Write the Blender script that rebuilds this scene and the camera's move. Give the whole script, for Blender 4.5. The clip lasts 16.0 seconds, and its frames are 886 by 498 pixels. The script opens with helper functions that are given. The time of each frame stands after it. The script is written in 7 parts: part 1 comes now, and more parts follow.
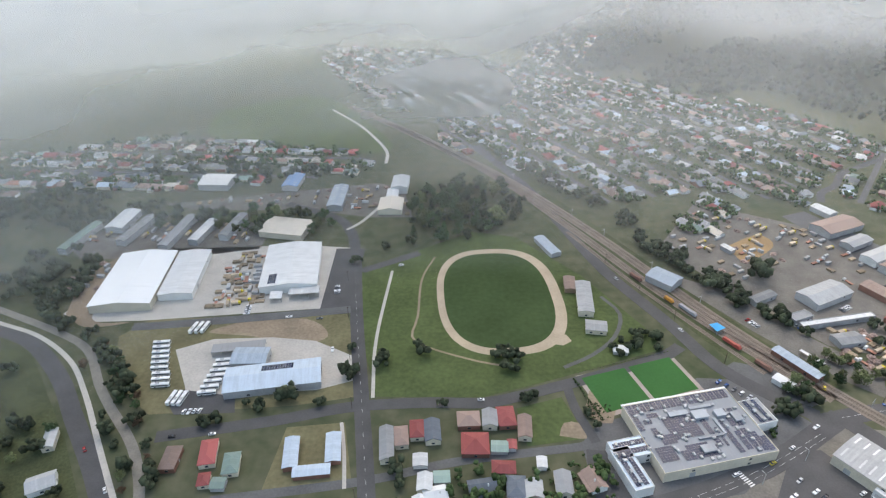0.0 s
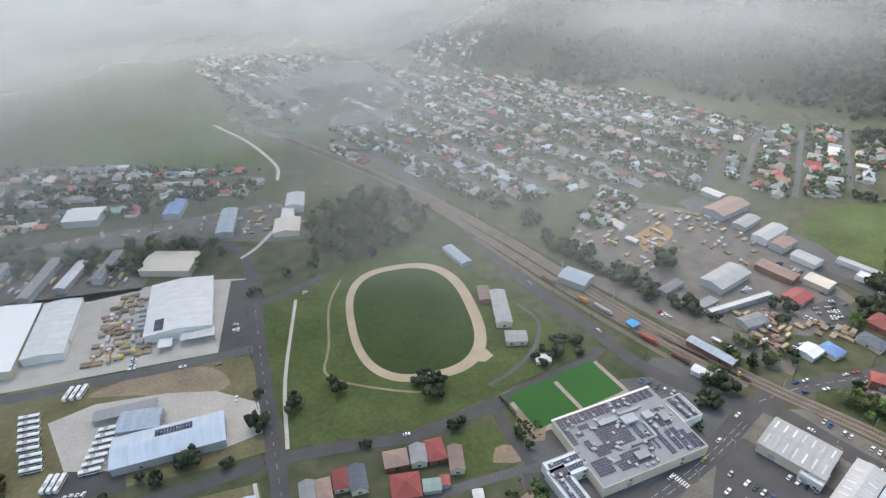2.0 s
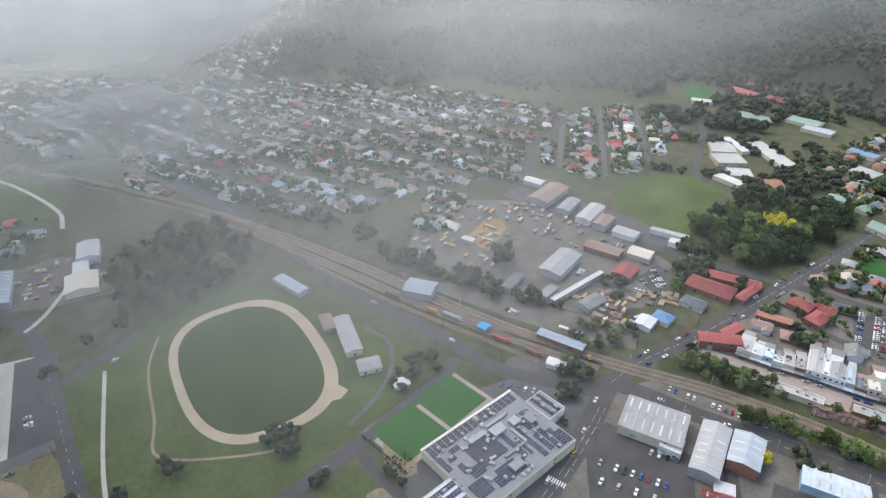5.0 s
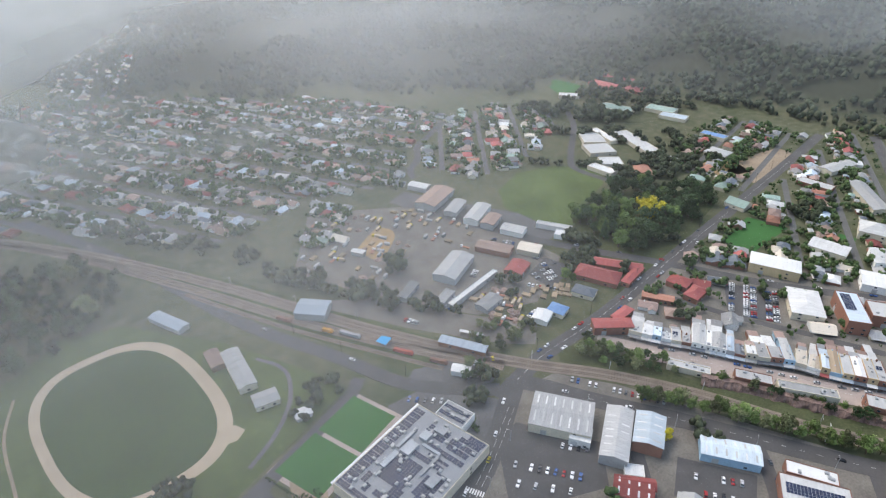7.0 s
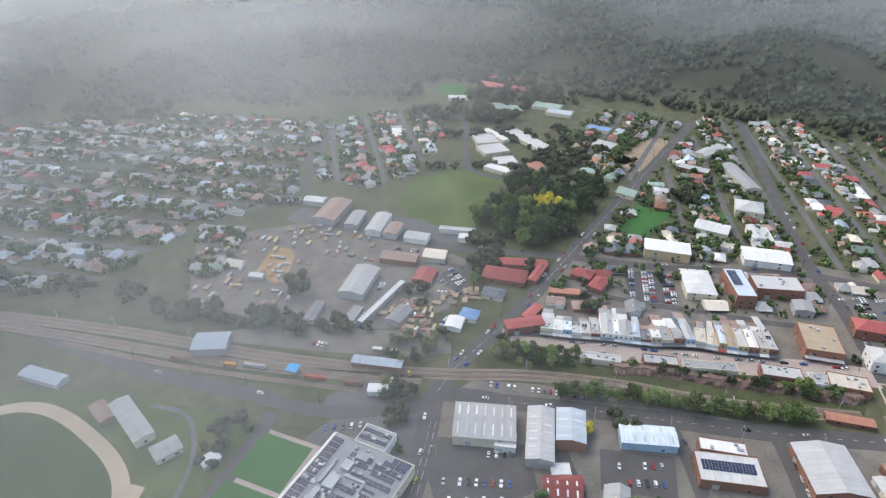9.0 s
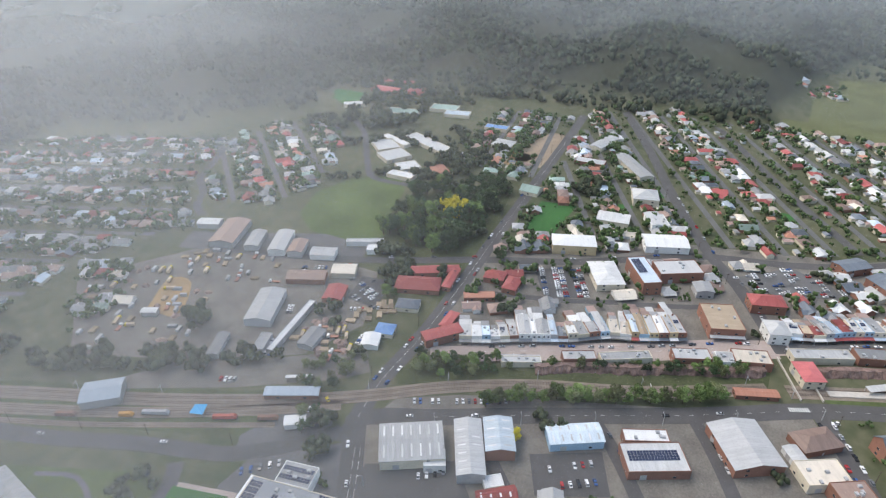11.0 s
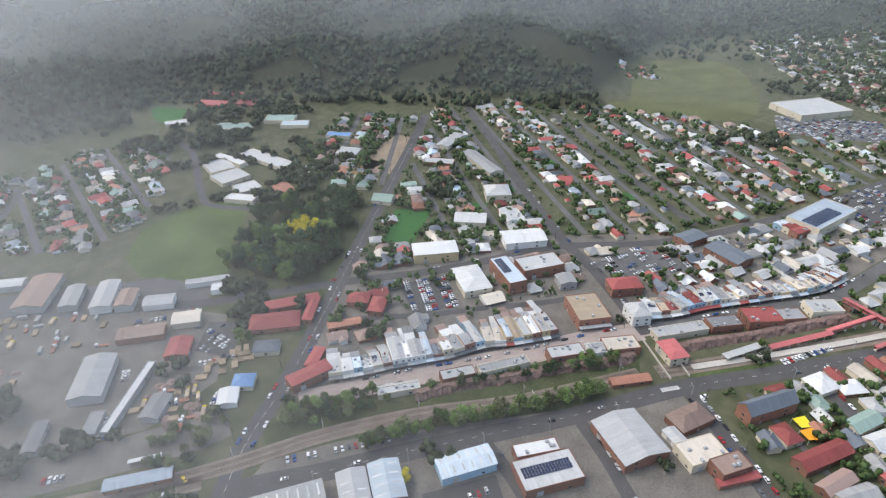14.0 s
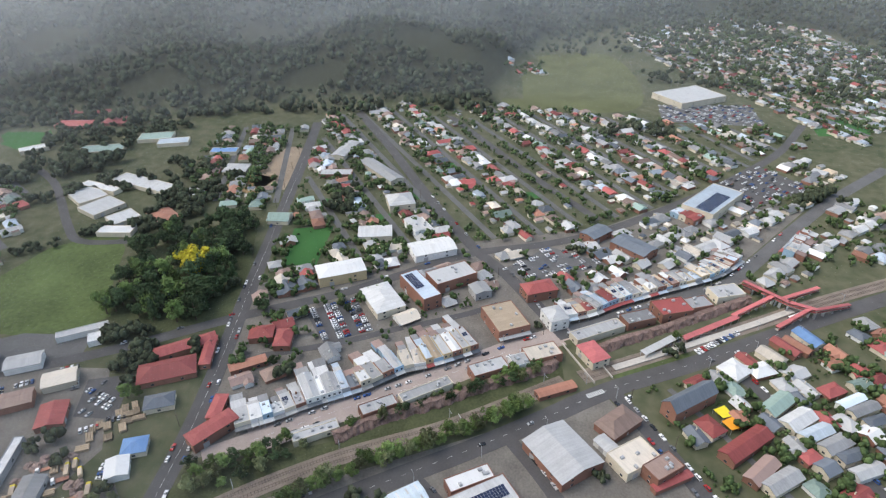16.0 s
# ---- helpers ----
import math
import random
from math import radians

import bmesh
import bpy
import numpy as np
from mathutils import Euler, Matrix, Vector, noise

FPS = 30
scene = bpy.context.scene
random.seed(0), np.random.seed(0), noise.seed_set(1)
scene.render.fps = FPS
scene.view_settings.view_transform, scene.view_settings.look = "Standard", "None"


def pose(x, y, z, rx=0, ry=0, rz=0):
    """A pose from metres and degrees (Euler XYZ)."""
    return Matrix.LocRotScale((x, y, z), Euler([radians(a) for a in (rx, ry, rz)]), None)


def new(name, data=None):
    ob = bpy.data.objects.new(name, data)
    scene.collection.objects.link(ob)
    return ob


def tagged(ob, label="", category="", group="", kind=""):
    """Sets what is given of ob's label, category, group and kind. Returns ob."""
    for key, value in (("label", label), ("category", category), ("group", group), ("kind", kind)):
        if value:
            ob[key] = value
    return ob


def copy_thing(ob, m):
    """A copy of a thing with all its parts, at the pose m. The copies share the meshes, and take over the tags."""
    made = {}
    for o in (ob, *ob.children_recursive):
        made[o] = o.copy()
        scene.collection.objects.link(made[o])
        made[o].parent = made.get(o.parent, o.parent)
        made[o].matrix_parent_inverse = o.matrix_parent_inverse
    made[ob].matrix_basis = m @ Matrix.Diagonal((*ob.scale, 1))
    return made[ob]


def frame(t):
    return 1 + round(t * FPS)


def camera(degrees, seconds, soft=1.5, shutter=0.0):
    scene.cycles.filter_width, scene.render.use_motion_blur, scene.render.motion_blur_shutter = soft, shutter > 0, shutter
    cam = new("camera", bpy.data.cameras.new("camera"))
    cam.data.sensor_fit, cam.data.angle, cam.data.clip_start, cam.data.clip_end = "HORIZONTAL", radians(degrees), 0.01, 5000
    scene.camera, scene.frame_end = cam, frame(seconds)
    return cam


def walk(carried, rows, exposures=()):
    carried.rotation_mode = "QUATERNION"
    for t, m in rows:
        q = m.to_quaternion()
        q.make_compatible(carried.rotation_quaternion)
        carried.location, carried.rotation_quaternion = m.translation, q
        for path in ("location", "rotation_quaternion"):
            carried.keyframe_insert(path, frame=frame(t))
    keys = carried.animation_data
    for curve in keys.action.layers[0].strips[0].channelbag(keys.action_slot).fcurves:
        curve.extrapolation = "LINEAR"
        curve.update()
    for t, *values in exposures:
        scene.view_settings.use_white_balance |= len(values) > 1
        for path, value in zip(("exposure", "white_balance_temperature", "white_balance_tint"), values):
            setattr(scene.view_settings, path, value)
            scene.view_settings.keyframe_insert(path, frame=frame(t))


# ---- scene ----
cam = camera(72.1, 16.0, 1.25)
PATH = [
    (0.0, 42.51, -3.50, 286.11, 1.159, -31.194, -0.72),
    (0.5, 40.74, 3.70, 286.26, -1.649, -31.289, -0.81),
    (1.0, 40.25, 11.88, 286.18, -4.250, -31.387, -0.86),
    (1.5, 40.65, 20.16, 285.90, -6.811, -31.479, -0.86),
    (2.0, 41.65, 27.96, 285.46, -9.434, -31.558, -0.84),
    (2.5, 43.02, 35.00, 284.89, -12.171, -31.618, -0.80),
    (3.0, 44.62, 41.16, 284.23, -15.035, -31.655, -0.74),
    (3.5, 46.33, 46.46, 283.51, -18.016, -31.670, -0.66),
    (4.0, 48.07, 51.01, 282.74, -21.085, -31.660, -0.58),
    (4.5, 49.79, 54.92, 281.95, -24.207, -31.626, -0.49),
    (5.0, 51.49, 58.37, 281.16, -27.342, -31.570, -0.40),
    (5.5, 53.16, 61.48, 280.39, -30.455, -31.496, -0.31),
    (6.0, 54.80, 64.39, 279.64, -33.513, -31.406, -0.23),
    (6.5, 56.46, 67.17, 278.93, -36.494, -31.304, -0.16),
    (7.0, 58.15, 69.90, 278.26, -39.383, -31.195, -0.10),
    (7.5, 59.92, 72.59, 277.65, -42.175, -31.084, -0.05),
    (8.0, 61.81, 75.24, 277.09, -44.870, -30.974, -0.01),
    (8.5, 63.87, 77.84, 276.59, -47.479, -30.871, 0.01),
    (9.0, 66.15, 80.35, 276.15, -50.017, -30.779, 0.03),
    (9.5, 68.70, 82.76, 275.76, -52.502, -30.702, 0.03),
    (10.0, 71.57, 85.02, 275.42, -54.955, -30.643, 0.02),
    (10.5, 74.82, 87.15, 275.12, -57.396, -30.605, 0.00),
    (11.0, 78.49, 89.14, 274.87, -59.842, -30.589, -0.02),
    (11.5, 82.61, 91.05, 274.65, -62.306, -30.595, -0.06),
    (12.0, 87.23, 92.94, 274.44, -64.799, -30.625, -0.09),
    (12.5, 92.36, 94.86, 274.25, -67.322, -30.674, -0.12),
    (13.0, 97.99, 96.91, 274.06, -69.874, -30.739, -0.15),
    (13.5, 104.09, 99.14, 273.86, -72.448, -30.815, -0.17),
    (14.0, 110.59, 101.56, 273.63, -75.036, -30.895, -0.17),
    (14.5, 117.40, 104.10, 273.36, -77.629, -30.969, -0.16),
    (15.0, 124.33, 106.56, 273.05, -80.227, -31.025, -0.12),
    (15.5, 131.16, 108.54, 272.66, -82.838, -31.049, -0.05),
    (16.0, 137.56, 109.42, 272.19, -85.493, -31.025, 0.06),
]
walk(cam, [(t, pose(x, y, z, 90 + pitch, 0, yaw) @ pose(0, 0, 0, 0, 0, roll)) for t, x, y, z, yaw, pitch, roll in PATH], exposures=[(0, 1.2, 7350, 10), (4, 0.98, 7200, 10), (8, 0.95, 7050, 10), (16, 0.8, 6950, 10)])

# ---- world, sun, light ----
world = bpy.data.worlds.new("world")
scene.world = world
world.use_nodes = True
wn = world.node_tree
sky = wn.nodes.new("ShaderNodeTexSky")
sky.sky_type = "NISHITA"
sky.sun_disc = False
sky.sun_elevation, sky.sun_rotation = radians(50), radians(20)
sky.dust_density, sky.air_density = 2.0, 1.2
wn.nodes["Background"].inputs["Strength"].default_value = 0.15
wn.links.new(sky.outputs[0], wn.nodes["Background"].inputs[0])
sun = new("sun", bpy.data.lights.new("sun", "SUN"))
sun.data.energy, sun.data.angle, sun.data.color = 1.5, radians(40), (1.0, 0.98, 0.96)
sun.matrix_world = pose(0, 0, 600, 38, 0, 200)

RNG = random.Random(11)


# ---- terrain ----
AZ = (-60, -25, -5, 5, 10, 18, 25, 33, 44, 48, 56, 66, 75, 87, 92, 100, 130)
FOOT = (1500, 1450, 1300, 1130, 960, 950, 930, 870, 880, 1000, 960, 890, 890, 850, 1300, 1450, 1500)


def foot_at(x, y):
    a = math.degrees(math.atan2(x - 90, y - 60))
    return float(np.interp(a, AZ, FOOT)) if -60 < a < 150 else 1500.0


def height_at(x, y):
    """Flat valley floor, hills beyond their foot line."""
    r = math.hypot(x - 90, y - 60)
    over = r - foot_at(x, y)
    if over <= 0:
        return 0.0
    lump = noise.noise((x / 260, y / 260, 3.1)) * 0.5 + noise.noise((x / 90, y / 90, 7.7)) * 0.12
    return max(0.0, min(over, 60) / 60 * (0.17 * over + lump * min(over, 300) * 0.35))


# ---- materials ----
MATS = {}


def material(name, col, rough=0.85, vary=0.25, scale=0.4, fine=3.0, metal=0.0, bump=0.15, stretch=(1, 1, 1), spread=0.0, spec=0.3, sheets=False, island=False):
    """Two scales of tone, fine relief, and a tone of its own for each object."""
    if name in MATS:
        return MATS[name]
    m = bpy.data.materials.new(name)
    m.use_nodes = True
    nt = m.node_tree
    L = nt.links.new
    p = nt.nodes["Principled BSDF"]
    tc = nt.nodes.new("ShaderNodeNewGeometry")
    mp = nt.nodes.new("ShaderNodeMapping")
    mp.inputs["Scale"].default_value = stretch
    L(tc.outputs["Position"], mp.inputs["Vector"])
    n1, n2 = nt.nodes.new("ShaderNodeTexNoise"), nt.nodes.new("ShaderNodeTexNoise")
    n1.inputs["Scale"].default_value, n1.inputs["Detail"].default_value = scale * 0.15, 5
    n2.inputs["Scale"].default_value, n2.inputs["Detail"].default_value = fine * 0.15, 6
    L(mp.outputs[0], n1.inputs["Vector"])
    L(mp.outputs[0], n2.inputs["Vector"])
    mixn = nt.nodes.new("ShaderNodeMix")
    mixn.inputs["Factor"].default_value = 0.45
    L(n1.outputs["Fac"], mixn.inputs["A"])
    L(n2.outputs["Fac"], mixn.inputs["B"])
    out = mixn.outputs[0]
    if sheets:                                    # tones that run along the metal sheets
        to, ms, n3, mx = nt.nodes.new("ShaderNodeTexCoord"), nt.nodes.new("ShaderNodeMapping"), nt.nodes.new("ShaderNodeTexNoise"), nt.nodes.new("ShaderNodeMix")
        ms.inputs["Scale"].default_value = (0.9, 0.05, 0.05)
        n3.inputs["Scale"].default_value, n3.inputs["Detail"].default_value = 1.0, 3
        mx.inputs["Factor"].default_value = 0.4
        L(to.outputs["Object"], ms.inputs["Vector"])
        L(ms.outputs[0], n3.inputs["Vector"])
        L(out, mx.inputs["A"])
        L(n3.outputs["Fac"], mx.inputs["B"])
        out = mx.outputs[0]
    if spread:
        oi = tc if island else nt.nodes.new("ShaderNodeObjectInfo")
        ad = nt.nodes.new("ShaderNodeMath")
        ad.operation = "MULTIPLY_ADD"
        L(oi.outputs["Random Per Island" if island else "Random"], ad.inputs[0])
        ad.inputs[1].default_value = spread
        L(out, ad.inputs[2])
        sb = nt.nodes.new("ShaderNodeMath")
        sb.operation = "SUBTRACT"
        L(ad.outputs[0], sb.inputs[0])
        sb.inputs[1].default_value = spread / 2
        out = sb.outputs[0]
    ramp = nt.nodes.new("ShaderNodeValToRGB")
    e = ramp.color_ramp.elements
    e[0].position, e[1].position = 0.28, 0.72
    e[0].color = (*[max(0.004, c * (1 - vary)) for c in col], 1)
    e[1].color = (*[min(0.9, c * (1 + vary)) for c in col], 1)
    L(out, ramp.inputs[0])
    L(ramp.outputs[0], p.inputs["Base Color"])
    p.inputs["Roughness"].default_value, p.inputs["Metallic"].default_value = rough, metal
    p.inputs["Specular IOR Level"].default_value = spec
    if bump:
        b = nt.nodes.new("ShaderNodeBump")
        b.inputs["Strength"].default_value, b.inputs["Distance"].default_value = bump, 0.4
        L(n2.outputs["Fac"], b.inputs["Height"])
        L(b.outputs[0], p.inputs["Normal"])
    MATS[name] = m
    return m


def ground_material():
    m = bpy.data.materials.new("ground_cover")
    m.use_nodes = True
    nt = m.node_tree
    L = nt.links.new
    p = nt.nodes["Principled BSDF"]
    g = nt.nodes.new("ShaderNodeNewGeometry")
    cols = []
    for sc, det, a, b in ((0.012, 6, (0.062, 0.078, 0.040), (0.125, 0.125, 0.078)), (0.09, 7, (0.056, 0.070, 0.037), (0.145, 0.136, 0.093))):
        n = nt.nodes.new("ShaderNodeTexNoise")
        n.inputs["Scale"].default_value, n.inputs["Detail"].default_value = sc, det
        L(g.outputs["Position"], n.inputs["Vector"])
        r = nt.nodes.new("ShaderNodeValToRGB")
        r.color_ramp.elements[0].position, r.color_ramp.elements[1].position = 0.35, 0.68
        r.color_ramp.elements[0].color, r.color_ramp.elements[1].color = (*a, 1), (*b, 1)
        L(n.outputs["Fac"], r.inputs[0])
        cols.append(r.outputs[0])
    mix = nt.nodes.new("ShaderNodeMix")
    mix.data_type = "RGBA"
    mix.inputs["Factor"].default_value = 0.5
    L(cols[0], mix.inputs["A"])
    L(cols[1], mix.inputs["B"])
    sep, up, floor = nt.nodes.new("ShaderNodeSeparateXYZ"), nt.nodes.new("ShaderNodeMapRange"), nt.nodes.new("ShaderNodeMix")
    L(g.outputs["Position"], sep.inputs[0])
    L(sep.outputs[2], up.inputs[0])
    up.inputs[1].default_value, up.inputs[2].default_value = 2.0, 14.0
    floor.data_type = "RGBA"
    L(up.outputs[0], floor.inputs["Factor"])
    L(mix.outputs["Result"], floor.inputs["A"])
    floor.inputs["B"].default_value = (0.038, 0.042, 0.026, 1)      # darker ground of the hill forest, mixed in by height
    L(floor.outputs["Result"], p.inputs["Base Color"])
    p.inputs["Roughness"].default_value = 0.95
    p.inputs["Specular IOR Level"].default_value = 0.1
    return m


GROUND = ground_material()
GRASS = material("grass", (0.084, 0.110, 0.044), 0.95, 0.35, 0.25, 2.0, spec=0.1)
OVAL_TURF = material("oval_turf", (0.055, 0.084, 0.034), 0.95, 0.30, 0.12, 1.6, spec=0.1)
GREEN_TURF = material("bowling_turf", (0.045, 0.130, 0.040), 0.95, 0.15, 0.2, 4.0, spec=0.1)
MEADOW = material("meadow_grass", (0.090, 0.122, 0.046), 0.95, 0.45, 0.15, 2.0, spec=0.1)
PADDOCK_GRASS = material("paddock_grass", (0.112, 0.122, 0.060), 0.95, 0.35, 0.15, 2.0, spec=0.1)
DRY = material("dry_grass", (0.165, 0.150, 0.085), 0.95, 0.35, 0.3, 2.5, spec=0.1)
SAND = material("sandy_track", (0.42, 0.34, 0.25), 0.95, 0.18, 0.4, 4.0)
DIRT = material("bare_earth", (0.27, 0.21, 0.15), 0.95, 0.35, 0.3, 3.0)
ORANGE_DIRT = material("orange_earth", (0.34, 0.23, 0.12), 0.95, 0.25, 0.3, 3.0)
ASPHALT = material("asphalt", (0.088, 0.086, 0.086), 0.9, 0.22, 0.5, 6.0)
OLD_ASPHALT = material("worn_asphalt", (0.115, 0.115, 0.115), 0.9, 0.3, 0.4, 5.0)
CONCRETE = material("concrete", (0.46, 0.43, 0.385), 0.9, 0.2, 0.5, 4.0)
YARD = material("yard_gravel", (0.16, 0.148, 0.13), 0.95, 0.4, 0.5, 5.0)
BALLAST = material("ballast", (0.20, 0.165, 0.135), 0.95, 0.4, 0.6, 8.0)
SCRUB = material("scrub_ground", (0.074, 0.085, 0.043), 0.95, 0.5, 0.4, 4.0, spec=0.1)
PAVING = material("pale_paving", (0.36, 0.30, 0.27), 0.9, 0.2, 0.5, 5.0)
PAINT = material("road_paint", (0.70, 0.70, 0.68), 0.8, 0.2, 1.0, 8.0)
WATER = material("creek_water", (0.19, 0.175, 0.15), 0.35, 0.3, 1.0, 6.0)
ROCK = material("cut_rock", (0.20, 0.135, 0.115), 0.95, 0.65, 2.2, 9.0, bump=0.8, stretch=(1, 1, 0.5))
STEEL = material("rail_steel", (0.20, 0.16, 0.14), 0.5, 0.3, 1.0, 8.0, metal=0.6)
GREY_METAL = material("galvanised_steel", (0.42, 0.43, 0.44), 0.5, 0.2, 0.8, 6.0, metal=0.3)
SLEEPER = material("dark_timber", (0.10, 0.08, 0.065), 0.9, 0.3)
TIMBER = material("stacked_timber", (0.31, 0.24, 0.165), 0.85, 0.35, 1.5, 9.0, spread=0.5)
SOLAR = material("solar_cells", (0.018, 0.028, 0.065), 0.25, 0.3, 1.0, 5.0, spec=0.6)
GLASS = material("window_glass", (0.045, 0.055, 0.065), 0.12, 0.3, 1.0, 5.0, spec=0.7)
FRAME = material("window_frame", (0.62, 0.61, 0.58), 0.6, 0.1)
RUBBER = material("tyre_rubber", (0.025, 0.025, 0.025), 0.9, 0.2)
BARK = material("bark", (0.11, 0.085, 0.065), 0.95, 0.3, 2.0, 12.0)
ROOFCOL = dict(white=(0.54, 0.545, 0.54), pale=(0.37, 0.375, 0.375), grey=(0.24, 0.245, 0.25), bright=(0.66, 0.665, 0.66), clubgrey=(0.33, 0.35, 0.375), bluegrey=(0.40, 0.47, 0.54), paleblue=(0.52, 0.60, 0.66),
               blue=(0.13, 0.24, 0.43), slate=(0.125, 0.145, 0.17), green=(0.22, 0.30, 0.265), red=(0.32, 0.085, 0.080), redpink=(0.45, 0.13, 0.13), maroon=(0.24, 0.060, 0.055),
               brown=(0.26, 0.185, 0.155), orange=(0.34, 0.16, 0.11), tan=(0.45, 0.36, 0.26), beige=(0.52, 0.47, 0.40), rust=(0.27, 0.19, 0.165))
WALLCOL = dict(white=(0.72, 0.72, 0.70), cream=(0.60, 0.54, 0.43), grey=(0.40, 0.40, 0.40), brick=(0.26, 0.13, 0.095), tan=(0.50, 0.39, 0.24), blue=(0.30, 0.44, 0.56), brown=(0.24, 0.17, 0.12))
ROOF = {k: material(k + "_roof", c, 0.6, 0.24, 0.9, 7.0, bump=0.1, spread=0.5, sheets=True) for k, c in ROOFCOL.items()}
FARROOF = {k: material("far_" + k + "_roof", c, 0.65, 0.34, 0.9, 7.0, bump=0.1, spread=0.8, island=True) for k, c in ROOFCOL.items()}
WALL = {k: material(k + "_wall", c, 0.85, 0.18, 1.0, 8.0, spread=0.35) for k, c in WALLCOL.items()}
CARCOL = dict(white=(0.78, 0.78, 0.78), silver=(0.45, 0.46, 0.47), black=(0.025, 0.025, 0.03), grey=(0.15, 0.155, 0.165), red=(0.38, 0.03, 0.03), blue=(0.04, 0.10, 0.28), yellow=(0.62, 0.48, 0.05))
CARPAINT = {k: material(k + "_car_paint", c, 0.25, 0.08, spec=0.6, bump=0) for k, c in CARCOL.items()}
LEAF = {k: material(k + "_leaves", c, 0.9, 0.45, 2.0, 14.0, spread=0.5, bump=0, spec=0.15) for k, c in dict(
    dark=(0.058, 0.092, 0.042), green=(0.125, 0.185, 0.060), olive=(0.130, 0.150, 0.072), yellow=(0.42, 0.36, 0.035), russet=(0.120, 0.080, 0.052)).items()}


# ---- mesh helpers ----
def mesh_of(bm, name, mats):
    me = bpy.data.meshes.new(name)
    bm.normal_update()
    bm.to_mesh(me)
    bm.free()
    for m in mats if isinstance(mats, (list, tuple)) else [mats]:
        me.materials.append(m)
    return me


def box(bm, x0, x1, y0, y1, z0, z1, mi=0):
    v = [bm.verts.new((x, y, z)) for z in (z0, z1) for y in (y0, y1) for x in (x0, x1)]
    for q in ((0, 2, 3, 1), (4, 5, 7, 6), (0, 1, 5, 4), (2, 6, 7, 3), (0, 4, 6, 2), (1, 3, 7, 5)):
        f = bm.faces.new([v[i] for i in q])
        f.material_index = mi
    return v


def slab(bm, pts, t, mi=0):
    """A sheet of thickness t under the corner points."""
    a = [bm.verts.new(p) for p in pts]
    b = [bm.verts.new((p[0], p[1], p[2] - t)) for p in pts]
    n = len(pts)
    fs = [bm.faces.new(a), bm.faces.new(b[::-1])] + [bm.faces.new((a[i], b[i], b[(i + 1) % n], a[(i + 1) % n])) for i in range(n)]
    for f in fs:
        f.material_index = mi


def part(name, bm, mats, parent, label=""):
    ob = new(name, bm if isinstance(bm, bpy.types.Mesh) else mesh_of(bm, name, mats))
    ob.parent = parent
    if label:
        ob["label"] = label
    return ob


def smooth_line(pts, step=8.0):
    """Catmull-Rom through the points, about every step metres."""
    P = [Vector((p[0], p[1])) for p in pts]
    P = [P[0] * 2 - P[1]] + P + [P[-1] * 2 - P[-2]]
    out = []
    for i in range(1, len(P) - 2):
        a, b, c, d = P[i - 1:i + 3]
        n = max(1, int((c - b).length / step))
        for k in range(n):
            t = k / n
            out.append(0.5 * (2 * b + (c - a) * t + (2 * a - 5 * b + 4 * c - d) * t * t + (3 * b - a - 3 * c + d) * t ** 3))
    return out + [P[-2]]


def normals(line):
    out = []
    for i in range(len(line)):
        d = (line[min(i + 1, len(line) - 1)] - line[max(i - 1, 0)]).normalized()
        out.append(Vector((-d.y, d.x)))
    return out



def strip(name, pts, width, z, mat, label, category="road", thick=0.06, kind="structure", step=8.0, follow=False, keep=True):
    """A road, path or bed of even width along a smooth line, a thin solid sheet."""
    line = smooth_line(pts, step)
    nn = normals(line)
    bm = bmesh.new()
    rows = []
    for p, n in zip(line, nn):
        h = z + (height_at(p.x, p.y) if follow else 0)
        a, b = p + n * width / 2, p - n * width / 2
        rows.append([bm.verts.new((a.x, a.y, h)), bm.verts.new((b.x, b.y, h)), bm.verts.new((b.x, b.y, h - thick - 0.05)), bm.verts.new((a.x, a.y, h - thick - 0.05))])
    for r, s in zip(rows, rows[1:]):
        bm.faces.new((r[0], r[1], s[1], s[0]))
        bm.faces.new((r[1], r[2], s[2], s[1]))
        bm.faces.new((r[3], r[0], s[0], s[3]))
    ob = new(name, mesh_of(bm, name, mat))
    if keep:
        for p in smooth_line(pts, 5.0):
            claim(p.x, p.y, width / 2 + 1.5)
    return tagged(ob, label, category, kind=kind)


def patch(name, pts, z, mat, label, category="ground", rounded=False):
    """A flat piece of ground cover with a thin edge."""
    if rounded:
        pts = [(p.x, p.y) for p in smooth_line(list(pts) + [pts[0]], 5)[:-1]]
    bm = bmesh.new()
    slab(bm, [(x, y, z) for x, y in pts], 0.06 + z * 0.5)
    bmesh.ops.recalc_face_normals(bm, faces=bm.faces[:])
    return tagged(new(name, mesh_of(bm, name, mat)), label, category, kind="structure")


def inside(x, y, poly):
    c, j = False, len(poly) - 1
    for i in range(len(poly)):
        (xi, yi), (xj, yj) = poly[i], poly[j]
        if (yi > y) != (yj > y) and x < (xj - xi) * (y - yi) / (yj - yi) + xi:
            c = not c
        j = i
    return c


GRID = {}       # discs that scattered things keep clear of, by 40 m cells


def claim(x, y, r):
    GRID.setdefault((int(x // 40), int(y // 40)), []).append((x, y, r))


def free(x, y, r):
    i, j = int(x // 40), int(y // 40)
    for a in (i - 1, i, i + 1):
        for b in (j - 1, j, j + 1):
            for px, py, s in GRID.get((a, b), ()):
                if (px - x) ** 2 + (py - y) ** 2 < (r + s) ** 2:
                    return False
    return True


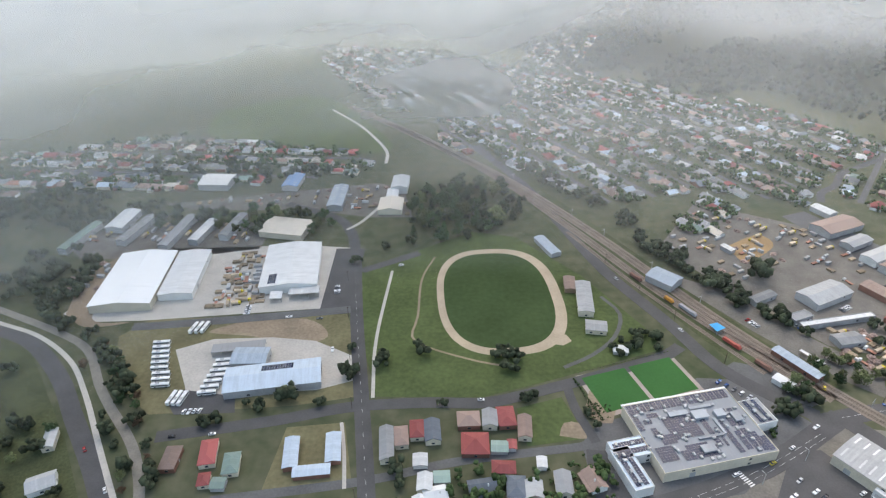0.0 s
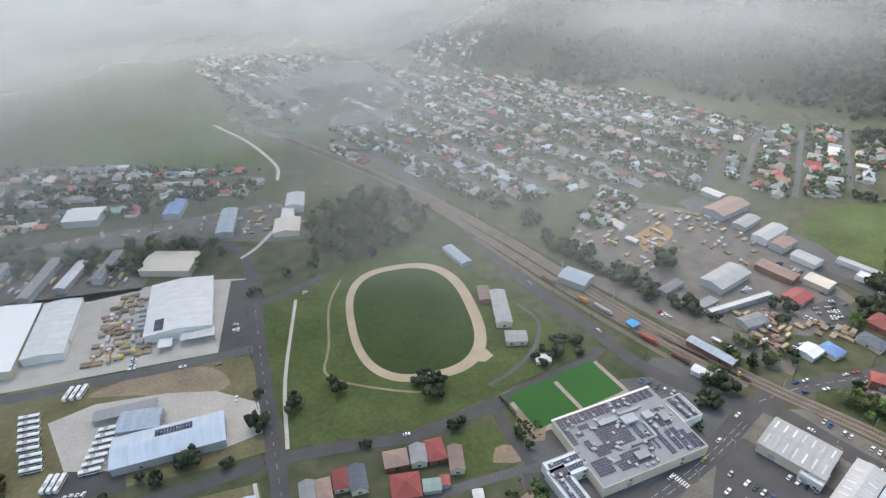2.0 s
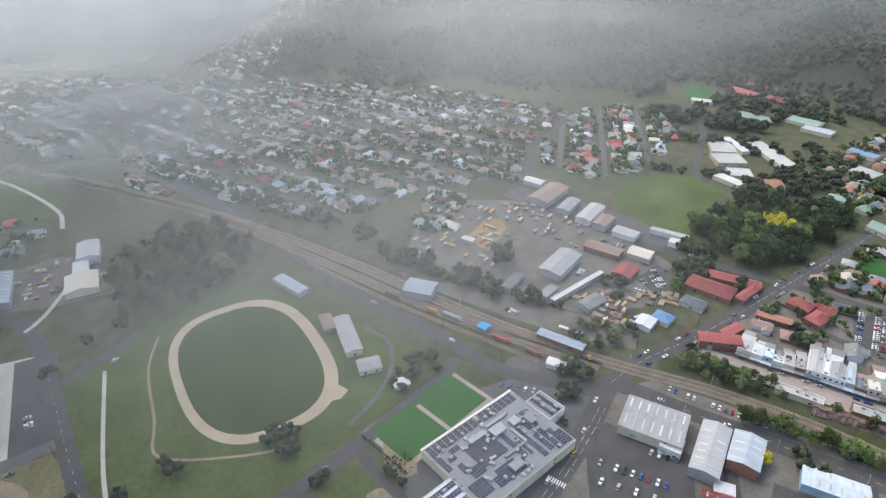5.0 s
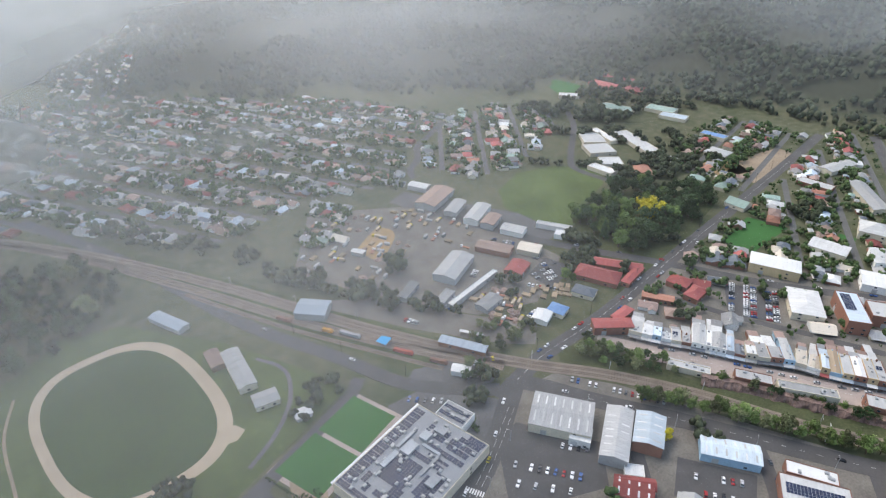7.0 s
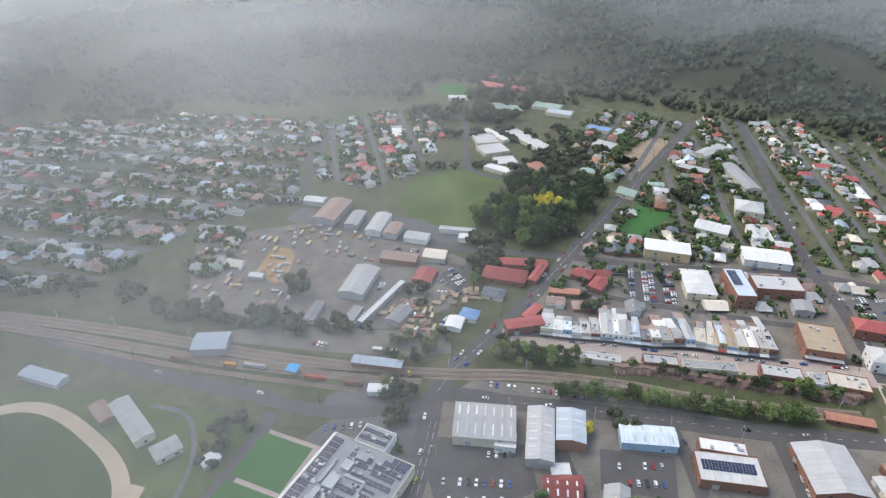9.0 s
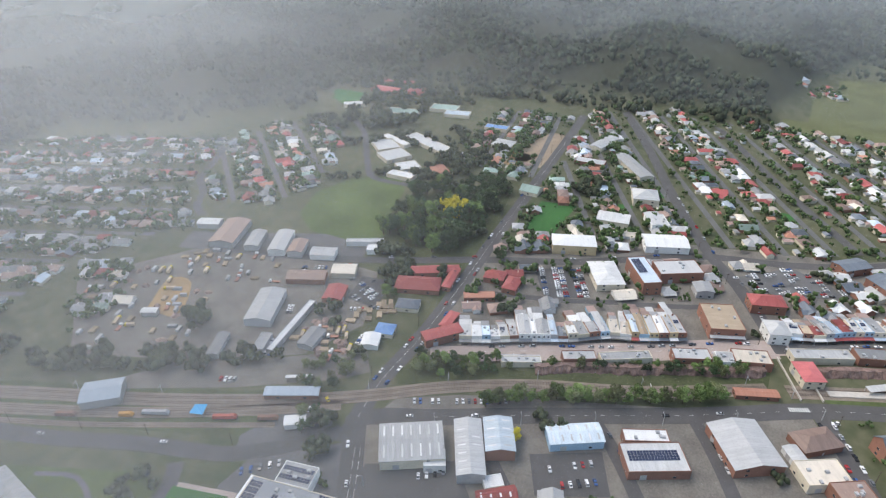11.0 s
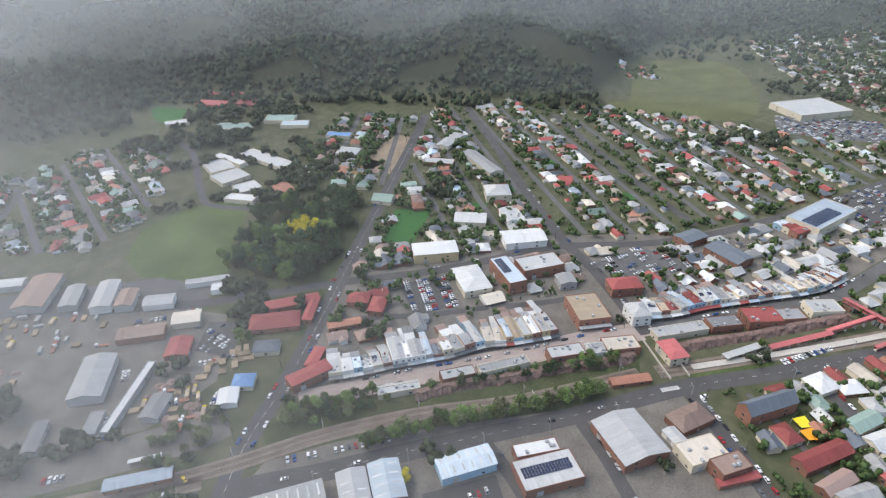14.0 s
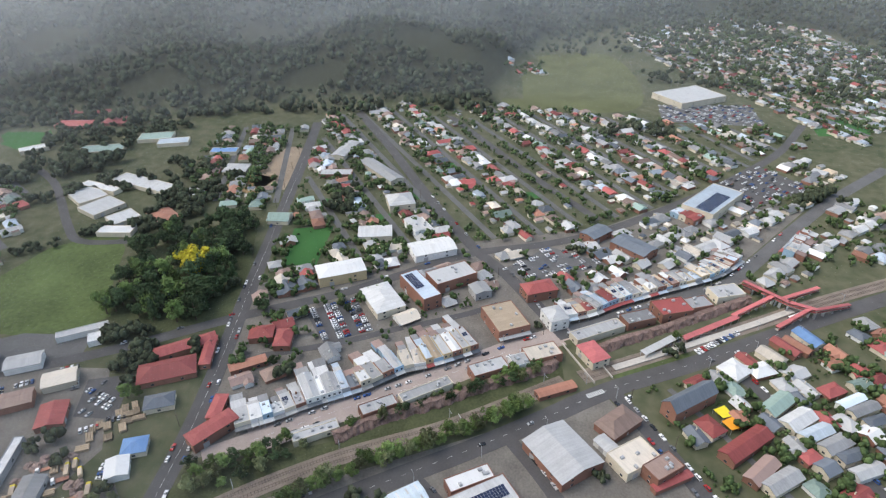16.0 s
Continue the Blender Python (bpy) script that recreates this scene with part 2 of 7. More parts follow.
def take_box(x, y, w, d, rot):
    """Cover a rectangle with discs."""
    a = radians(rot)
    ux, uy = math.cos(a), math.sin(a)
    r = min(w, d) / 2
    nu, nv = max(1, round(w / (2 * r))), max(1, round(d / (2 * r)))
    for i in range(nu):
        for j in range(nv):
            s, q = (i + 0.5) / nu * w - w / 2, (j + 0.5) / nv * d - d / 2
            claim(x + ux * s - uy * q, y + uy * s + ux * q, r * 1.1)


# ---- ground: one sheet to the horizon ----
def ground():
    xs = np.concatenate([np.arange(-3200, -800, 120), np.arange(-800, 2000, 32), np.arange(2000, 4300, 120)])
    ys = np.concatenate([np.arange(-3000, -900, 120), np.arange(-900, 1900, 32), np.arange(1900, 4300, 120)])
    v = [(x, y, height_at(x, y)) for y in ys for x in xs]
    n = len(xs)
    f = [(j * n + i, j * n + i + 1, (j + 1) * n + i + 1, (j + 1) * n + i) for j in range(len(ys) - 1) for i in range(n - 1)]
    me = bpy.data.meshes.new("ground")
    me.from_pydata(v, [], f)
    me.materials.append(GROUND)
    me.polygons.foreach_set("use_smooth", [True] * len(f))
    tagged(new("ground", me), "valley floor of grass and bare earth rising into hills", "ground", kind="structure")


ground()

# ---- ground cover ----
patch("paddock", [(-305, 854), (-172, 932), (-60, 780), (-43, 699), (-176, 715), (-278, 760)], 0.02, GRASS, "open green meadow beyond the workshops", rounded=True)
patch("paddock", [(972, 91), (1010, 110), (1150, 120), (1290, 20), (1290, -110), (1000, -101)], 0.03, PADDOCK_GRASS, "dry sloping paddock with a worn track", rounded=True)
patch("park_grass", [(-40, 425), (10, 466), (60, 500), (100, 490), (150, 425), (190, 345), (188, 330), (98, 296), (62, 284), (-8, 284), (-24, 340)], 0.03, GRASS, "mown park grass round the oval")
patch("field", [(-190, 366), (-40, 372), (-30, 345), (-24, 300), (-20, 284), (-60, 276), (-150, 268), (-190, 300), (-205, 345)], 0.03, DRY, "dry rough grass beside the bus depot")
patch("earth_patch", [(-120, 362), (-70, 366), (-50, 345), (-75, 335), (-105, 345), (-140, 350)], 0.05, DIRT, "bare stony earth behind the depot", rounded=True)
patch("yard", [(-157, 330), (-133, 342), (-90, 344), (-58, 340), (-22, 320), (-22, 300), (-48, 290), (-106, 285), (-133, 287)], 0.07, CONCRETE, "pale concrete bus depot yard", "yard")
patch("yard", [(-136, 290), (-100, 284), (-96, 270), (-134, 268), (-142, 278)], 0.09, ASPHALT, "dark asphalt apron beside the depot", "yard")
patch("yard", [(-262, 372), (-236, 470), (-90, 476), (-38, 470), (-38, 382), (-195, 364), (-236, 362)], 0.05, CONCRETE, "pale concrete factory yard", "yard")
patch("yard", [(-38, 470), (-38, 375), (-62, 372), (-64, 470)], 0.08, ASPHALT, "asphalt strip beside the factory", "yard")
patch("earth_patch", [(-260, 372), (-270, 420), (-255, 460), (-238, 466), (-244, 420), (-236, 366), (-205, 362), (-236, 356)], 0.08, DIRT, "tan dirt rim of the factory yard", rounded=True)
patch("yard", [(-310, 470), (-290, 520), (-130, 520), (-135, 470), (-200, 455), (-290, 452)], 0.05, YARD, "gravel yard between the long sheds", "yard")
patch("yard", [(-260, 560), (-40, 610), (-12, 600), (2, 530), (-40, 530), (-100, 545), (-220, 548)], 0.04, YARD, "gravel yard of the workshops", "yard")
patch("yard", [(228, 471), (290, 560), (374, 511), (418, 420), (420, 350), (356, 318), (309, 335), (270, 394)], 0.05, YARD, "grey gravel industrial yards beyond the railway", "yard")
patch("yard", [(392, 540), (450, 430), (452, 380), (425, 375), (395, 440), (365, 530)], 0.06, OLD_ASPHALT, "worn asphalt in front of the sheds", "yard")
patch("sand_yard", [(290, 473), (326, 493), (332, 473), (296, 446)], 0.09, ORANGE_DIRT, "orange sand storage yard", "yard", rounded=True)
patch("playing_field", [(448, 448), (446, 404), (474, 380), (520, 404), (568, 420), (596, 446), (562, 486), (516, 498), (470, 480)], 0.04, MEADOW, "green playing field beside the trees")
patch("playing_field", [(552, 276), (614, 284), (622, 249), (554, 248)], 0.1, GREEN_TURF, "small bright green school field")
patch("earth_patch", [(694, 318), (700, 352), (752, 358), (806, 350), (806, 330), (750, 322)], 0.06, DIRT, "sandy school ground with bare earth", rounded=True)
for lawn in ([(632, 198), (634, 212), (648, 214), (650, 200)], [(660, 260), (662, 276), (678, 277), (677, 262)], [(726, 259), (728, 276), (744, 278), (745, 262)], [(752, 222), (754, 238), (769, 240), (768, 224)], [(682, 167), (684, 183), (698, 184), (698, 169)], [(691, 52), (693, 68), (709, 70), (708, 54)], [(762, 142), (764, 158), (779, 160), (778, 144)]):
    patch("lawn", lawn, 0.07, GREEN_TURF, "fresh green lawn between town houses")
patch("playing_field", [(792, 701), (839, 760), (860, 700), (824, 655), (770, 643)], 0.05, GREEN_TURF, "bright green school oval", rounded=True)
patch("playing_field", [(690, 386), (735, 372), (722, 335), (682, 345)], 0.06, ORANGE_DIRT, "sandy building ground beside the school")
patch("playing_field", [(958, -315), (989, -409), (909, -370), (900, -303)], 0.05, GREEN_TURF, "green sports field among houses")
patch("car_park", [(491, 240), (511, 205), (473, 187), (455, 216)], 0.06, ASPHALT, "asphalt car park behind the shops", "car park")
patch("car_park", [(559, 94), (600, 53), (575, 4), (544, 68)], 0.06, OLD_ASPHALT, "worn asphalt car park with parked cars", "car park")
patch("car_park", [(238, 240), (256, 242), (283, 200), (262, 178), (210, 200)], 0.06, ASPHALT, "asphalt car park beside the market shed", "car park")
patch("car_park", [(409, 358), (416, 332), (378, 323), (378, 349)], 0.09, ASPHALT, "asphalt car park beside the red hall", "car park")
patch("yard", [(214, 432), (262, 404), (300, 345), (336, 300), (318, 284), (300, 300), (262, 352)], 0.035, YARD, "grey gravel strip beside the railway", "yard")
patch("car_park", [(308, 166), (330, 131), (303, 118), (284, 153)], 0.06, ASPHALT, "marked asphalt car park", "car park")
patch("car_park", [(236, 318), (285, 300), (290, 285), (268, 276), (240, 290), (226, 312)], 0.06, OLD_ASPHALT, "asphalt forecourt of the old station", "car park")
patch("car_park", [(118, 222), (120, 242), (150, 238), (148, 205), (120, 204)], 0.06, ASPHALT, "asphalt car park beside the club", "car park")
patch("car_park", [(940, -120), (1010, -130), (1020, -260), (930, -250)], 0.06, OLD_ASPHALT, "supermarket car park", "car park")
patch("car_park", [(690, -150), (740, -130), (800, -190), (740, -230)], 0.06, ASPHALT, "dark car park beside the shopping centre", "car park")
patch("garden", [(126, 276), (131, 290), (148, 282), (140, 262), (130, 262)], 0.06, DIRT, "club garden of earth and shrubs", "garden")
patch("lawn", [(82, 274), (112, 284), (122, 250), (86, 244)], 0.05, GRASS, "vacant grass block with a bare corner")
patch("earth_patch", [(106, 252), (110, 262), (120, 262), (122, 250)], 0.08, DIRT, "bare tan earth corner", rounded=True)
patch("lawn", [(-60, 258), (-25, 262), (-14, 216), (-64, 208)], 0.05, DRY, "dry grass round the motel units")
patch("lawn", [(428, 12), (440, 24), (466, -30), (456, -38)], 0.06, GRASS, "green bank below the platform")
patch("scrub_bank", [(-305, 330), (-262, 330), (-190, 245), (-150, 190), (-260, 180), (-330, 300)], 0.02, SCRUB, "rough scrubby slope beside the road")
patch("scrub_bank", [(130, 610), (200, 470), (262, 345), (300, 290), (270, 282), (238, 312), (195, 400), (150, 500), (100, 600)], 0.02, SCRUB, "rough verge beside the railway")
patch("scrub_bank", [(330, 275), (352, 246), (374, 185), (400, 165), (452, 55), (424, 55), (382, 123), (350, 190), (318, 262)], 0.02, SCRUB, "overgrown bank of the railway cutting")

patch("town_ground", [(352, 266), (440, 286), (518, 292), (560, 240), (600, 130), (640, 0), (720, -108), (690, -200), (590, -110), (545, -60), (470, 60), (425, 145), (380, 225)], 0.015, YARD, "grey yards and paving between the shops")
patch("town_ground", [(118, 246), (131, 262), (150, 268), (205, 302), (232, 300), (262, 262), (200, 212), (120, 198)], 0.02, OLD_ASPHALT, "asphalt round the club")
# dark scrub sheet under the park trees puts their shade into the ground colour
patch("scrub_bank", [(473, 389), (555, 400), (605, 375), (632, 322), (525, 298), (464, 292), (456, 340)], 0.03, SCRUB, "scrub ground under the park trees, coloured dark for their shade")
patch("town_ground", [(272, 262), (306, 256), (330, 222), (420, 30), (330, -20), (240, 40), (196, 120), (172, 205), (215, 228)], 0.015, YARD, "grey yards and paving south of the railway")

# bowling greens with pale kerbed paths
gx, gy = (61.7 / 65.0, 20.2 / 65.0), (20.2 / 65.0, -61.7 / 65.0)


def on_green(u, v):
    return (128 + gx[0] * u + gy[0] * v, 301.5 + gx[1] * u + gy[1] * v)


patch("green_path", [on_green(*p) for p in ((-3, -3), (71, -3), (71, 36), (-3, 36))], 0.05, PAVING, "pale path round the bowling greens", "path")
for k in (0, 1):
    patch("bowling_green", [on_green(*p) for p in ((k * 35.5, 0), (k * 35.5 + 32.5, 0), (k * 35.5 + 32.5, 32.5), (k * 35.5, 32.5))], 0.12, GREEN_TURF, "smooth bright green bowling green with pale edging", "bowling green")


def ellipse(cx, cy, a, b, rot, p=2.4, n=64):
    r = radians(rot)
    out = []
    for i in range(n):
        t = 2 * math.pi * i / n
        c, s = math.cos(t), math.sin(t)
        x, y = a * math.copysign(abs(c) ** (2 / p), c), b * math.copysign(abs(s) ** (2 / p), s)
        out.append((cx + x * math.cos(r) - y * math.sin(r), cy + x * math.sin(r) + y * math.cos(r)))
    return out


patch("running_track", ellipse(79.2, 396.5, 50, 72, 4, 2.7), 0.07, SAND, "pale sandy track round the oval", "track")
patch("oval", ellipse(77.8, 396.5, 42.8, 64.5, 4, 2.7), 0.12, OVAL_TURF, "dark green grass sports oval", "sports oval")
patch("track_apron", [(118, 350), (125, 347), (128, 340), (121, 335), (113, 337)], 0.09, SAND, "sandy apron beside the track", "track", rounded=True)

# ---- roads ----
strip("road", [(2, 150), (-5, 208), (-16, 275), (-32, 369), (-47, 470), (-58, 507), (-75, 530), (-130, 560)], 10, 0.10, ASPHALT, "two-lane asphalt road past the park")
strip("road", [(-138, 250), (-71, 263), (-23, 275), (27, 279), (63, 279), (100, 290), (140, 304), (192, 325), (204, 334)], 9, 0.11, ASPHALT, "asphalt street south of the oval")
strip("road", [(-340, 366), (-299, 352), (-264, 336), (-225, 301), (-196, 265), (-168, 231), (-150, 207), (-120, 165)], 11, 0.10, ASPHALT, "asphalt road along the creek")
strip("footpath", [(-340, 376), (-305, 361), (-265, 345), (-227, 318), (-199, 285), (-169, 243), (-143, 207), (-112, 165)], 3.4, 0.15, CONCRETE, "pale concrete path beside the road", "path")
strip("creek", [(-330, 384), (-258, 352), (-221, 330), (-195, 295), (-178, 275), (-149, 243), (-131, 212), (-120, 180)], 6, 0.04, WATER, "narrow muddy creek", "creek")
strip("road", [(-90, 206), (-9, 219), (41, 232), (84, 239), (118, 244), (129, 249)], 6, 0.085, OLD_ASPHALT, "narrow back lane behind houses")
strip("lane", [(117, 294), (119, 275), (127, 247)], 6, 0.12, ASPHALT, "asphalt lane beside the club")
strip("road", [(70, 720), (100, 650), (130, 573), (168, 441), (203, 362), (223, 313), (250, 283), (268, 268)], 11, 0.12, ASPHALT, "asphalt road beside the railway")
strip("road", [(-36, 433), (-9, 449), (12, 462)], 8, 0.12, ASPHALT, "short park entrance road")
strip("driveway", [(-38, 378), (-98, 369), (-173, 359), (-200, 356)], 9, 0.12, OLD_ASPHALT, "factory driveway")
strip("road", [(282, 268), (260, 254), (238, 240), (209, 225), (169, 209), (120, 196), (60, 188)], 13, 0.13, ASPHALT, "wide asphalt main road below the club")
strip("road", [(262, 262), (282, 267), (315, 273), (376, 275), (443, 282), (518, 291), (617, 302), (790, 322), (900, 336)], 12, 0.14, ASPHALT, "straight asphalt street climbing out of town")
strip("main_street", [(355, 260), (368.6, 237.5), (396.6, 191.5), (425.6, 139.5), (459.6, 88.5), (478, 54), (486, 40)], 13, 0.12, PAVING, "pale paved main shopping street", "street")
strip("main_street", [(484, 46), (500, 12), (533, -48), (549, -79), (572, -103), (640, -165), (712, -234), (800, -332)], 12, 0.13, OLD_ASPHALT, "grey main street lined with shops", "street")
strip("road", [(475, 49), (550, 89), (592, 118), (688, 167), (822, 228), (966, 300)], 11, 0.13, ASPHALT, "straight asphalt side street")
strip("road", [(282, 266), (293, 250), (305, 227), (332, 183), (354, 145), (374, 110), (397, 73), (426, 28), (458, -37), (497, -110), (542, -198), (600, -320)], 13, 0.12, ASPHALT, "asphalt parade beside the railway")
strip("road", [(427, 27), (380, 3), (330, -20), (260, -56)], 10, 0.13, ASPHALT, "side street with parked cars")
strip("road", [(459, -52), (411, -77), (350, -108)], 9, 0.13, ASPHALT, "side street between cottages")
strip("lane", [(430, -10), (395, -32), (350, -56), (300, -84)], 4, 0.09, OLD_ASPHALT, "narrow back lane")
strip("road", [(388, 500), (410, 420), (438, 358), (482, 284), (515, 220), (542, 180), (582, 122), (607, 48), (644, -17), (717, -108), (787, -183), (850, -240), (940, -300)], 10, 0.15, ASPHALT, "long asphalt cross street")
strip("road", [(653, 3), (752, 62), (888, 135), (970, 180)], 9, 0.13, ASPHALT, "straight residential street")
strip("road", [(318, 205), (296, 186), (255, 140)], 8, 0.10, ASPHALT, "side street past the workshops")
strip("road", [(352, 143), (330, 122), (290, 92), (240, 62)], 8, 0.10, ASPHALT, "side street beside the club")
strip("road", [(384, 92), (350, 70), (300, 44)], 8, 0.10, ASPHALT, "side street beside the hall")
strip("lane", [(478, 162), (498, 119), (512, 96)], 6, 0.12, ASPHALT, "service lane behind the shops")
strip("road", [(440, 256), (458, 206), (478, 165)], 6, 0.11, ASPHALT, "service lane behind the shops")
strip("road", [(723, 604), (683, 558), (602, 494), (576, 465), (580, 420), (584, 400)], 8, 0.11, ASPHALT, "curving suburban street")
strip("road", [(419, 560), (431, 582), (455, 600), (478, 631), (503, 646), (560, 680)], 8, 0.11, ASPHALT, "curving suburban street")
strip("footpath", [(-133, 863), (-82, 791), (-42, 709), (-37, 665)], 4, 0.10, CONCRETE, "pale path across the meadow", "path")
strip("footpath", [(-10, 433), (-14, 342), (-10, 283)], 2.4, 0.14, CONCRETE, "straight pale concrete path in the park", "path")
strip("footpath", [(26, 455), (16, 420), (15, 370), (12, 345), (24, 333), (60, 318), (86, 312)], 1.8, 0.10, DIRT, "worn dirt path round the oval", "path")
strip("footpath", [(-12, 600), (-30, 560), (-48, 520), (-60, 505)], 3.5, 0.12, CONCRETE, "pale driveway to the workshops", "path")
strip("footpath", [(160, 395), (170, 372), (160, 345), (140, 325), (118, 312)], 3.0, 0.10, OLD_ASPHALT, "curving grey path behind the clubhouse", "path")
strip("footpath", [(-27, 262), (-22, 240), (-18, 214)], 2.2, 0.15, CONCRETE, "concrete kerb path beside the road", "path")
for off in (-11.2, 4.6):
    line = smooth_line([(371, 239), (399, 193), (428, 141), (462, 90), (480, 56)], 8)
    strip("footpath", [(p.x + n.x * off, p.y + n.y * off) for p, n in zip(line, normals(line))], 3.6, 0.22, PAVING, "raised paved footpath before the shops", "path", keep=False)


def markings(pts, offs=(0.0,), dash=3.0, gap=6.0, w=0.06, z=0.165):
    """Painted dashes along a road line, one sheet a dash."""
    line = smooth_line(pts, 1.5)
    nn = normals(line)
    bm = bmesh.new()
    per = max(2, round((dash + gap) / 1.5))
    for o in offs:
        for i in range(0, len(line) - per, per):
            j = i + max(1, round(dash / 1.5))
            c = [line[i] + nn[i] * (o + w), line[i] + nn[i] * (o - w), line[j] + nn[j] * (o - w), line[j] + nn[j] * (o + w)]
            slab(bm, [(p.x, p.y, z) for p in c], 0.02)
    bmesh.ops.recalc_face_normals(bm, faces=bm.faces[:])
    tagged(new("lane_marking", mesh_of(bm, "lane_marking", PAINT)), "white painted road lines", "road marking", kind="stuff")


markings([(-5, 208), (-16, 275), (-32, 369), (-47, 470)])
markings([(262, 254), (238, 240), (209, 225), (169, 209), (120, 196)], (0, 3.2), 6, 3)
markings([(282, 267), (315, 273), (376, 275), (443, 282), (518, 291), (617, 302), (790, 322)], (0,), 6, 3, z=0.175)
markings([(305, 227), (332, 183), (354, 145), (374, 110), (397, 73), (426, 28), (458, -37), (497, -110)])
markings([(371, 239), (399, 193), (428, 141), (462, 90)], (-3,), 4, 5, z=0.16)


def zebra(x, y, rot, n=8, length=3.4):
    bm = bmesh.new()
    for i in range(n):
        box(bm, i * 1.4 - n * 0.7, i * 1.4 - n * 0.7 + 0.75, -length / 2, length / 2, 0.14, 0.18)
    ob = tagged(new("zebra_crossing", mesh_of(bm, "zebra_crossing", PAINT)), "white striped pedestrian crossing on asphalt", "road marking", kind="structure")
    ob.matrix_world = pose(x, y, 0, 0, 0, rot)


zebra(204, 222, 118)
zebra(422, 37, 118, 9)


# ---- railway ----
def railway(pts, tracks, bed):
    strip("rail_bed", pts, bed, 0.2, BALLAST, "brown stone ballast of the railway", "railway", step=10)
    line = smooth_line(pts, 10)
    nn = normals(line)
    for o in tracks:
        for g in (-0.72, 0.72):
            strip("rail", [(p.x + n.x * (o + g), p.y + n.y * (o + g)) for p, n in zip(line, nn)], 0.16, 0.42, STEEL, "worn steel rail", "rail", 0.12, step=12, keep=False)
        bm = bmesh.new()
        q = smooth_line([(p.x + n.x * o, p.y + n.y * o) for p, n in zip(line, nn)], 1.6)
        for p, n in zip(q, normals(q)):
            a, b = p + n * 1.25, p - n * 1.25
            t = Vector((n.y, -n.x)) * 0.14
            slab(bm, [(v.x, v.y, 0.27) for v in (a + t, a - t, b - t, b + t)], 0.1)
        bmesh.ops.recalc_face_normals(bm, faces=bm.faces[:])
        tagged(new("sleepers", mesh_of(bm, "sleepers", SLEEPER)), "dark timber railway sleepers", "sleeper", kind="stuff")


railway([(-110, 880), (-54, 813), (12, 737), (104, 615), (178, 490), (231, 384), (272, 313), (300, 272), (332, 232), (362, 183), (390, 123), (432, 55)], (-2.2, 2.2), 11)
railway([(436, 44), (468, -20), (500, -84), (540, -160), (600, -290)], (-2.2, 2.2), 12)
railway([(-36, 790), (80, 640), (148, 520), (205, 408), (250, 332), (285, 282)], (-1.8, 2.0), 9)
railway([(150, 500), (190, 415), (232, 340), (252, 306)], (0,), 4)


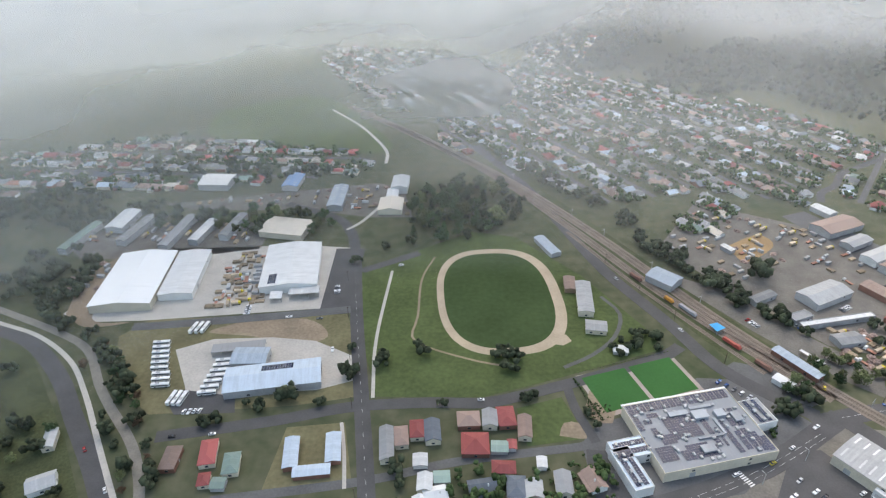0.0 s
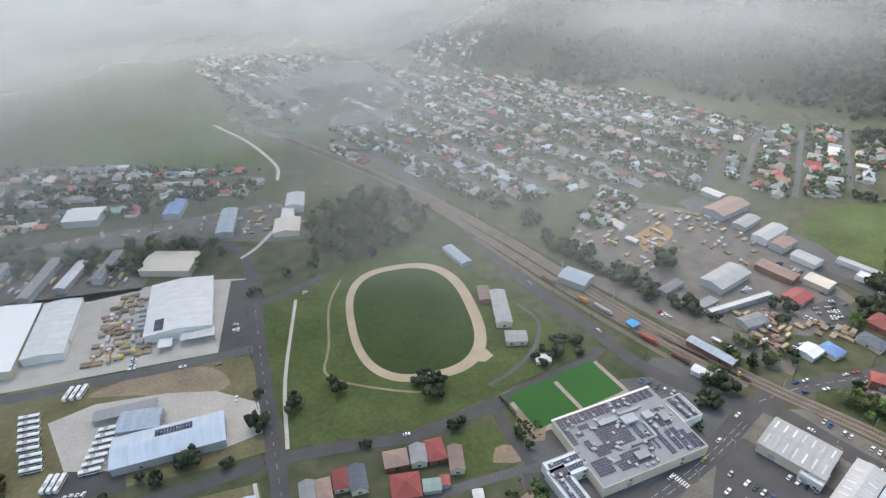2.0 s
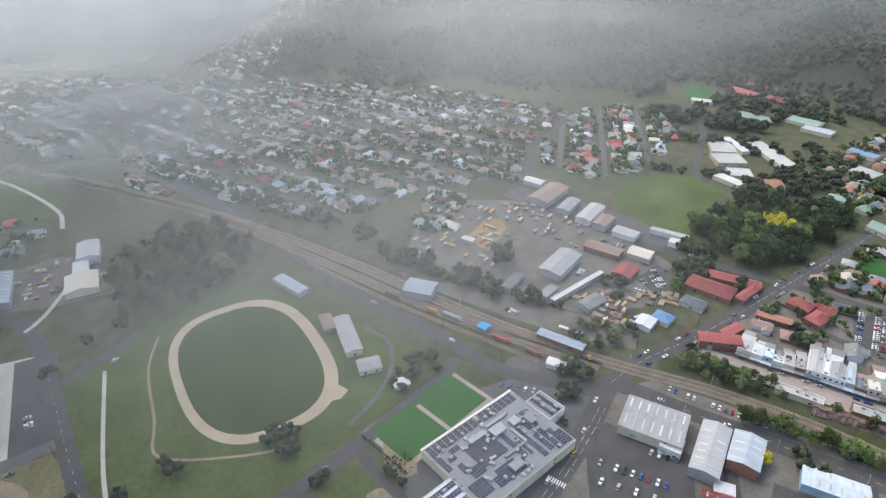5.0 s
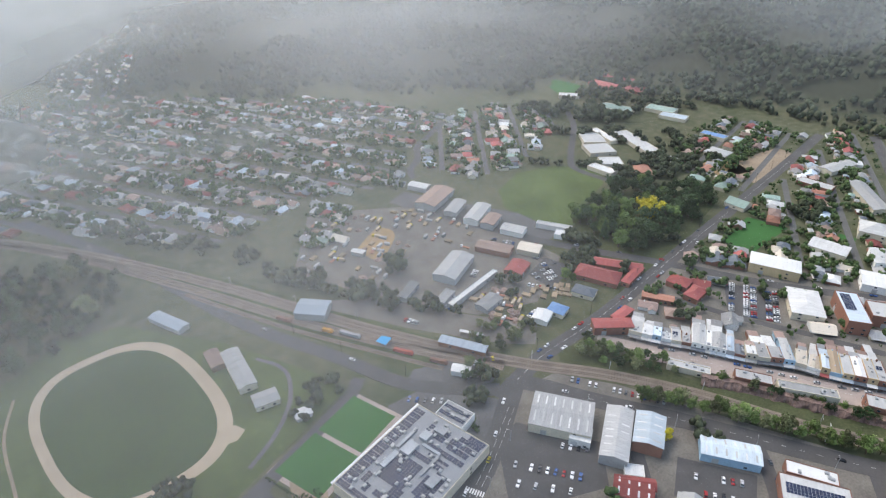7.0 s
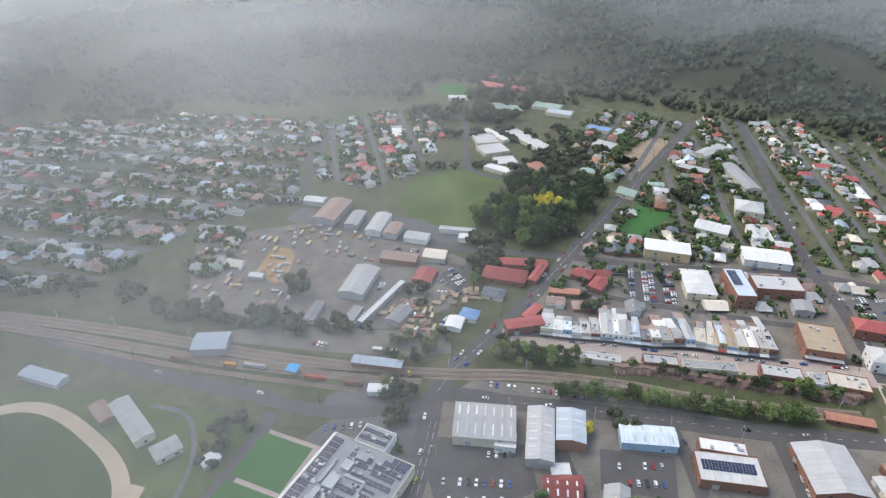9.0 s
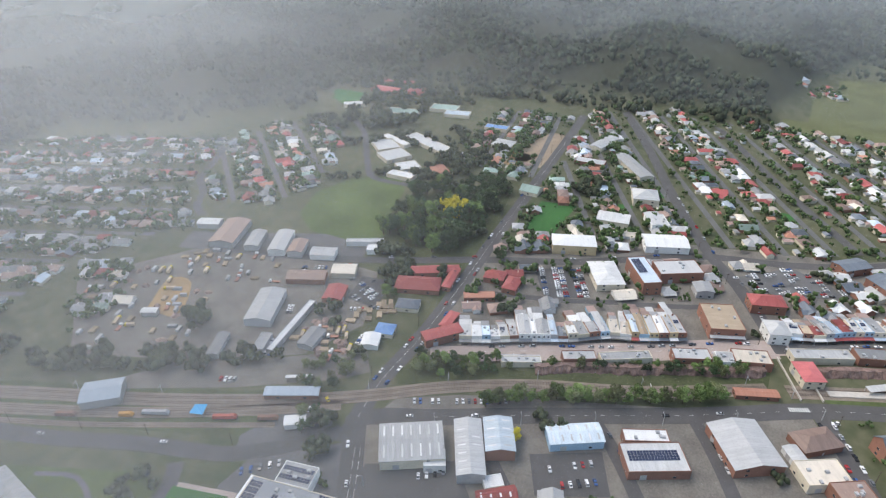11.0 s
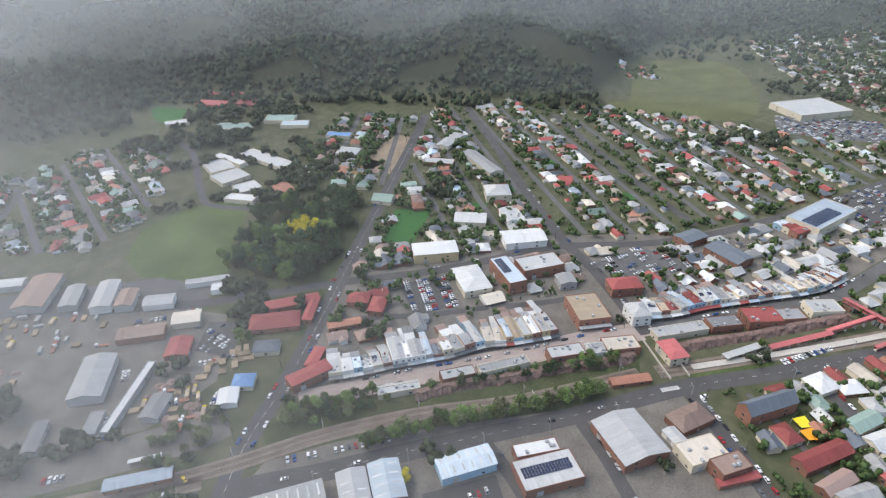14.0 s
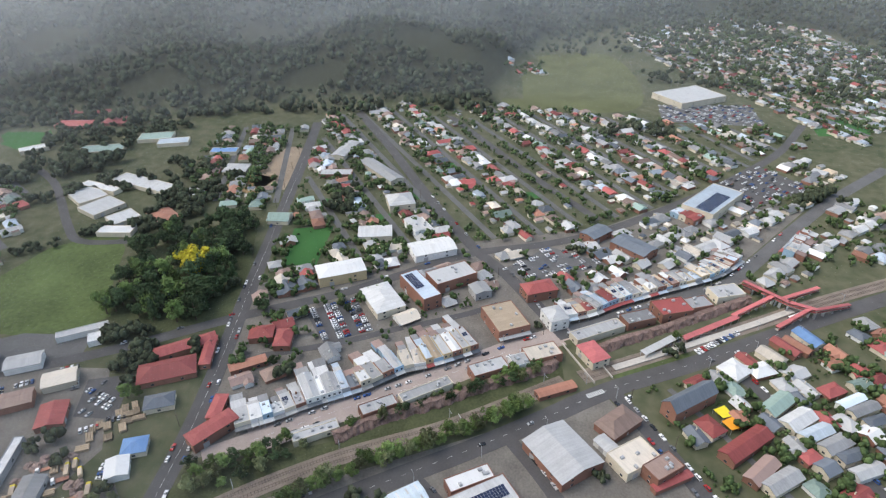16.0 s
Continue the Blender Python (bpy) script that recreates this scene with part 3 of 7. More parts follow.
# ---- mist: thin vapour banks hanging over the valley ----
def mist_bank(radius, thin, thick, base, seed, first=0.5, last=1.0, thinned=0.2):
    m = bpy.data.materials.new("mist_vapour")
    m.use_nodes = True
    nt = m.node_tree
    L = nt.links.new
    nt.nodes.remove(nt.nodes["Principled BSDF"])
    out = nt.nodes["Material Output"]
    g = nt.nodes.new("ShaderNodeNewGeometry")
    sep = nt.nodes.new("ShaderNodeSeparateXYZ")
    L(g.outputs["Position"], sep.inputs[0])

    def rng(src, a, b, c, d):
        r = nt.nodes.new("ShaderNodeMapRange")
        r.interpolation_type = "SMOOTHSTEP"
        for i, v in enumerate((a, b, c, d)):
            r.inputs[i + 1].default_value = v
        L(src, r.inputs[0])
        return r.outputs[0]

    def op(kind, a, b):
        q = nt.nodes.new("ShaderNodeMath")
        q.operation = kind
        q.use_clamp = kind != "ARCTAN2"
        for i, v in enumerate((a, b)):
            if isinstance(v, (int, float)):
                q.inputs[i].default_value = v
            else:
                L(v, q.inputs[i])
        return q.outputs[0]
    mp = nt.nodes.new("ShaderNodeMapping")
    mp.inputs["Scale"].default_value = (0.0035, 0.0035, 0.009)
    mp.inputs["Location"].default_value = (seed, seed * 0.7, 0)
    L(g.outputs["Position"], mp.inputs[0])
    n = nt.nodes.new("ShaderNodeTexNoise")
    n.inputs["Detail"].default_value = 4
    n.inputs["Scale"].default_value = 1.0
    L(mp.outputs[0], n.inputs["Vector"])
    low = rng(sep.outputs[2], 0, 30, 0.0, thin)
    high = rng(sep.outputs[2], base, base + 170, 0.0, thick)
    dens = op("ADD", low, high)
    dens = op("MULTIPLY", dens, rng(n.outputs["Fac"], 0.25, 0.72, 0.45, 1.25))
    # the vapour thins out towards the east
    east = nt.nodes.new("ShaderNodeMath")
    east.operation = "ARCTAN2"
    sx, sy = nt.nodes.new("ShaderNodeMath"), nt.nodes.new("ShaderNodeMath")
    sx.operation = sy.operation = "SUBTRACT"
    sx.inputs[1].default_value, sy.inputs[1].default_value = 90, 60
    L(sep.outputs[0], sx.inputs[0])
    L(sep.outputs[1], sy.inputs[0])
    L(sx.outputs[0], east.inputs[0])
    L(sy.outputs[0], east.inputs[1])
    dens = op("MULTIPLY", dens, rng(east.outputs[0], -0.05, 0.3, 1.0, 0.42))
    dens = op("MULTIPLY", dens, rng(east.outputs[0], first, last, 1.0, thinned))
    dens = op("MULTIPLY", dens, rng(east.outputs[0], 1.6, 1.95, 1.0, 0.5))
    tr, df, tl = nt.nodes.new("ShaderNodeBsdfTransparent"), nt.nodes.new("ShaderNodeBsdfDiffuse"), nt.nodes.new("ShaderNodeBsdfTranslucent")
    df.inputs[0].default_value = tl.inputs[0].default_value = (0.92, 0.94, 0.96, 1)
    half, mix = nt.nodes.new("ShaderNodeMixShader"), nt.nodes.new("ShaderNodeMixShader")
    half.inputs[0].default_value = 0.5
    L(df.outputs[0], half.inputs[1])
    L(tl.outputs[0], half.inputs[2])
    L(dens, mix.inputs[0])
    L(tr.outputs[0], mix.inputs[1])
    L(half.outputs[0], mix.inputs[2])
    L(mix.outputs[0], out.inputs[0])
    bm = bmesh.new()
    prev = None
    for i in range(61):
        a = radians(-60 + i * 3.4)
        x, y = 90 + radius * math.sin(a), 60 + radius * math.cos(a)
        col = [bm.verts.new((x, y, z)) for z in (0.5, 60, 120, 200, 290, 420, 600)]
        if prev:
            for k in range(6):
                bm.faces.new((prev[k], prev[k + 1], col[k + 1], col[k]))
        prev = col
    me = mesh_of(bm, "mist_bank", m)
    me.polygons.foreach_set("use_smooth", [True] * len(me.polygons))
    tagged(new("mist_bank", me), "thin pale mist hanging over the valley", "mist", kind="stuff")


for radius, thin, thick, base, seed in ((360, 0.06, 0.34, 140, 1.0), (520, 0.14, 0.46, 110, 2.3), (700, 0.24, 0.56, 80, 3.9)):
    mist_bank(radius, thin, thick, base, seed)
for radius, thin, thick, base, seed in ((900, 0.22, 0.7, 50, 5.1), (1150, 0.3, 0.85, 35, 6.7)):
    mist_bank(radius, thin, thick, base, seed, 0.6, 1.0, 0.8)


def wisp(cx, cy, z, size, strength, seed):
    """A flat shred of cloud with soft, ragged edges, hanging below the cloud base."""
    m = bpy.data.materials.new("mist_wisp")
    m.use_nodes = True
    nt = m.node_tree
    L = nt.links.new
    nt.nodes.remove(nt.nodes["Principled BSDF"])
    tc, ln, n = nt.nodes.new("ShaderNodeTexCoord"), nt.nodes.new("ShaderNodeVectorMath"), nt.nodes.new("ShaderNodeTexNoise")
    ln.operation = "LENGTH"
    L(tc.outputs["Object"], ln.inputs[0])
    n.inputs["Scale"].default_value, n.inputs["Detail"].default_value = 0.022, 4
    mp = nt.nodes.new("ShaderNodeMapping")
    mp.inputs["Location"].default_value = (seed * 40, seed * 23, 0)
    L(tc.outputs["Object"], mp.inputs[0])
    L(mp.outputs[0], n.inputs["Vector"])
    fall, rag, mul = nt.nodes.new("ShaderNodeMapRange"), nt.nodes.new("ShaderNodeMapRange"), nt.nodes.new("ShaderNodeMath")
    fall.interpolation_type = rag.interpolation_type = "SMOOTHSTEP"
    for i, v in enumerate((size * 0.15, size * 0.98, strength, 0.0)):
        fall.inputs[i + 1].default_value = v
    for i, v in enumerate((0.25, 0.75, 0.75, 1.1)):
        rag.inputs[i + 1].default_value = v
    L(ln.outputs["Value"], fall.inputs[0])
    L(n.outputs["Fac"], rag.inputs[0])
    mul.operation = "MULTIPLY"
    L(fall.outputs[0], mul.inputs[0])
    L(rag.outputs[0], mul.inputs[1])
    tr, df, tl = nt.nodes.new("ShaderNodeBsdfTransparent"), nt.nodes.new("ShaderNodeBsdfDiffuse"), nt.nodes.new("ShaderNodeBsdfTranslucent")
    df.inputs[0].default_value = tl.inputs[0].default_value = (0.92, 0.94, 0.96, 1)
    half, mix = nt.nodes.new("ShaderNodeMixShader"), nt.nodes.new("ShaderNodeMixShader")
    half.inputs[0].default_value = 0.5
    L(df.outputs[0], half.inputs[1])
    L(tl.outputs[0], half.inputs[2])
    L(mul.outputs[0], mix.inputs[0])
    L(tr.outputs[0], mix.inputs[1])
    L(half.outputs[0], mix.inputs[2])
    L(mix.outputs[0], nt.nodes["Material Output"].inputs[0])
    bm = bmesh.new()
    bmesh.ops.create_circle(bm, cap_ends=True, segments=48, radius=size)
    ob = tagged(new("mist_wisp", mesh_of(bm, "mist_wisp", m)), "soft ragged wisp of low cloud", "mist", kind="stuff")
    ob.location = (cx, cy, z)


wisp(86, 160, 238, 92, 0.15, 1)
wisp(76, 142, 226, 62, 0.10, 2)
wisp(114, 138, 260, 46, 0.22, 3)


# ---- buildings ----
MAIN = smooth_line([(371, 239), (399, 193), (428, 141), (462, 90), (480, 56), (507, 15), (544, -44), (581, -89), (661, -160)], 10)
SHARED = {}


def window_mesh(w, h):
    key = ("window", w, h)
    if key not in SHARED:
        bm = bmesh.new()
        box(bm, -w / 2, w / 2, -0.06, 0.07, 0, h)
        faces = [f for f in bm.faces if abs(f.normal.y) > 0.9 or abs(f.calc_center_median().y - 0.07) < 1e-4 or abs(f.calc_center_median().y + 0.06) < 1e-4]
        bmesh.ops.inset_individual(bm, faces=faces, thickness=0.12, depth=-0.04)
        for f in faces:
            f.material_index = 1
        SHARED[key] = mesh_of(bm, "window", [FRAME, GLASS])
    return SHARED[key]


def door_mesh(w, h):
    key = ("door", w, h)
    if key not in SHARED:
        bm = bmesh.new()
        box(bm, -w / 2, w / 2, -0.05, 0.06, 0, h)
        SHARED[key] = mesh_of(bm, "door", WALL["grey"])
    return SHARED[key]


def wall_mesh(w, d, h, rise, style, mat):
    bm = bmesh.new()
    if style == "flat":
        box(bm, -w / 2, w / 2, -d / 2, d / 2, 0, h)
        for a in ((-w / 2, w / 2, -d / 2, -d / 2 + 0.3), (-w / 2, w / 2, d / 2 - 0.3, d / 2), (-w / 2, -w / 2 + 0.3, -d / 2 + 0.3, d / 2 - 0.3), (w / 2 - 0.3, w / 2, -d / 2 + 0.3, d / 2 - 0.3)):
            box(bm, *a, h, h + 0.7)
    elif style == "gable":
        v = [bm.verts.new((x, y, z)) for x in (-w / 2, w / 2) for y, z in ((-d / 2, 0), (d / 2, 0), (d / 2, h), (0, h + rise), (-d / 2, h))]
        bm.faces.new(v[4::-1])
        bm.faces.new(v[5:])
        for i in range(5):
            bm.faces.new((v[i], v[(i + 1) % 5], v[5 + (i + 1) % 5], v[5 + i]))
    else:
        box(bm, -w / 2, w / 2, -d / 2, d / 2, 0, h)
    bmesh.ops.recalc_face_normals(bm, faces=bm.faces[:])
    return mesh_of(bm, "wall", mat)


def roof_mesh(w, d, h, rise, style, mat, over=0.45):
    bm = bmesh.new()
    if style == "flat":
        box(bm, -w / 2 + 0.31, w / 2 - 0.31, -d / 2 + 0.31, d / 2 - 0.31, h + 0.02, h + 0.25)
    elif style == "gable":
        X, Y = w / 2 + over, d / 2 + over
        e = h - rise * over / (d / 2) + 0.3
        t = h + rise + 0.3
        prof = [(-Y, e), (-0.25, t), (0.25, t), (Y, e), (Y, e - 0.25), (0, t - 0.3), (-Y, e - 0.25)]
        a, b = [[bm.verts.new((sx, y, z)) for y, z in prof] for sx in (-X, X)]
        for k in range(7):
            bm.faces.new((a[k], a[(k + 1) % 7], b[(k + 1) % 7], b[k]))
        for q in (a, b[::-1]):
            bm.faces.new(q)
    else:
        X, Y = w / 2 + over, d / 2 + over
        e, t = h + 0.05, h + rise + 0.2
        k = max(0.0, X - Y)
        k = max(k, 0.3)
        v = [bm.verts.new(p) for p in ((-X, -Y, e), (X, -Y, e), (X, Y, e), (-X, Y, e), (-k, 0, t), (k, 0, t), (-X, -Y, e - 0.25), (X, -Y, e - 0.25), (X, Y, e - 0.25), (-X, Y, e - 0.25))]
        for q in ((0, 1, 5, 4), (2, 3, 4, 5), (1, 2, 5), (3, 0, 4), (0, 6, 7, 1), (1, 7, 8, 2), (2, 8, 9, 3), (3, 9, 6, 0), (9, 8, 7, 6)):
            bm.faces.new([v[n] for n in q])
    bmesh.ops.recalc_face_normals(bm, faces=bm.faces[:])
    return mesh_of(bm, "roof", mat)


def panel_mesh():
    if "panel" not in SHARED:
        bm = bmesh.new()
        box(bm, -0.8, 0.8, -1.6, 1.6, 0, 0.06, 0)
        for y in (-1.65, -0.03, 1.6):
            box(bm, -0.85, 0.85, y, y + 0.06, -0.02, 0.09, 1)
        SHARED["panel"] = mesh_of(bm, "solar_panel", [SOLAR, GREY_METAL])
    return SHARED["panel"]


def unit_mesh():
    if "unit" not in SHARED:
        bm = bmesh.new()
        box(bm, -1.1, 1.1, -0.8, 0.8, 0, 1.2)
        box(bm, -0.7, 0.7, -0.5, 0.5, 1.2, 1.45)
        bmesh.ops.bevel(bm, geom=bm.edges[:], offset=0.06, segments=1, affect="EDGES")
        SHARED["unit"] = mesh_of(bm, "roof_unit", GREY_METAL)
    return SHARED["unit"]


ROOFWORD = dict(pale="pale grey", bluegrey="blue-grey", paleblue="pale blue", redpink="bright red", bright="bright white", clubgrey="light blue-grey", rust="rusty")
WALLWORD = dict(white="white-painted", cream="cream", grey="grey sheet", brick="brown brick", tan="yellow-tan", blue="blue-painted", brown="brown")
KINDWORD = dict(shed="shed", house="house", shop="shop")


def building(kind, x, y, w, d, h, rot, style, roofc, wallc, solar=(), units=0, z=0.0):
    """A building of walls, roof, windows and a door, its length along local x."""
    if d > w:
        w, d, rot = d, w, rot + 90
    rot = (rot + 180) % 360 - 180
    low = kind in ("house", "church", "school_wing", "hotel", "bank")
    rise = d / 2 * (0.85 if kind == "church" else 0.45 if low else 0.1 if d > 24 and kind != "church_hall" else 0.2)
    rise = min(rise, 5.5)
    b = new(kind)
    b.matrix_world = pose(x, y, z, 0, 0, rot)
    rw, ww = ROOFWORD.get(roofc, roofc), WALLWORD[wallc]
    if style == "canopy":
        tagged(b, f"open {rw} metal {kind.replace('_', ' ')} on steel posts", kind.replace("_", " "))
        bm = bmesh.new()
        slab(bm, [(-w / 2, -d / 2, h), (w / 2, -d / 2, h), (w / 2, d / 2, h + 0.4), (-w / 2, d / 2, h + 0.4)], 0.25)
        bmesh.ops.recalc_face_normals(bm, faces=bm.faces[:])
        part("roof", bm, ROOF[roofc], b)
        n = max(2, int(w / 6))
        for i in range(n):
            for sy in (-1, 1):
                if "post" not in SHARED:
                    bm = bmesh.new()
                    box(bm, -0.12, 0.12, -0.12, 0.12, 0, 1)
                    SHARED["post"] = mesh_of(bm, "post", GREY_METAL)
                o = part("post", SHARED["post"], None, b)
                o.matrix_basis = pose(-w / 2 + 0.5 + i * (w - 1) / (n - 1), sy * (d / 2 - 0.4), 0) @ Matrix.Diagonal((1, 1, h - 0.1 + (0.2 if sy > 0 else 0), 1))
        take_box(x, y, w, d, rot)
        return b
    form = {"gable": "pitched", "hip": "hipped", "flat": "flat"}[style]
    size = "long" if w > 3 * d else "large" if w * d > 900 else "small" if w * d < 80 else ""
    tagged(b, f"{size} {ww} {kind.replace('_', ' ')} with {form} {rw} metal roof".strip(), kind.replace("_", " "))
    part("wall", wall_mesh(w, d, h, rise, style, WALL[wallc]), None, b)
    roof = part("roof", roof_mesh(w, d, h, rise, style, ROOF[roofc]), None, b, f"{rw} {form} roof")
    # openings on every side
    rows = [1.0] if h < 6.5 else [1.0, 4.6]
    if kind in ("factory", "warehouse", "long_shed", "market_shed", "rail_shed", "arcade"):
        rows = [h - 2.4]
    plain = "shed" in kind or kind in ("workshop", "school_hall", "motel_unit", "club_wing", "club_hall", "warehouse", "factory")
    for side in (0,) if plain else (0, 1, 2, 3):
        ln, off = (w, d / 2) if side % 2 == 0 else (d, w / 2)
        n = max(1, min(1 if kind == "house" else 2, int(ln / 6)))
        for zr in rows:
            for i in range(n):
                s = (i + 0.5) / n * ln - ln / 2
                if zr == rows[0] and side == 0 and i == n // 2:
                    o = part("door", door_mesh(*((3.6, min(3.6, h - 0.5)) if not low else (1.2, 2.1))), None, b)
                    o.matrix_basis = pose(0, 0, 0, 0, 0, side * 90 + 180) @ pose(s, off, 0.02)
                    continue
                if zr + 1.6 > h - 0.2:
                    continue
                o = part("window", window_mesh(1.8, 1.4), None, b)
                o.matrix_basis = pose(0, 0, 0, 0, 0, side * 90 + 180) @ pose(s, off, zr)
    if kind in ("shop", "arcade", "corner_pub", "hotel"):
        best = None
        for side in range(4):
            ln, off = (w, d / 2) if side % 2 == 0 else (d, w / 2)
            q = pose(x, y, 0, 0, 0, rot) @ pose(0, 0, 0, 0, 0, side * 90) @ Vector((0, off, 0))
            dist = min((p - q.xy).length for p in MAIN)
            if best is None or dist < best[0]:
                best = (dist, side, ln, off)
        if best[0] < 22:
            _, side, ln, off = best
            bm = bmesh.new()
            slab(bm, [(-ln / 2, off, 3.7), (ln / 2, off, 3.7), (ln / 2, off + 3.0, 3.3), (-ln / 2, off + 3.0, 3.3)], 0.2)
            for i in range(max(2, int(ln / 5)) + 1):
                px = -ln / 2 + 0.2 + i * (ln - 0.4) / max(2, int(ln / 5))
                box(bm, px - 0.07, px + 0.07, off + 2.75, off + 2.9, 0, 3.2)
            bmesh.ops.recalc_face_normals(bm, faces=bm.faces[:])
            o = part("awning", bm, ROOF["pale" if RNG.random() < 0.6 else "slate"], b, "street awning on posts")
            o.matrix_basis = pose(0, 0, 0, 0, 0, side * 90)
    top = h + 0.27
    tilt = math.degrees(math.atan2(rise, d / 2)) if style != "flat" else 0
    # solar: blocks of (share of length, share of depth, panels along, rows)
    for fu, fv, nu, nv in solar:
        for a in range(nu):
            for c in range(nv):
                px, py = (fu - 0.5) * w + a * 1.75, (fv - 0.5) * d + c * (3.5 if style == "flat" else 3.3)
                if abs(px) > w / 2 - 1 or abs(py) > d / 2 - 1.7:
                    continue
                o = part("solar_panel", panel_mesh(), None, b)
                o.matrix_basis = pose(px, py, top + 0.35, 8, 0, 0) if style == "flat" else pose(px, py, h + rise * (1 - abs(py) / (d / 2)) + 0.45, -math.copysign(tilt, py), 0, 0)
    if kind in ("market_shed", "arcade", "workshop") and style == "gable":
        n = max(3, int(w / 5))
        for i in range(n):
            for sy in (-1, 1):
                bm = bmesh.new()
                box(bm, -0.5, 0.5, -d * 0.15, d * 0.15, 0, 0.06)
                o = part("skylight", bm, ROOF["white"], b, "translucent roof sheet")
                o.matrix_basis = pose(-w / 2 + (i + 0.5) * w / n, sy * d * 0.27, h + rise * 0.46 + 0.36, -sy * tilt, 0, 0)
    for k in range(units):
        o = part("roof_unit", unit_mesh(), None, b, "grey air-conditioning unit")
        o.matrix_basis = pose(RNG.uniform(-w / 2 + 2, w / 2 - 2), RNG.uniform(-d / 2 + 1.5, d / 2 - 1.5), top, 0, 0, RNG.choice((0, 90)))
    take_box(x, y, w, d, rot)
    return b


building("warehouse", -222.1, 413.9, 78.9, 46.8, 7, 96, "gable", "bright", "cream")
building("warehouse", -183.9, 423.7, 67.1, 26.8, 6, 96, "gable", "bright", "white")
building("factory", -95.9, 433.8, 66.7, 46.4, 7, 97, "gable", "bright", "white", solar=((0.05, 0.75, 8, 2),))
building("loading_canopy", -78.0, 397.5, 11.1, 24.1, 5, 96, "canopy", "white", "white")
building("loading_canopy", -99.6, 392.2, 10.2, 9.5, 4, 97, "canopy", "white", "white")
building("bus_depot", -77.7, 298.0, 23.8, 62.2, 6, 100, "gable", "bluegrey", "grey", solar=((0.3, 0.2, 12, 2),))
building("bus_depot", -98.4, 317.2, 16.4, 24.0, 6, 91, "gable", "bluegrey", "grey")
building("bus_shelter", -110.5, 329.4, 9.8, 37.1, 4, 99, "canopy", "grey", "grey")
building("shed", -306.8, 485.8, 51.7, 8.9, 6, 81, "gable", "green", "grey")
building("shed", -281.1, 517.9, 37.4, 16.7, 6, 86, "gable", "white", "grey")
building("shed", -260.0, 500.0, 50.6, 9.3, 6, 80, "gable", "grey", "grey")
building("shed", -218.8, 495.8, 59.3, 9.0, 6, 84, "gable", "grey", "grey")
building("shed", -194.5, 496.2, 41.1, 8.9, 6, 81, "gable", "white", "grey")
building("shed", -169.2, 506.6, 44.4, 8.4, 6, 81, "gable", "grey", "grey")
building("warehouse", -116.8, 502.4, 30.6, 42.7, 6, 79, "gable", "beige", "cream")
building("warehouse", -217.7, 606.4, 28.2, 32.6, 7, 87, "gable", "white", "grey")
building("workshop", -133.4, 606.4, 32.7, 16.6, 6, 86, "gable", "blue", "grey")
building("workshop", -78.1, 567.9, 49.3, 15.3, 6, 90, "gable", "bluegrey", "grey")
building("dome_shed", -14.8, 597.2, 29.0, 17.1, 8, 88, "gable", "white", "white")
building("shed", -21.4, 575.5, 17.7, 11.5, 5, 89, "gable", "white", "white")
building("shed", -21.1, 549.4, 27.8, 24.0, 5, 89, "gable", "beige", "cream")
building("club_shed", 127.1, 469.6, 9.5, 31.8, 4, 22, "gable", "bluegrey", "grey")
building("grandstand", 145.5, 388.5, 40.8, 11.4, 5, 84, "gable", "pale", "cream")
building("clubhouse", 147.7, 352.9, 11.7, 14.9, 4, 81, "gable", "pale", "cream")
building("shed", 159.8, 328.1, 7.3, 9.9, 3, 84, "gable", "white", "grey")
building("shed", 137.3, 408.6, 18.3, 8.8, 4, 86, "gable", "brown", "brown")
building("rail_shed", 215.5, 414.8, 18.1, 23.2, 6, 44, "gable", "bluegrey", "grey")
building("yard_shed", 258.5, 295.3, 7.1, 12.0, 4, 37, "gable", "white", "white")
building("house", -198.9, 245.4, 14.6, 6.4, 4, 107, "gable", "pale", "cream")
building("house", -185.8, 214.6, 11.2, 14.1, 4, 117, "gable", "white", "white")
building("house", -100.2, 235.9, 17.9, 9.1, 4, 101, "hip", "red", "cream")
building("house", -84.4, 228.2, 14.4, 8.7, 4, 99, "hip", "green", "cream")
building("house", -120.6, 231.7, 16.1, 8.7, 4, 93, "hip", "brown", "brick")
building("house", -96.5, 217.4, 8.3, 6.2, 3.5, 100, "hip", "red", "cream")
building("shed", -87.7, 215.2, 7.0, 7.5, 3, 91, "gable", "green", "grey")
building("motel_unit", -52.0, 236.2, 21.9, 8.0, 3.5, 98, "gable", "bluegrey", "brick")
building("motel_unit", -28.1, 240.2, 21.0, 8.4, 3.5, 98, "gable", "bluegrey", "brick")
building("motel_unit", -37.7, 223.6, 6.9, 20.5, 3.5, 97, "gable", "bluegrey", "brick")
building("house", 2.9, 242.7, 24.4, 7.8, 4, 96, "gable", "grey", "cream")
building("house", 11.2, 248.4, 14.2, 7.7, 4, 97, "hip", "brown", "cream")
building("house", 20.2, 253.9, 13.2, 8.0, 4, 94, "hip", "red", "cream")
building("house", 29.6, 252.5, 16.2, 9.1, 4, 95, "gable", "slate", "cream")
building("shed", 23.2, 231.5, 8.3, 7.9, 3, 93, "gable", "white", "white")
building("house", 51.5, 261.9, 11.4, 13.4, 4, 93, "hip", "brown", "brick")
building("house", 55.0, 242.9, 15.6, 15.7, 4, 90, "hip", "maroon", "brick")
building("house", 64.5, 262.4, 12.9, 8.9, 4, 89, "gable", "grey", "cream")
building("house", 74.7, 264.1, 15.2, 10.2, 4, 95, "hip", "red", "brick")
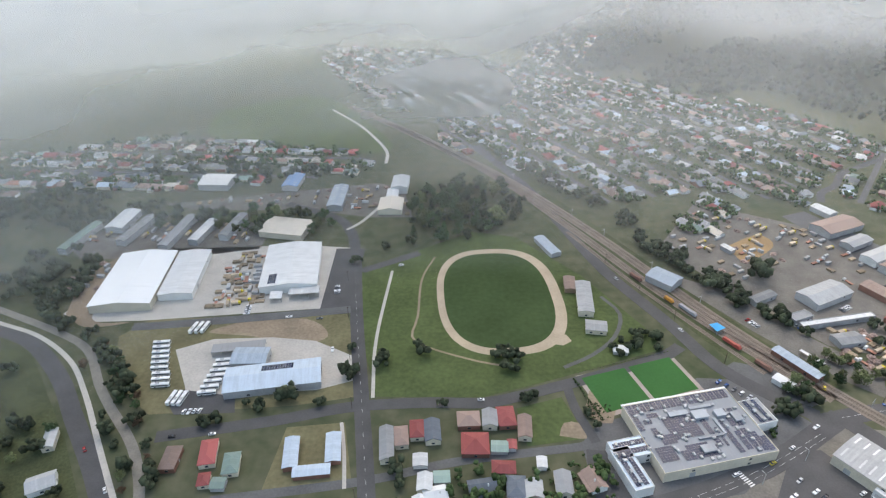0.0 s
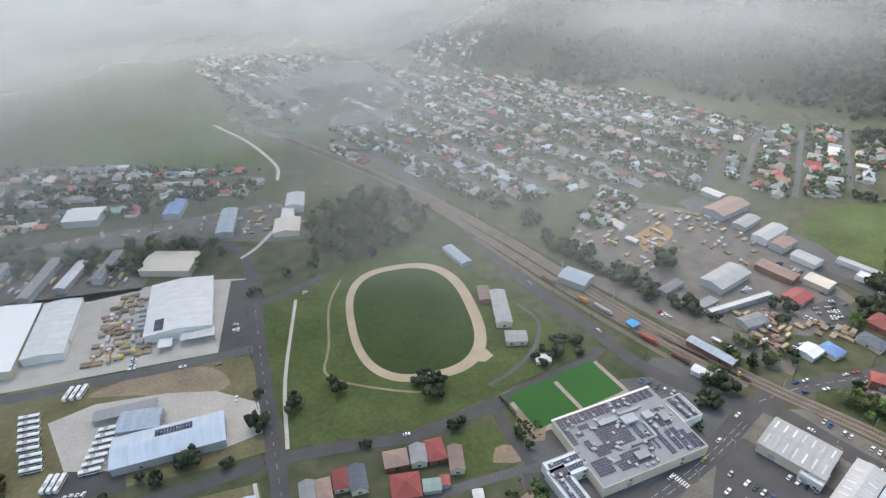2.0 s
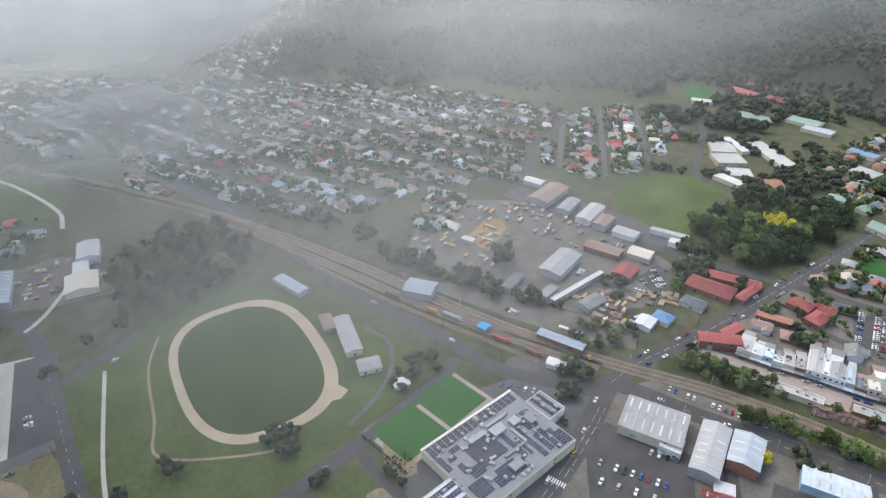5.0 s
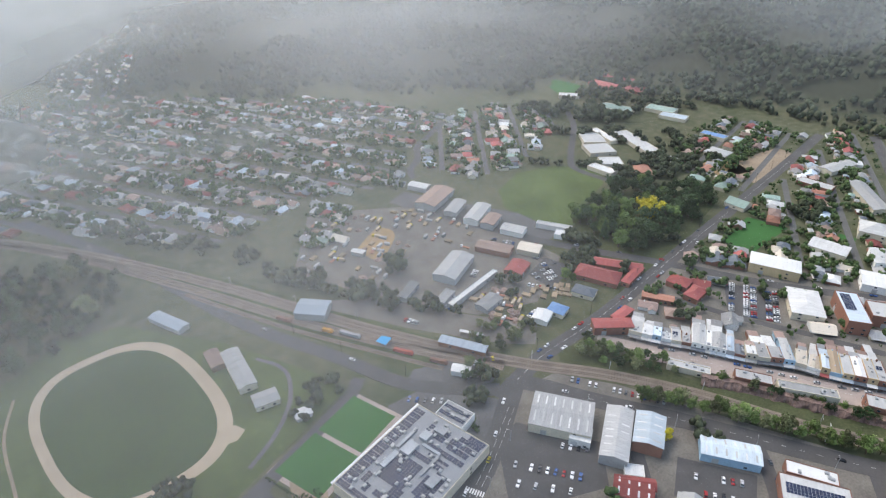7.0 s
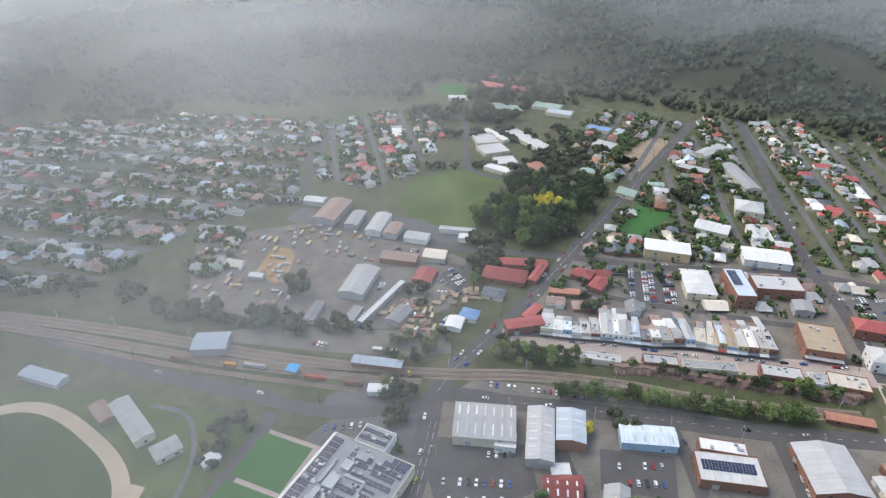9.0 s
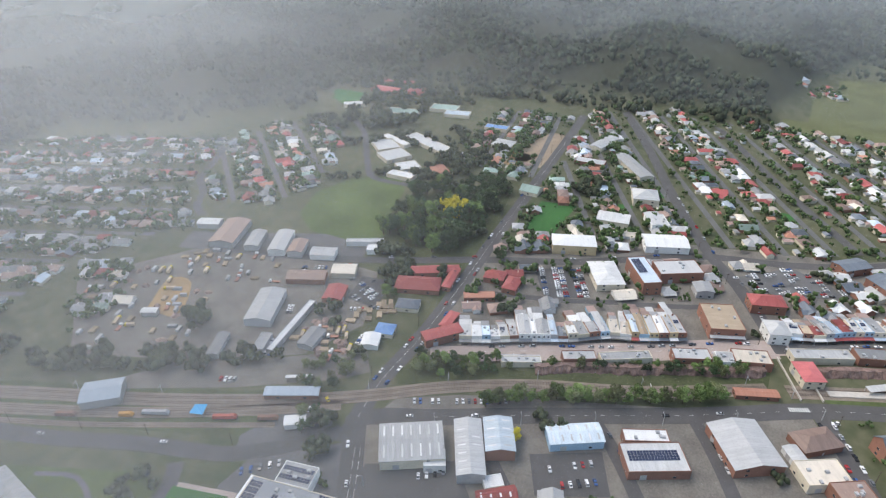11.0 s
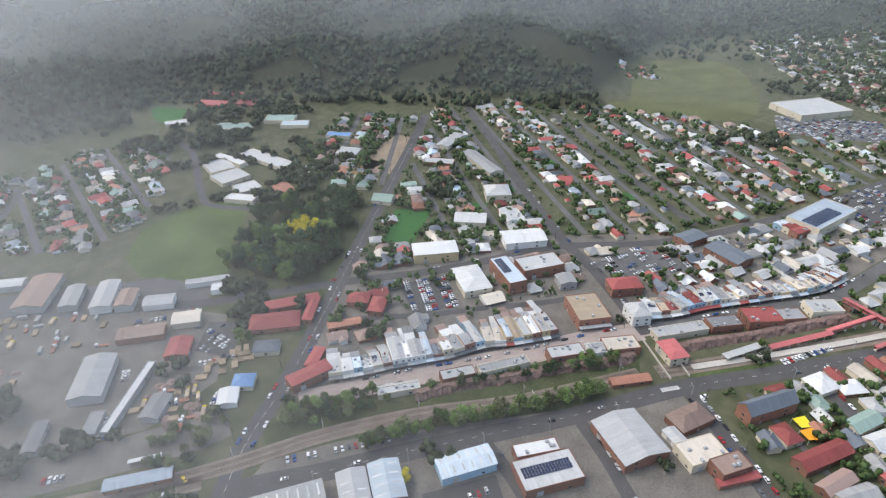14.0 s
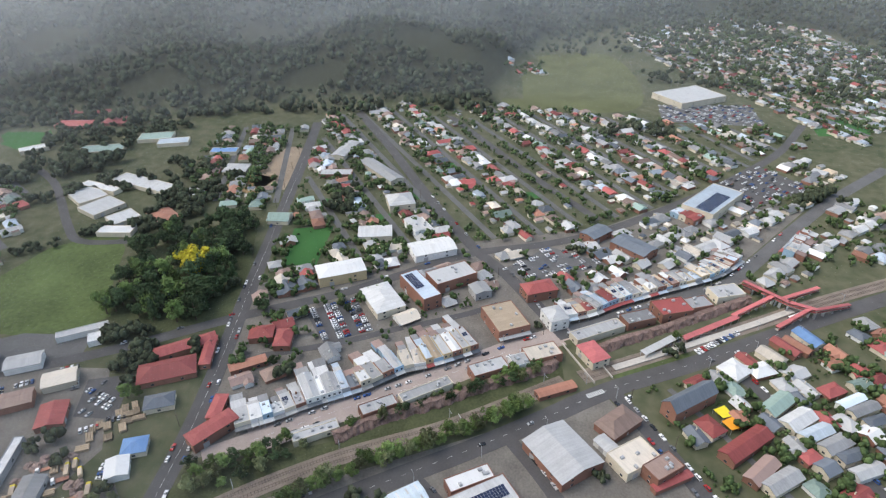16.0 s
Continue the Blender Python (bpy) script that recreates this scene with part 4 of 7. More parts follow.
building("house", 85.3, 255.8, 16.7, 7.9, 4, 86, "gable", "brown", "cream")
building("shed", 69.2, 241.4, 7.7, 9.4, 3, 87, "gable", "green", "grey")
building("shed", 76.5, 242.9, 6.4, 5.1, 3, 87, "gable", "red", "grey")
building("house", 26.4, 215.8, 11.0, 7.9, 4, 90, "gable", "white", "cream")
building("shed", 35.7, 220.0, 7.5, 8.6, 3, 94, "gable", "green", "grey")
building("house", 70.5, 226.0, 8.2, 12.9, 4, 88, "hip", "red", "cream")
building("house", 76.4, 213.2, 13.4, 10.0, 4, 88, "hip", "slate", "cream")
building("house", 85.8, 211.5, 10.8, 9.4, 4, 89, "gable", "pale", "cream")
building("house", 102.5, 215.6, 14.6, 8.9, 4, 89, "gable", "grey", "cream")
building("shed", 92.5, 230.2, 7.2, 5.3, 3, 87, "gable", "white", "white")
building("station_building", 276.0, 313.4, 7.5, 33.8, 4, 30, "gable", "bluegrey", "brick")
building("platform_shelter", 289.1, 319.7, 3.1, 17.3, 3, 32, "canopy", "white", "white")
building("warehouse", 334.4, 392.5, 40.0, 19.7, 6, 26, "gable", "pale", "grey")
building("long_shed", 327.6, 360.2, 61.3, 5.2, 4, 12, "flat", "white", "grey")
building("hall", 375.4, 359.1, 19.6, 15.2, 4, 22, "gable", "red", "brick")
building("shed", 382.0, 393.8, 13.4, 31.2, 5, 28, "gable", "brown", "brick")
building("shed", 404.6, 372.9, 14.0, 19.2, 5, 28, "gable", "beige", "cream")
building("house", 357.3, 298.9, 11.5, 13.1, 4, 18, "hip", "blue", "cream")
building("shed", 342.2, 300.8, 13.4, 11.7, 4, 24, "gable", "white", "white")
building("yard_shed", 323.7, 338.5, 19.8, 11.7, 4, 11, "gable", "grey", "grey")
building("yard_shed", 285.5, 389.8, 23.2, 7.6, 4, 27, "gable", "grey", "grey")
building("shed", 302.5, 364.9, 18.1, 8.1, 4, 22, "flat", "grey", "grey")
building("school_wing", 418.0, 309.4, 18.6, 35.1, 4.5, 24, "hip", "red", "brick")
building("school_wing", 442.4, 308.6, 10.7, 40.8, 4.5, 33, "hip", "red", "brick")
building("school_wing", 438.7, 290.7, 29.3, 6.9, 4.5, 12, "hip", "red", "brick")
building("house", 391.2, 301.4, 11.9, 17.2, 4, 21, "hip", "slate", "cream")
building("shed", 403.0, 503.0, 44.1, 22.1, 6, 24, "gable", "brown", "grey")
building("shed", 407.5, 534.9, 11.5, 21.0, 5, 26, "gable", "white", "grey")
building("shed", 405.6, 474.1, 28.5, 12.5, 5, 28, "gable", "pale", "grey")
building("shed", 413.1, 450.1, 35.7, 14.5, 6, 27, "gable", "white", "white")
building("shed", 413.0, 431.0, 21.9, 12.9, 6, 25, "gable", "brown", "grey")
building("shed", 417.9, 406.0, 13.4, 21.3, 5, 25, "gable", "pale", "white")
building("shed", 452.4, 387.3, 6.9, 32.9, 4, 30, "flat", "pale", "white")
building("shed", 445.4, 374.5, 10.2, 8.2, 4, 29, "flat", "white", "white")
building("shed", 286.9, 464.0, 5.8, 11.3, 4, 30, "gable", "white", "grey")
building("corner_pub", 371.5, 260.0, 28.0, 10.5, 7, -38, "hip", "red", "brick")
building("corner_pub", 389.0, 264.2, 19.0, 7.5, 5, 4, "hip", "red", "brick")
building("hotel", 486.0, 92.5, 31.0, 24.0, 8.5, -155, "flat", "tan", "brick", units=4)
building("hall", 504.9, 183.9, 34.6, 22.3, 6.5, -148, "hip", "white", "cream")
building("office_block", 517.1, 156.7, 38.8, 15.0, 11, -145, "flat", "bluegrey", "brick", solar=((0.1, 0.25, 12, 2),))
building("office_block", 538.2, 134.3, 20.0, 35.7, 9, -147, "flat", "pale", "brick", units=4)
building("apartment_block", 538.4, 223.0, 19.5, 37.5, 9, -156, "hip", "white", "tan")
building("hall", 581.9, 153.8, 22.4, 37.1, 6.5, -155, "gable", "white", "white")
building("shop", 618.1, 173.5, 25.8, 8.8, 6.9, -150, "gable", "pale", "white", units=1)
building("rear_shed", 634.9, 183.0, 5.9, 6.3, 3.0, -150, "gable", "rust", "brick")
building("shop", 622.2, 165.5, 25.1, 8.8, 5.3, -150, "flat", "pale", "white", units=2)
building("rear_shed", 639.1, 175.1, 6.3, 6.3, 3.0, -150, "gable", "pale", "brick")
building("hotel", 666.6, 192.8, 25.2, 24.8, 8, -162, "hip", "white", "cream")
building("hotel", 525.9, 66.5, 15.0, 24.8, 8, -158, "hip", "red", "brick")
building("bank", 491.4, 57.0, 16.6, 14.2, 9, -156, "hip", "pale", "white")
building("hall", 604.9, 206.9, 19.5, 29.3, 6, 9, "gable", "white", "cream")
building("shop", 523.3, 111.2, 13.6, 13.4, 6, -154, "gable", "pale", "grey")
building("shopping_centre", 687.8, -110.1, 67.2, 30.8, 10, -41, "flat", "bluegrey", "cream", solar=((0.05, 0.2, 26, 4),))
building("shop", 657.9, -88.2, 24.4, 8.6, 6.4, -50, "gable", "maroon", "brick", units=3)
building("shop", 665.3, -83.3, 22.3, 8.6, 6.1, -50, "gable", "maroon", "cream", units=1)
building("shop", 671.7, -77.4, 23.3, 8.6, 5.0, -50, "gable", "bluegrey", "blue", units=3)
building("church_hall", 619.1, 10.6, 25.3, 15.9, 6.5, -46, "gable", "slate", "brick")
building("church_hall", 596.9, -18.3, 21.0, 33.4, 7, -45, "gable", "slate", "brick")
building("shop", 375.2, 201.1, 6.3, 26.8, 4, 29, "flat", "pale", "cream", units=4)
building("shop", 396.4, 168.5, 8.8, 22.3, 6, 31, "flat", "pale", "brick", units=4)
building("shop", 411.7, 141.5, 7.7, 34.4, 6, 33, "flat", "pale", "cream", units=4)
building("shop", 434.2, 103.5, 11.1, 24.6, 7, 27, "flat", "pale", "brick", units=4)
building("shop", 443.4, 83.3, 10.5, 11.7, 6, 26, "flat", "pale", "white", units=4)
building("shop", 452.2, 68.3, 13.7, 23.7, 6.5, 23, "flat", "beige", "brick", units=4)
building("shop", 480.4, 27.9, 9.9, 40.0, 5, 28, "flat", "pale", "cream", units=4)
building("shop", 496.3, -2.6, 11.8, 23.1, 6, 23, "flat", "grey", "brick", units=4)
building("shop", 509.1, -29.2, 17.7, 25.3, 7.5, 18, "flat", "maroon", "brick", units=4)
building("shop", 516.9, -48.7, 12.5, 21.6, 6, 20, "flat", "grey", "brick", units=4)
building("shop", 534.4, -75.9, 14.8, 23.7, 6, 17, "flat", "pale", "cream", units=4)

# ---- shop rows of the main street ----
def shop(x, y, rot, w, depth, h, style, roofc, wallc, rng):
    """One narrow shop: front block with parapet, lower rear wing, shopfront, awning; its front on local y = 0."""
    t = new("shop")
    t.matrix_world = pose(x, y, 0, 0, 0, rot)
    df = depth * rng.uniform(0.45, 0.62)
    hw, X = h + 0.9, w / 2 - 0.04
    bm = bmesh.new()
    box(bm, -X, X, 0, df, 0, h)
    box(bm, -X, X, 0, 0.35, h, hw + rng.uniform(0, 0.6))
    box(bm, -X, -X + 0.3, 0.35, df, h, h + 0.5)
    box(bm, X - 0.3, X, 0.35, df, h, h + 0.5)
    if rng.random() < 0.5:
        box(bm, -0.5, 0.5, df - 1.4, df - 0.6, h, h + 1.7)
    part("wall", bm, WALL[wallc], t)
    bm = bmesh.new()
    if style == "gable":
        for sx in (-1, 1):
            slab(bm, [(sx * (X - 0.32), 0.4, h + 0.15), (sx * (X - 0.32), df + 0.3, h + 0.15), (0, df + 0.3, h + 0.15 + w * 0.17), (0, 0.4, h + 0.15 + w * 0.17)], 0.12)
    else:
        slab(bm, [(-X + 0.32, 0.4, h + 0.35), (X - 0.32, 0.4, h + 0.35), (X - 0.32, df, h + 0.1), (-X + 0.32, df, h + 0.1)], 0.1)
    bmesh.ops.recalc_face_normals(bm, faces=bm.faces[:])
    part("roof", bm, ROOF[roofc], t)
    # rear wings step down and leave a yard beside them
    y0, n = df, 1 if depth < 22 else 2
    side = rng.choice((-1, 1))
    for k in range(n):
        y1 = y0 + (depth - df) / n * rng.uniform(0.85, 1.0)
        hr = h - 1.4 - k * 1.3
        xa, xb = sorted((-side * X, side * X * rng.uniform(0.35, 0.95)))
        bm = bmesh.new()
        box(bm, xa, xb, y0 + 0.02, y1, 0, hr)
        part("rear_wing", bm, WALL["brick" if rng.random() < 0.5 else wallc], t)
        bm = bmesh.new()
        slab(bm, [(xa - 0.2, y0 + 0.03, hr + 0.9), (xb + 0.2, y0 + 0.03, hr + 0.9), (xb + 0.2, y1 + 0.3, hr + 0.15), (xa - 0.2, y1 + 0.3, hr + 0.15)], 0.14)
        bmesh.ops.recalc_face_normals(bm, faces=bm.faces[:])
        part("rear_roof", bm, ROOF[rng.choice([roofc, "pale", "grey", "rust", "white"])], t)
        y0 = y1
    bm = bmesh.new()
    box(bm, -X + 0.5, X - 0.5, -0.05, 0.02, 0.5, 2.7)
    part("shopfront", bm, GLASS, t, "dark shop window")
    bm = bmesh.new()
    slab(bm, [(-X, -0.05, 3.6), (X, -0.05, 3.6), (X, -3.1, 3.25), (-X, -3.1, 3.25)], 0.18)
    for px in (-X + 0.15, X - 0.15):
        box(bm, px - 0.07, px + 0.07, -2.95, -2.8, 0.2, 3.2)
    bmesh.ops.recalc_face_normals(bm, faces=bm.faces[:])
    awn = rng.choice(["pale", "slate", "grey", "white", "red", "bluegrey"])
    part("awning", bm, ROOF[awn], t, "street awning on posts")
    if h > 5.8:
        m = max(1, int(w / 3.2))
        for i in range(m):
            o = part("window", window_mesh(1.3, 1.5), None, t)
            o.matrix_basis = pose((i + 0.5) / m * w - w / 2, -0.02, h - 2.0)
    for k in range(rng.randrange(1, 4)):
        o = part("roof_unit", unit_mesh(), None, t, "grey air-conditioning unit")
        o.matrix_basis = pose(rng.uniform(-X + 1.4, X - 1.4), rng.uniform(2, df - 1.5), h + (0.2 if style == "flat" else w * 0.1), 0, 0, rng.choice((0, 90))) @ Matrix.Scale(rng.uniform(0.5, 1.0), 4)
    if rng.random() < 0.22 and style == "flat":
        for k in range(int((w - 2) / 1.75)):
            o = part("solar_panel", panel_mesh(), None, t)
            o.matrix_basis = pose(-X + 1.8 + k * 1.75, df * 0.6, h + 0.75, 8)
    form = "gabled" if style == "gable" else "flat"
    tagged(t, f"{'two-storey' if h > 5.8 else 'low'} {WALLWORD[wallc]} shop with {form} {ROOFWORD.get(roofc, roofc)} roof", "shop", "main street shops")
    c = pose(x, y, 0, 0, 0, rot) @ Vector((0, depth / 2, 0))
    take_box(c.x, c.y, w, depth * 0.9, rot)


def shop_row(front, plan, seed, depth, mix):
    """Shops side by side along a front line; plan gives (width, depth, height, style, roof, wall) or a bare width."""
    rng = random.Random(seed)
    line = smooth_line(front, 1.0)
    pos = 0
    for item in plan:
        if not isinstance(item, tuple):
            item = (item, depth * rng.uniform(0.7, 1.1), rng.choice((4.6, 5.2, 6.2, 6.8, 7.2)), rng.choice(("flat", "flat", "gable")), rng.choice(mix), rng.choice(["cream", "brick", "white", "tan", "brick", "blue", "cream", "grey"]))
        w = item[0]
        a, b = min(pos, len(line) - 1), min(pos + round(w), len(line) - 1)
        if b <= a:
            break
        d = (line[b] - line[a]).normalized()
        c = (line[a] + line[b]) / 2
        shop(c.x, c.y, math.degrees(math.atan2(d.y, d.x)) + 0.0, (line[b] - line[a]).length, *item[1:], rng)
        pos += round(w)


SHOPMIX = ["pale", "white", "pale", "grey", "rust", "beige", "bluegrey", "white", "tan", "pale"]
shop_row([(374, 248), (384.5, 228.5), (396, 210.8), (409.4, 187.2), (415, 178), (431.4, 157), (436, 144.6), (448, 122.4), (463, 98)],
         [(9, 30, 5.2, "flat", "pale", "cream"), (7, 22, 5.6, "flat", "white", "white"), (6, 20, 6.4, "flat", "paleblue", "blue"), (7, 17, 5.0, "flat", "white", "white"), (7, 24, 5.0, "flat", "pale", "cream"), (6, 24, 4.8, "flat", "pale", "brick"),
          (9, 40, 6.4, "gable", "pale", "white"), (3, 38, 6.0, "flat", "bright", "white"), (9, 38, 6.2, "gable", "pale", "white"), (6, 30, 5.6, "gable", "bluegrey", "grey"),
          (7, 20, 4.4, "gable", "slate", "brick"), (7, 18, 7.0, "flat", "white", "cream"), (8, 34, 5.8, "flat", "pale", "cream"), (7, 30, 6.4, "flat", "pale", "brick"), (7, 38, 6.0, "gable", "pale", "blue"), (7, 30, 5.4, "flat", "beige", "cream"),
          8, 6, 7, 6, 7, 6, 6], 21, 42, SHOPMIX)
shop_row([(493.5, 47), (501, 29.1), (516.7, 5.4), (542.1, -43.6), (556.8, -72.2), (573.7, -93.4), (631.6, -147.4)],
         [8, 7, 9, 7, 6, 8, 6, 7, 9, 6, 7, 8, 6, 7, 6, 8, 7, 9, 6, 7, 8, 7, 6, 9, 7], 33, 26, SHOPMIX + ["maroon", "red"])
shop_row([(640, -176), (606, -148), (566, -112), (549, -96)], [9, 8, 10, 7, 9, 8], 45, 16, SHOPMIX)


building("station_building", 454.4, 34.6, 18.7, 13.4, 7, -152, "hip", "redpink", "cream")
building("rail_hut", 421.0, 61.4, 6.5, 26.1, 3.5, 25, "gable", "orange", "brick")
building("church_hall", 370.0, 62.1, 33.7, 28.8, 6.5, -145, "gable", "pale", "brick")
building("house", 395.6, 27.6, 14.7, 24.6, 5, -139, "hip", "brown", "brick")
building("shed", 379.1, 36.8, 11.6, 8.1, 4, -143, "gable", "white", "white")
building("office_block", 370.5, 23.6, 16.3, 24.3, 6, -147, "flat", "beige", "cream", units=4)
building("office_block", 362.9, 10.0, 11.5, 19.2, 8, -146, "flat", "brown", "brick", units=4)
building("shed", 357.5, 6.0, 4.2, 24.3, 3.5, 28, "gable", "red", "brick")
building("church", 414.8, -17.2, 11.2, 35.1, 9, -146, "gable", "slate", "brick")
building("house", 397.1, -24.9, 14.0, 11.4, 4, -147, "hip", "maroon", "cream")
building("house", 447.7, -54.8, 14.8, 16.5, 4, -143, "hip", "white", "cream")
building("house", 384.7, -40.7, 10.4, 35.1, 5, -143, "gable", "maroon", "brick")
building("house", 367.6, -43.4, 8.6, 22.9, 4, -138, "gable", "rust", "brick")
building("house", 418.5, -70.5, 10.2, 23.1, 4, -140, "gable", "green", "cream")
building("workshop", 329.8, 147.9, 14.0, 31.2, 6, -146, "gable", "paleblue", "blue")
building("club", 335.5, 104.1, 20.0, 33.9, 6, -149, "flat", "white", "brick", solar=((0.1, 0.45, 16, 2),))
building("club", 348.6, 112.1, 9.0, 25.4, 6, -152, "flat", "white", "brick", units=4)
building("workshop", 290.6, 195.5, 39.3, 15.3, 7, -149, "gable", "pale", "grey")
building("workshop", 306.0, 184.5, 24.5, 16.3, 8, -150, "gable", "paleblue", "brick")
building("market_shed", 277.4, 225.4, 26.9, 35.7, 7, -146, "gable", "pale", "cream")
building("shed", 274.8, 208.7, 11.0, 12.2, 5, -149, "flat", "white", "white")
building("house", 272.0, 169.1, 7.5, 20.2, 4, 41, "gable", "maroon", "cream")
building("shed", 278.9, 174.8, 7.8, 10.4, 3, 41, "flat", "white", "white")
building("workshop", 267.3, 167.2, 12.5, 20.3, 5, 33, "gable", "maroon", "brick")
building("school_hall", 659.2, 508.5, 34.3, 27.7, 4, -129, "flat", "white", "cream")
building("school_hall", 678.7, 506.1, 47.3, 10.8, 4, -109, "flat", "white", "cream")
building("school_hall", 637.0, 480.6, 29.3, 32.6, 4, -120, "flat", "white", "cream")
building("school_hall", 616.8, 448.2, 22.3, 24.8, 4, -128, "flat", "white", "cream")
building("school_hall", 691.6, 467.0, 72.0, 19.6, 4, -111, "flat", "white", "cream")
building("school_hall", 592.4, 440.8, 13.7, 30.9, 4, 4, "flat", "white", "cream")
building("school_hall", 623.7, 412.5, 27.8, 20.8, 4, -130, "hip", "orange", "brick")
building("school_hall", 905.2, 682.6, 24.9, 48.3, 4, 21, "hip", "red", "brick")
building("school_hall", 860.9, 647.2, 22.3, 43.4, 4, 5, "hip", "red", "brick")
building("school_hall", 917.4, 635.6, 31.5, 41.5, 4, 5, "hip", "red", "brick")
building("school_hall", 878.1, 599.1, 28.2, 30.5, 4, 3, "hip", "red", "brick")
building("school_hall", 823.8, 518.8, 24.3, 39.6, 4, 14, "flat", "green", "cream")
building("school_hall", 809.7, 490.2, 19.3, 35.7, 4, 16, "flat", "paleblue", "cream")
building("school_hall", 779.0, 562.3, 23.0, 48.9, 4, 15, "flat", "green", "cream")
building("school_hall", 774.3, 644.3, 14.3, 30.4, 4, 40, "flat", "white", "cream")
building("school_hall", 736.9, 384.2, 21.7, 25.2, 4, 3, "hip", "white", "cream")
building("school_hall", 785.4, 417.3, 14.2, 30.7, 4, 7, "flat", "blue", "cream")
building("school_hall", 733.7, 272.2, 15.0, 33.9, 4, 4, "flat", "pale", "brick")
building("hall", 799.3, 276.4, 46.5, 15.9, 5, -11, "gable", "pale", "cream")
building("hall", 743.4, 225.1, 68.4, 16.2, 5, -140, "gable", "pale", "cream")
building("supermarket", 1041.3, -179.7, 85.0, 60.0, 8, -60, "flat", "white", "cream")
building("house", 628.2, 301.5, 17.0, 19.9, 4, 1, "gable", "green", "cream")
EDGE = [(0.03 + 0.056 * k, 0.885, 2, 2) for k in range(17)]
club_hall = building("club_hall", 186.7, 251.9, 70.9, 51.2, 7, 13, "flat", "clubgrey", "cream", solar=tuple(EDGE) + (
    (0.03, 0.62, 2, 5), (0.10, 0.70, 3, 1), (0.16, 0.78, 4, 1), (0.26, 0.42, 11, 5), (0.15, 0.38, 5, 2), (0.12, 0.5, 2, 2), (0.24, 0.13, 13, 2), (0.3, 0.26, 8, 1), (0.05, 0.16, 6, 3),
    (0.57, 0.24, 2, 6), (0.64, 0.22, 1, 4), (0.70, 0.10, 2, 7), (0.78, 0.12, 2, 4), (0.84, 0.07, 2, 5), (0.90, 0.07, 2, 4), (0.95, 0.06, 2, 3), (0.80, 0.46, 2, 4), (0.86, 0.45, 2, 4)), units=58)
for u0, v0, lu, lv, hh in ((6, 8, 9, 6, 2.2), (18, 6, 6, 5, 2.6), (27, 2, 5, 7, 1.8), (-6, 12, 12, 3, 1.4), (10, 14, 14, 1.5, 1.2), (-3, -16, 8, 5, 1.8), (4, -8, 16, 1.2, 1.0), (13, -2, 1.4, 12, 1.1)):
    bm = bmesh.new()
    box(bm, -lu / 2, lu / 2, -lv / 2, lv / 2, 0, hh)
    box(bm, -lu / 2 - 0.2, lu / 2 + 0.2, -lv / 2 - 0.2, lv / 2 + 0.2, hh, hh + 0.2)
    o = part("plant_housing" if lv > 2 and lu > 2 else "duct", bm, ROOF["clubgrey"], club_hall)
    o.matrix_basis = pose(u0, v0, 7.25)
bm = bmesh.new()
box(bm, -35.8, 35.6, 25.6, 27.0, 6.6, 7.5)
part("eaves", bm, ROOF["bright"], club_hall, "white eaves over the bowling green")
building("club_wing", 145.1, 237.9, 25.6, 13.5, 6.5, 14, "flat", "paleblue", "white", solar=((0.1, 0.3, 12, 1), (0.1, 0.7, 12, 1)), units=4)
building("club_wing", 140.8, 223.5, 11.7, 28.7, 6.5, 16, "flat", "paleblue", "white", solar=((0.1, 0.3, 12, 1), (0.1, 0.7, 12, 1)), units=4)
building("club_wing", 227.6, 265.7, 14.1, 19.4, 6.5, 15, "flat", "pale", "white", solar=((0.1, 0.3, 12, 1), (0.1, 0.7, 12, 1)), units=4)
building("platform_shelter", 469.1, -12.7, 5.2, 34.3, 4, -143, "canopy", "white", "white")
building("platform_shelter", 490.9, -52.5, 4.3, 53.6, 4, -148, "canopy", "redpink", "cream")
building("house", 459.5, 261.2, 13.6, 16.3, 5, 11, "hip", "maroon", "brick")
building("house", 454.8, 244.2, 18.2, 11.1, 5, 6, "hip", "red", "brick")
building("row_building", 428.5, 260.0, 7.4, 23.5, 4, 31, "gable", "orange", "brick")
building("house", 361.7, -51.6, 9.3, 22.8, 4, -148, "gable", "pale", "cream")
building("house", 379.0, -73.1, 7.1, 11.0, 4, -153, "hip", "red", "brick")
building("house", 372.3, -79.0, 9.8, 9.9, 4, -151, "gable", "slate", "cream")
building("house", 381.8, -96.2, 7.0, 16.0, 4, -158, "hip", "slate", "cream")
building("house", 389.3, -91.1, 8.8, 19.2, 4, -150, "gable", "grey", "cream")
building("house", 396.9, -83.7, 8.4, 20.3, 4, -152, "gable", "paleblue", "cream")
building("house", 406.6, -77.8, 10.9, 21.3, 4, -146, "gable", "white", "cream")
building("house", 433.0, -108.5, 9.2, 14.9, 4, -153, "hip", "red", "brick")
building("house", 424.5, -116.0, 5.7, 19.8, 4, -152, "gable", "paleblue", "white")
building("house", 418.3, -120.2, 6.8, 20.5, 4, -154, "gable", "grey", "cream")
building("house", 409.4, -123.4, 6.5, 15.3, 4, -159, "hip", "slate", "cream")
building("house", 372.0, -99.6, 7.6, 18.9, 4, -157, "gable", "pale", "white")
building("house", 463.4, -83.5, 16.6, 10.3, 4, -144, "gable", "beige", "cream")
building("house", 473.5, -96.8, 19.3, 7.9, 4, -148, "gable", "red", "brick")
building("house", 475.9, -105.5, 18.6, 6.8, 4, -144, "gable", "orange", "brick")
building("house", 484.6, -116.3, 19.3, 10.3, 4, -154, "gable", "blue", "cream")


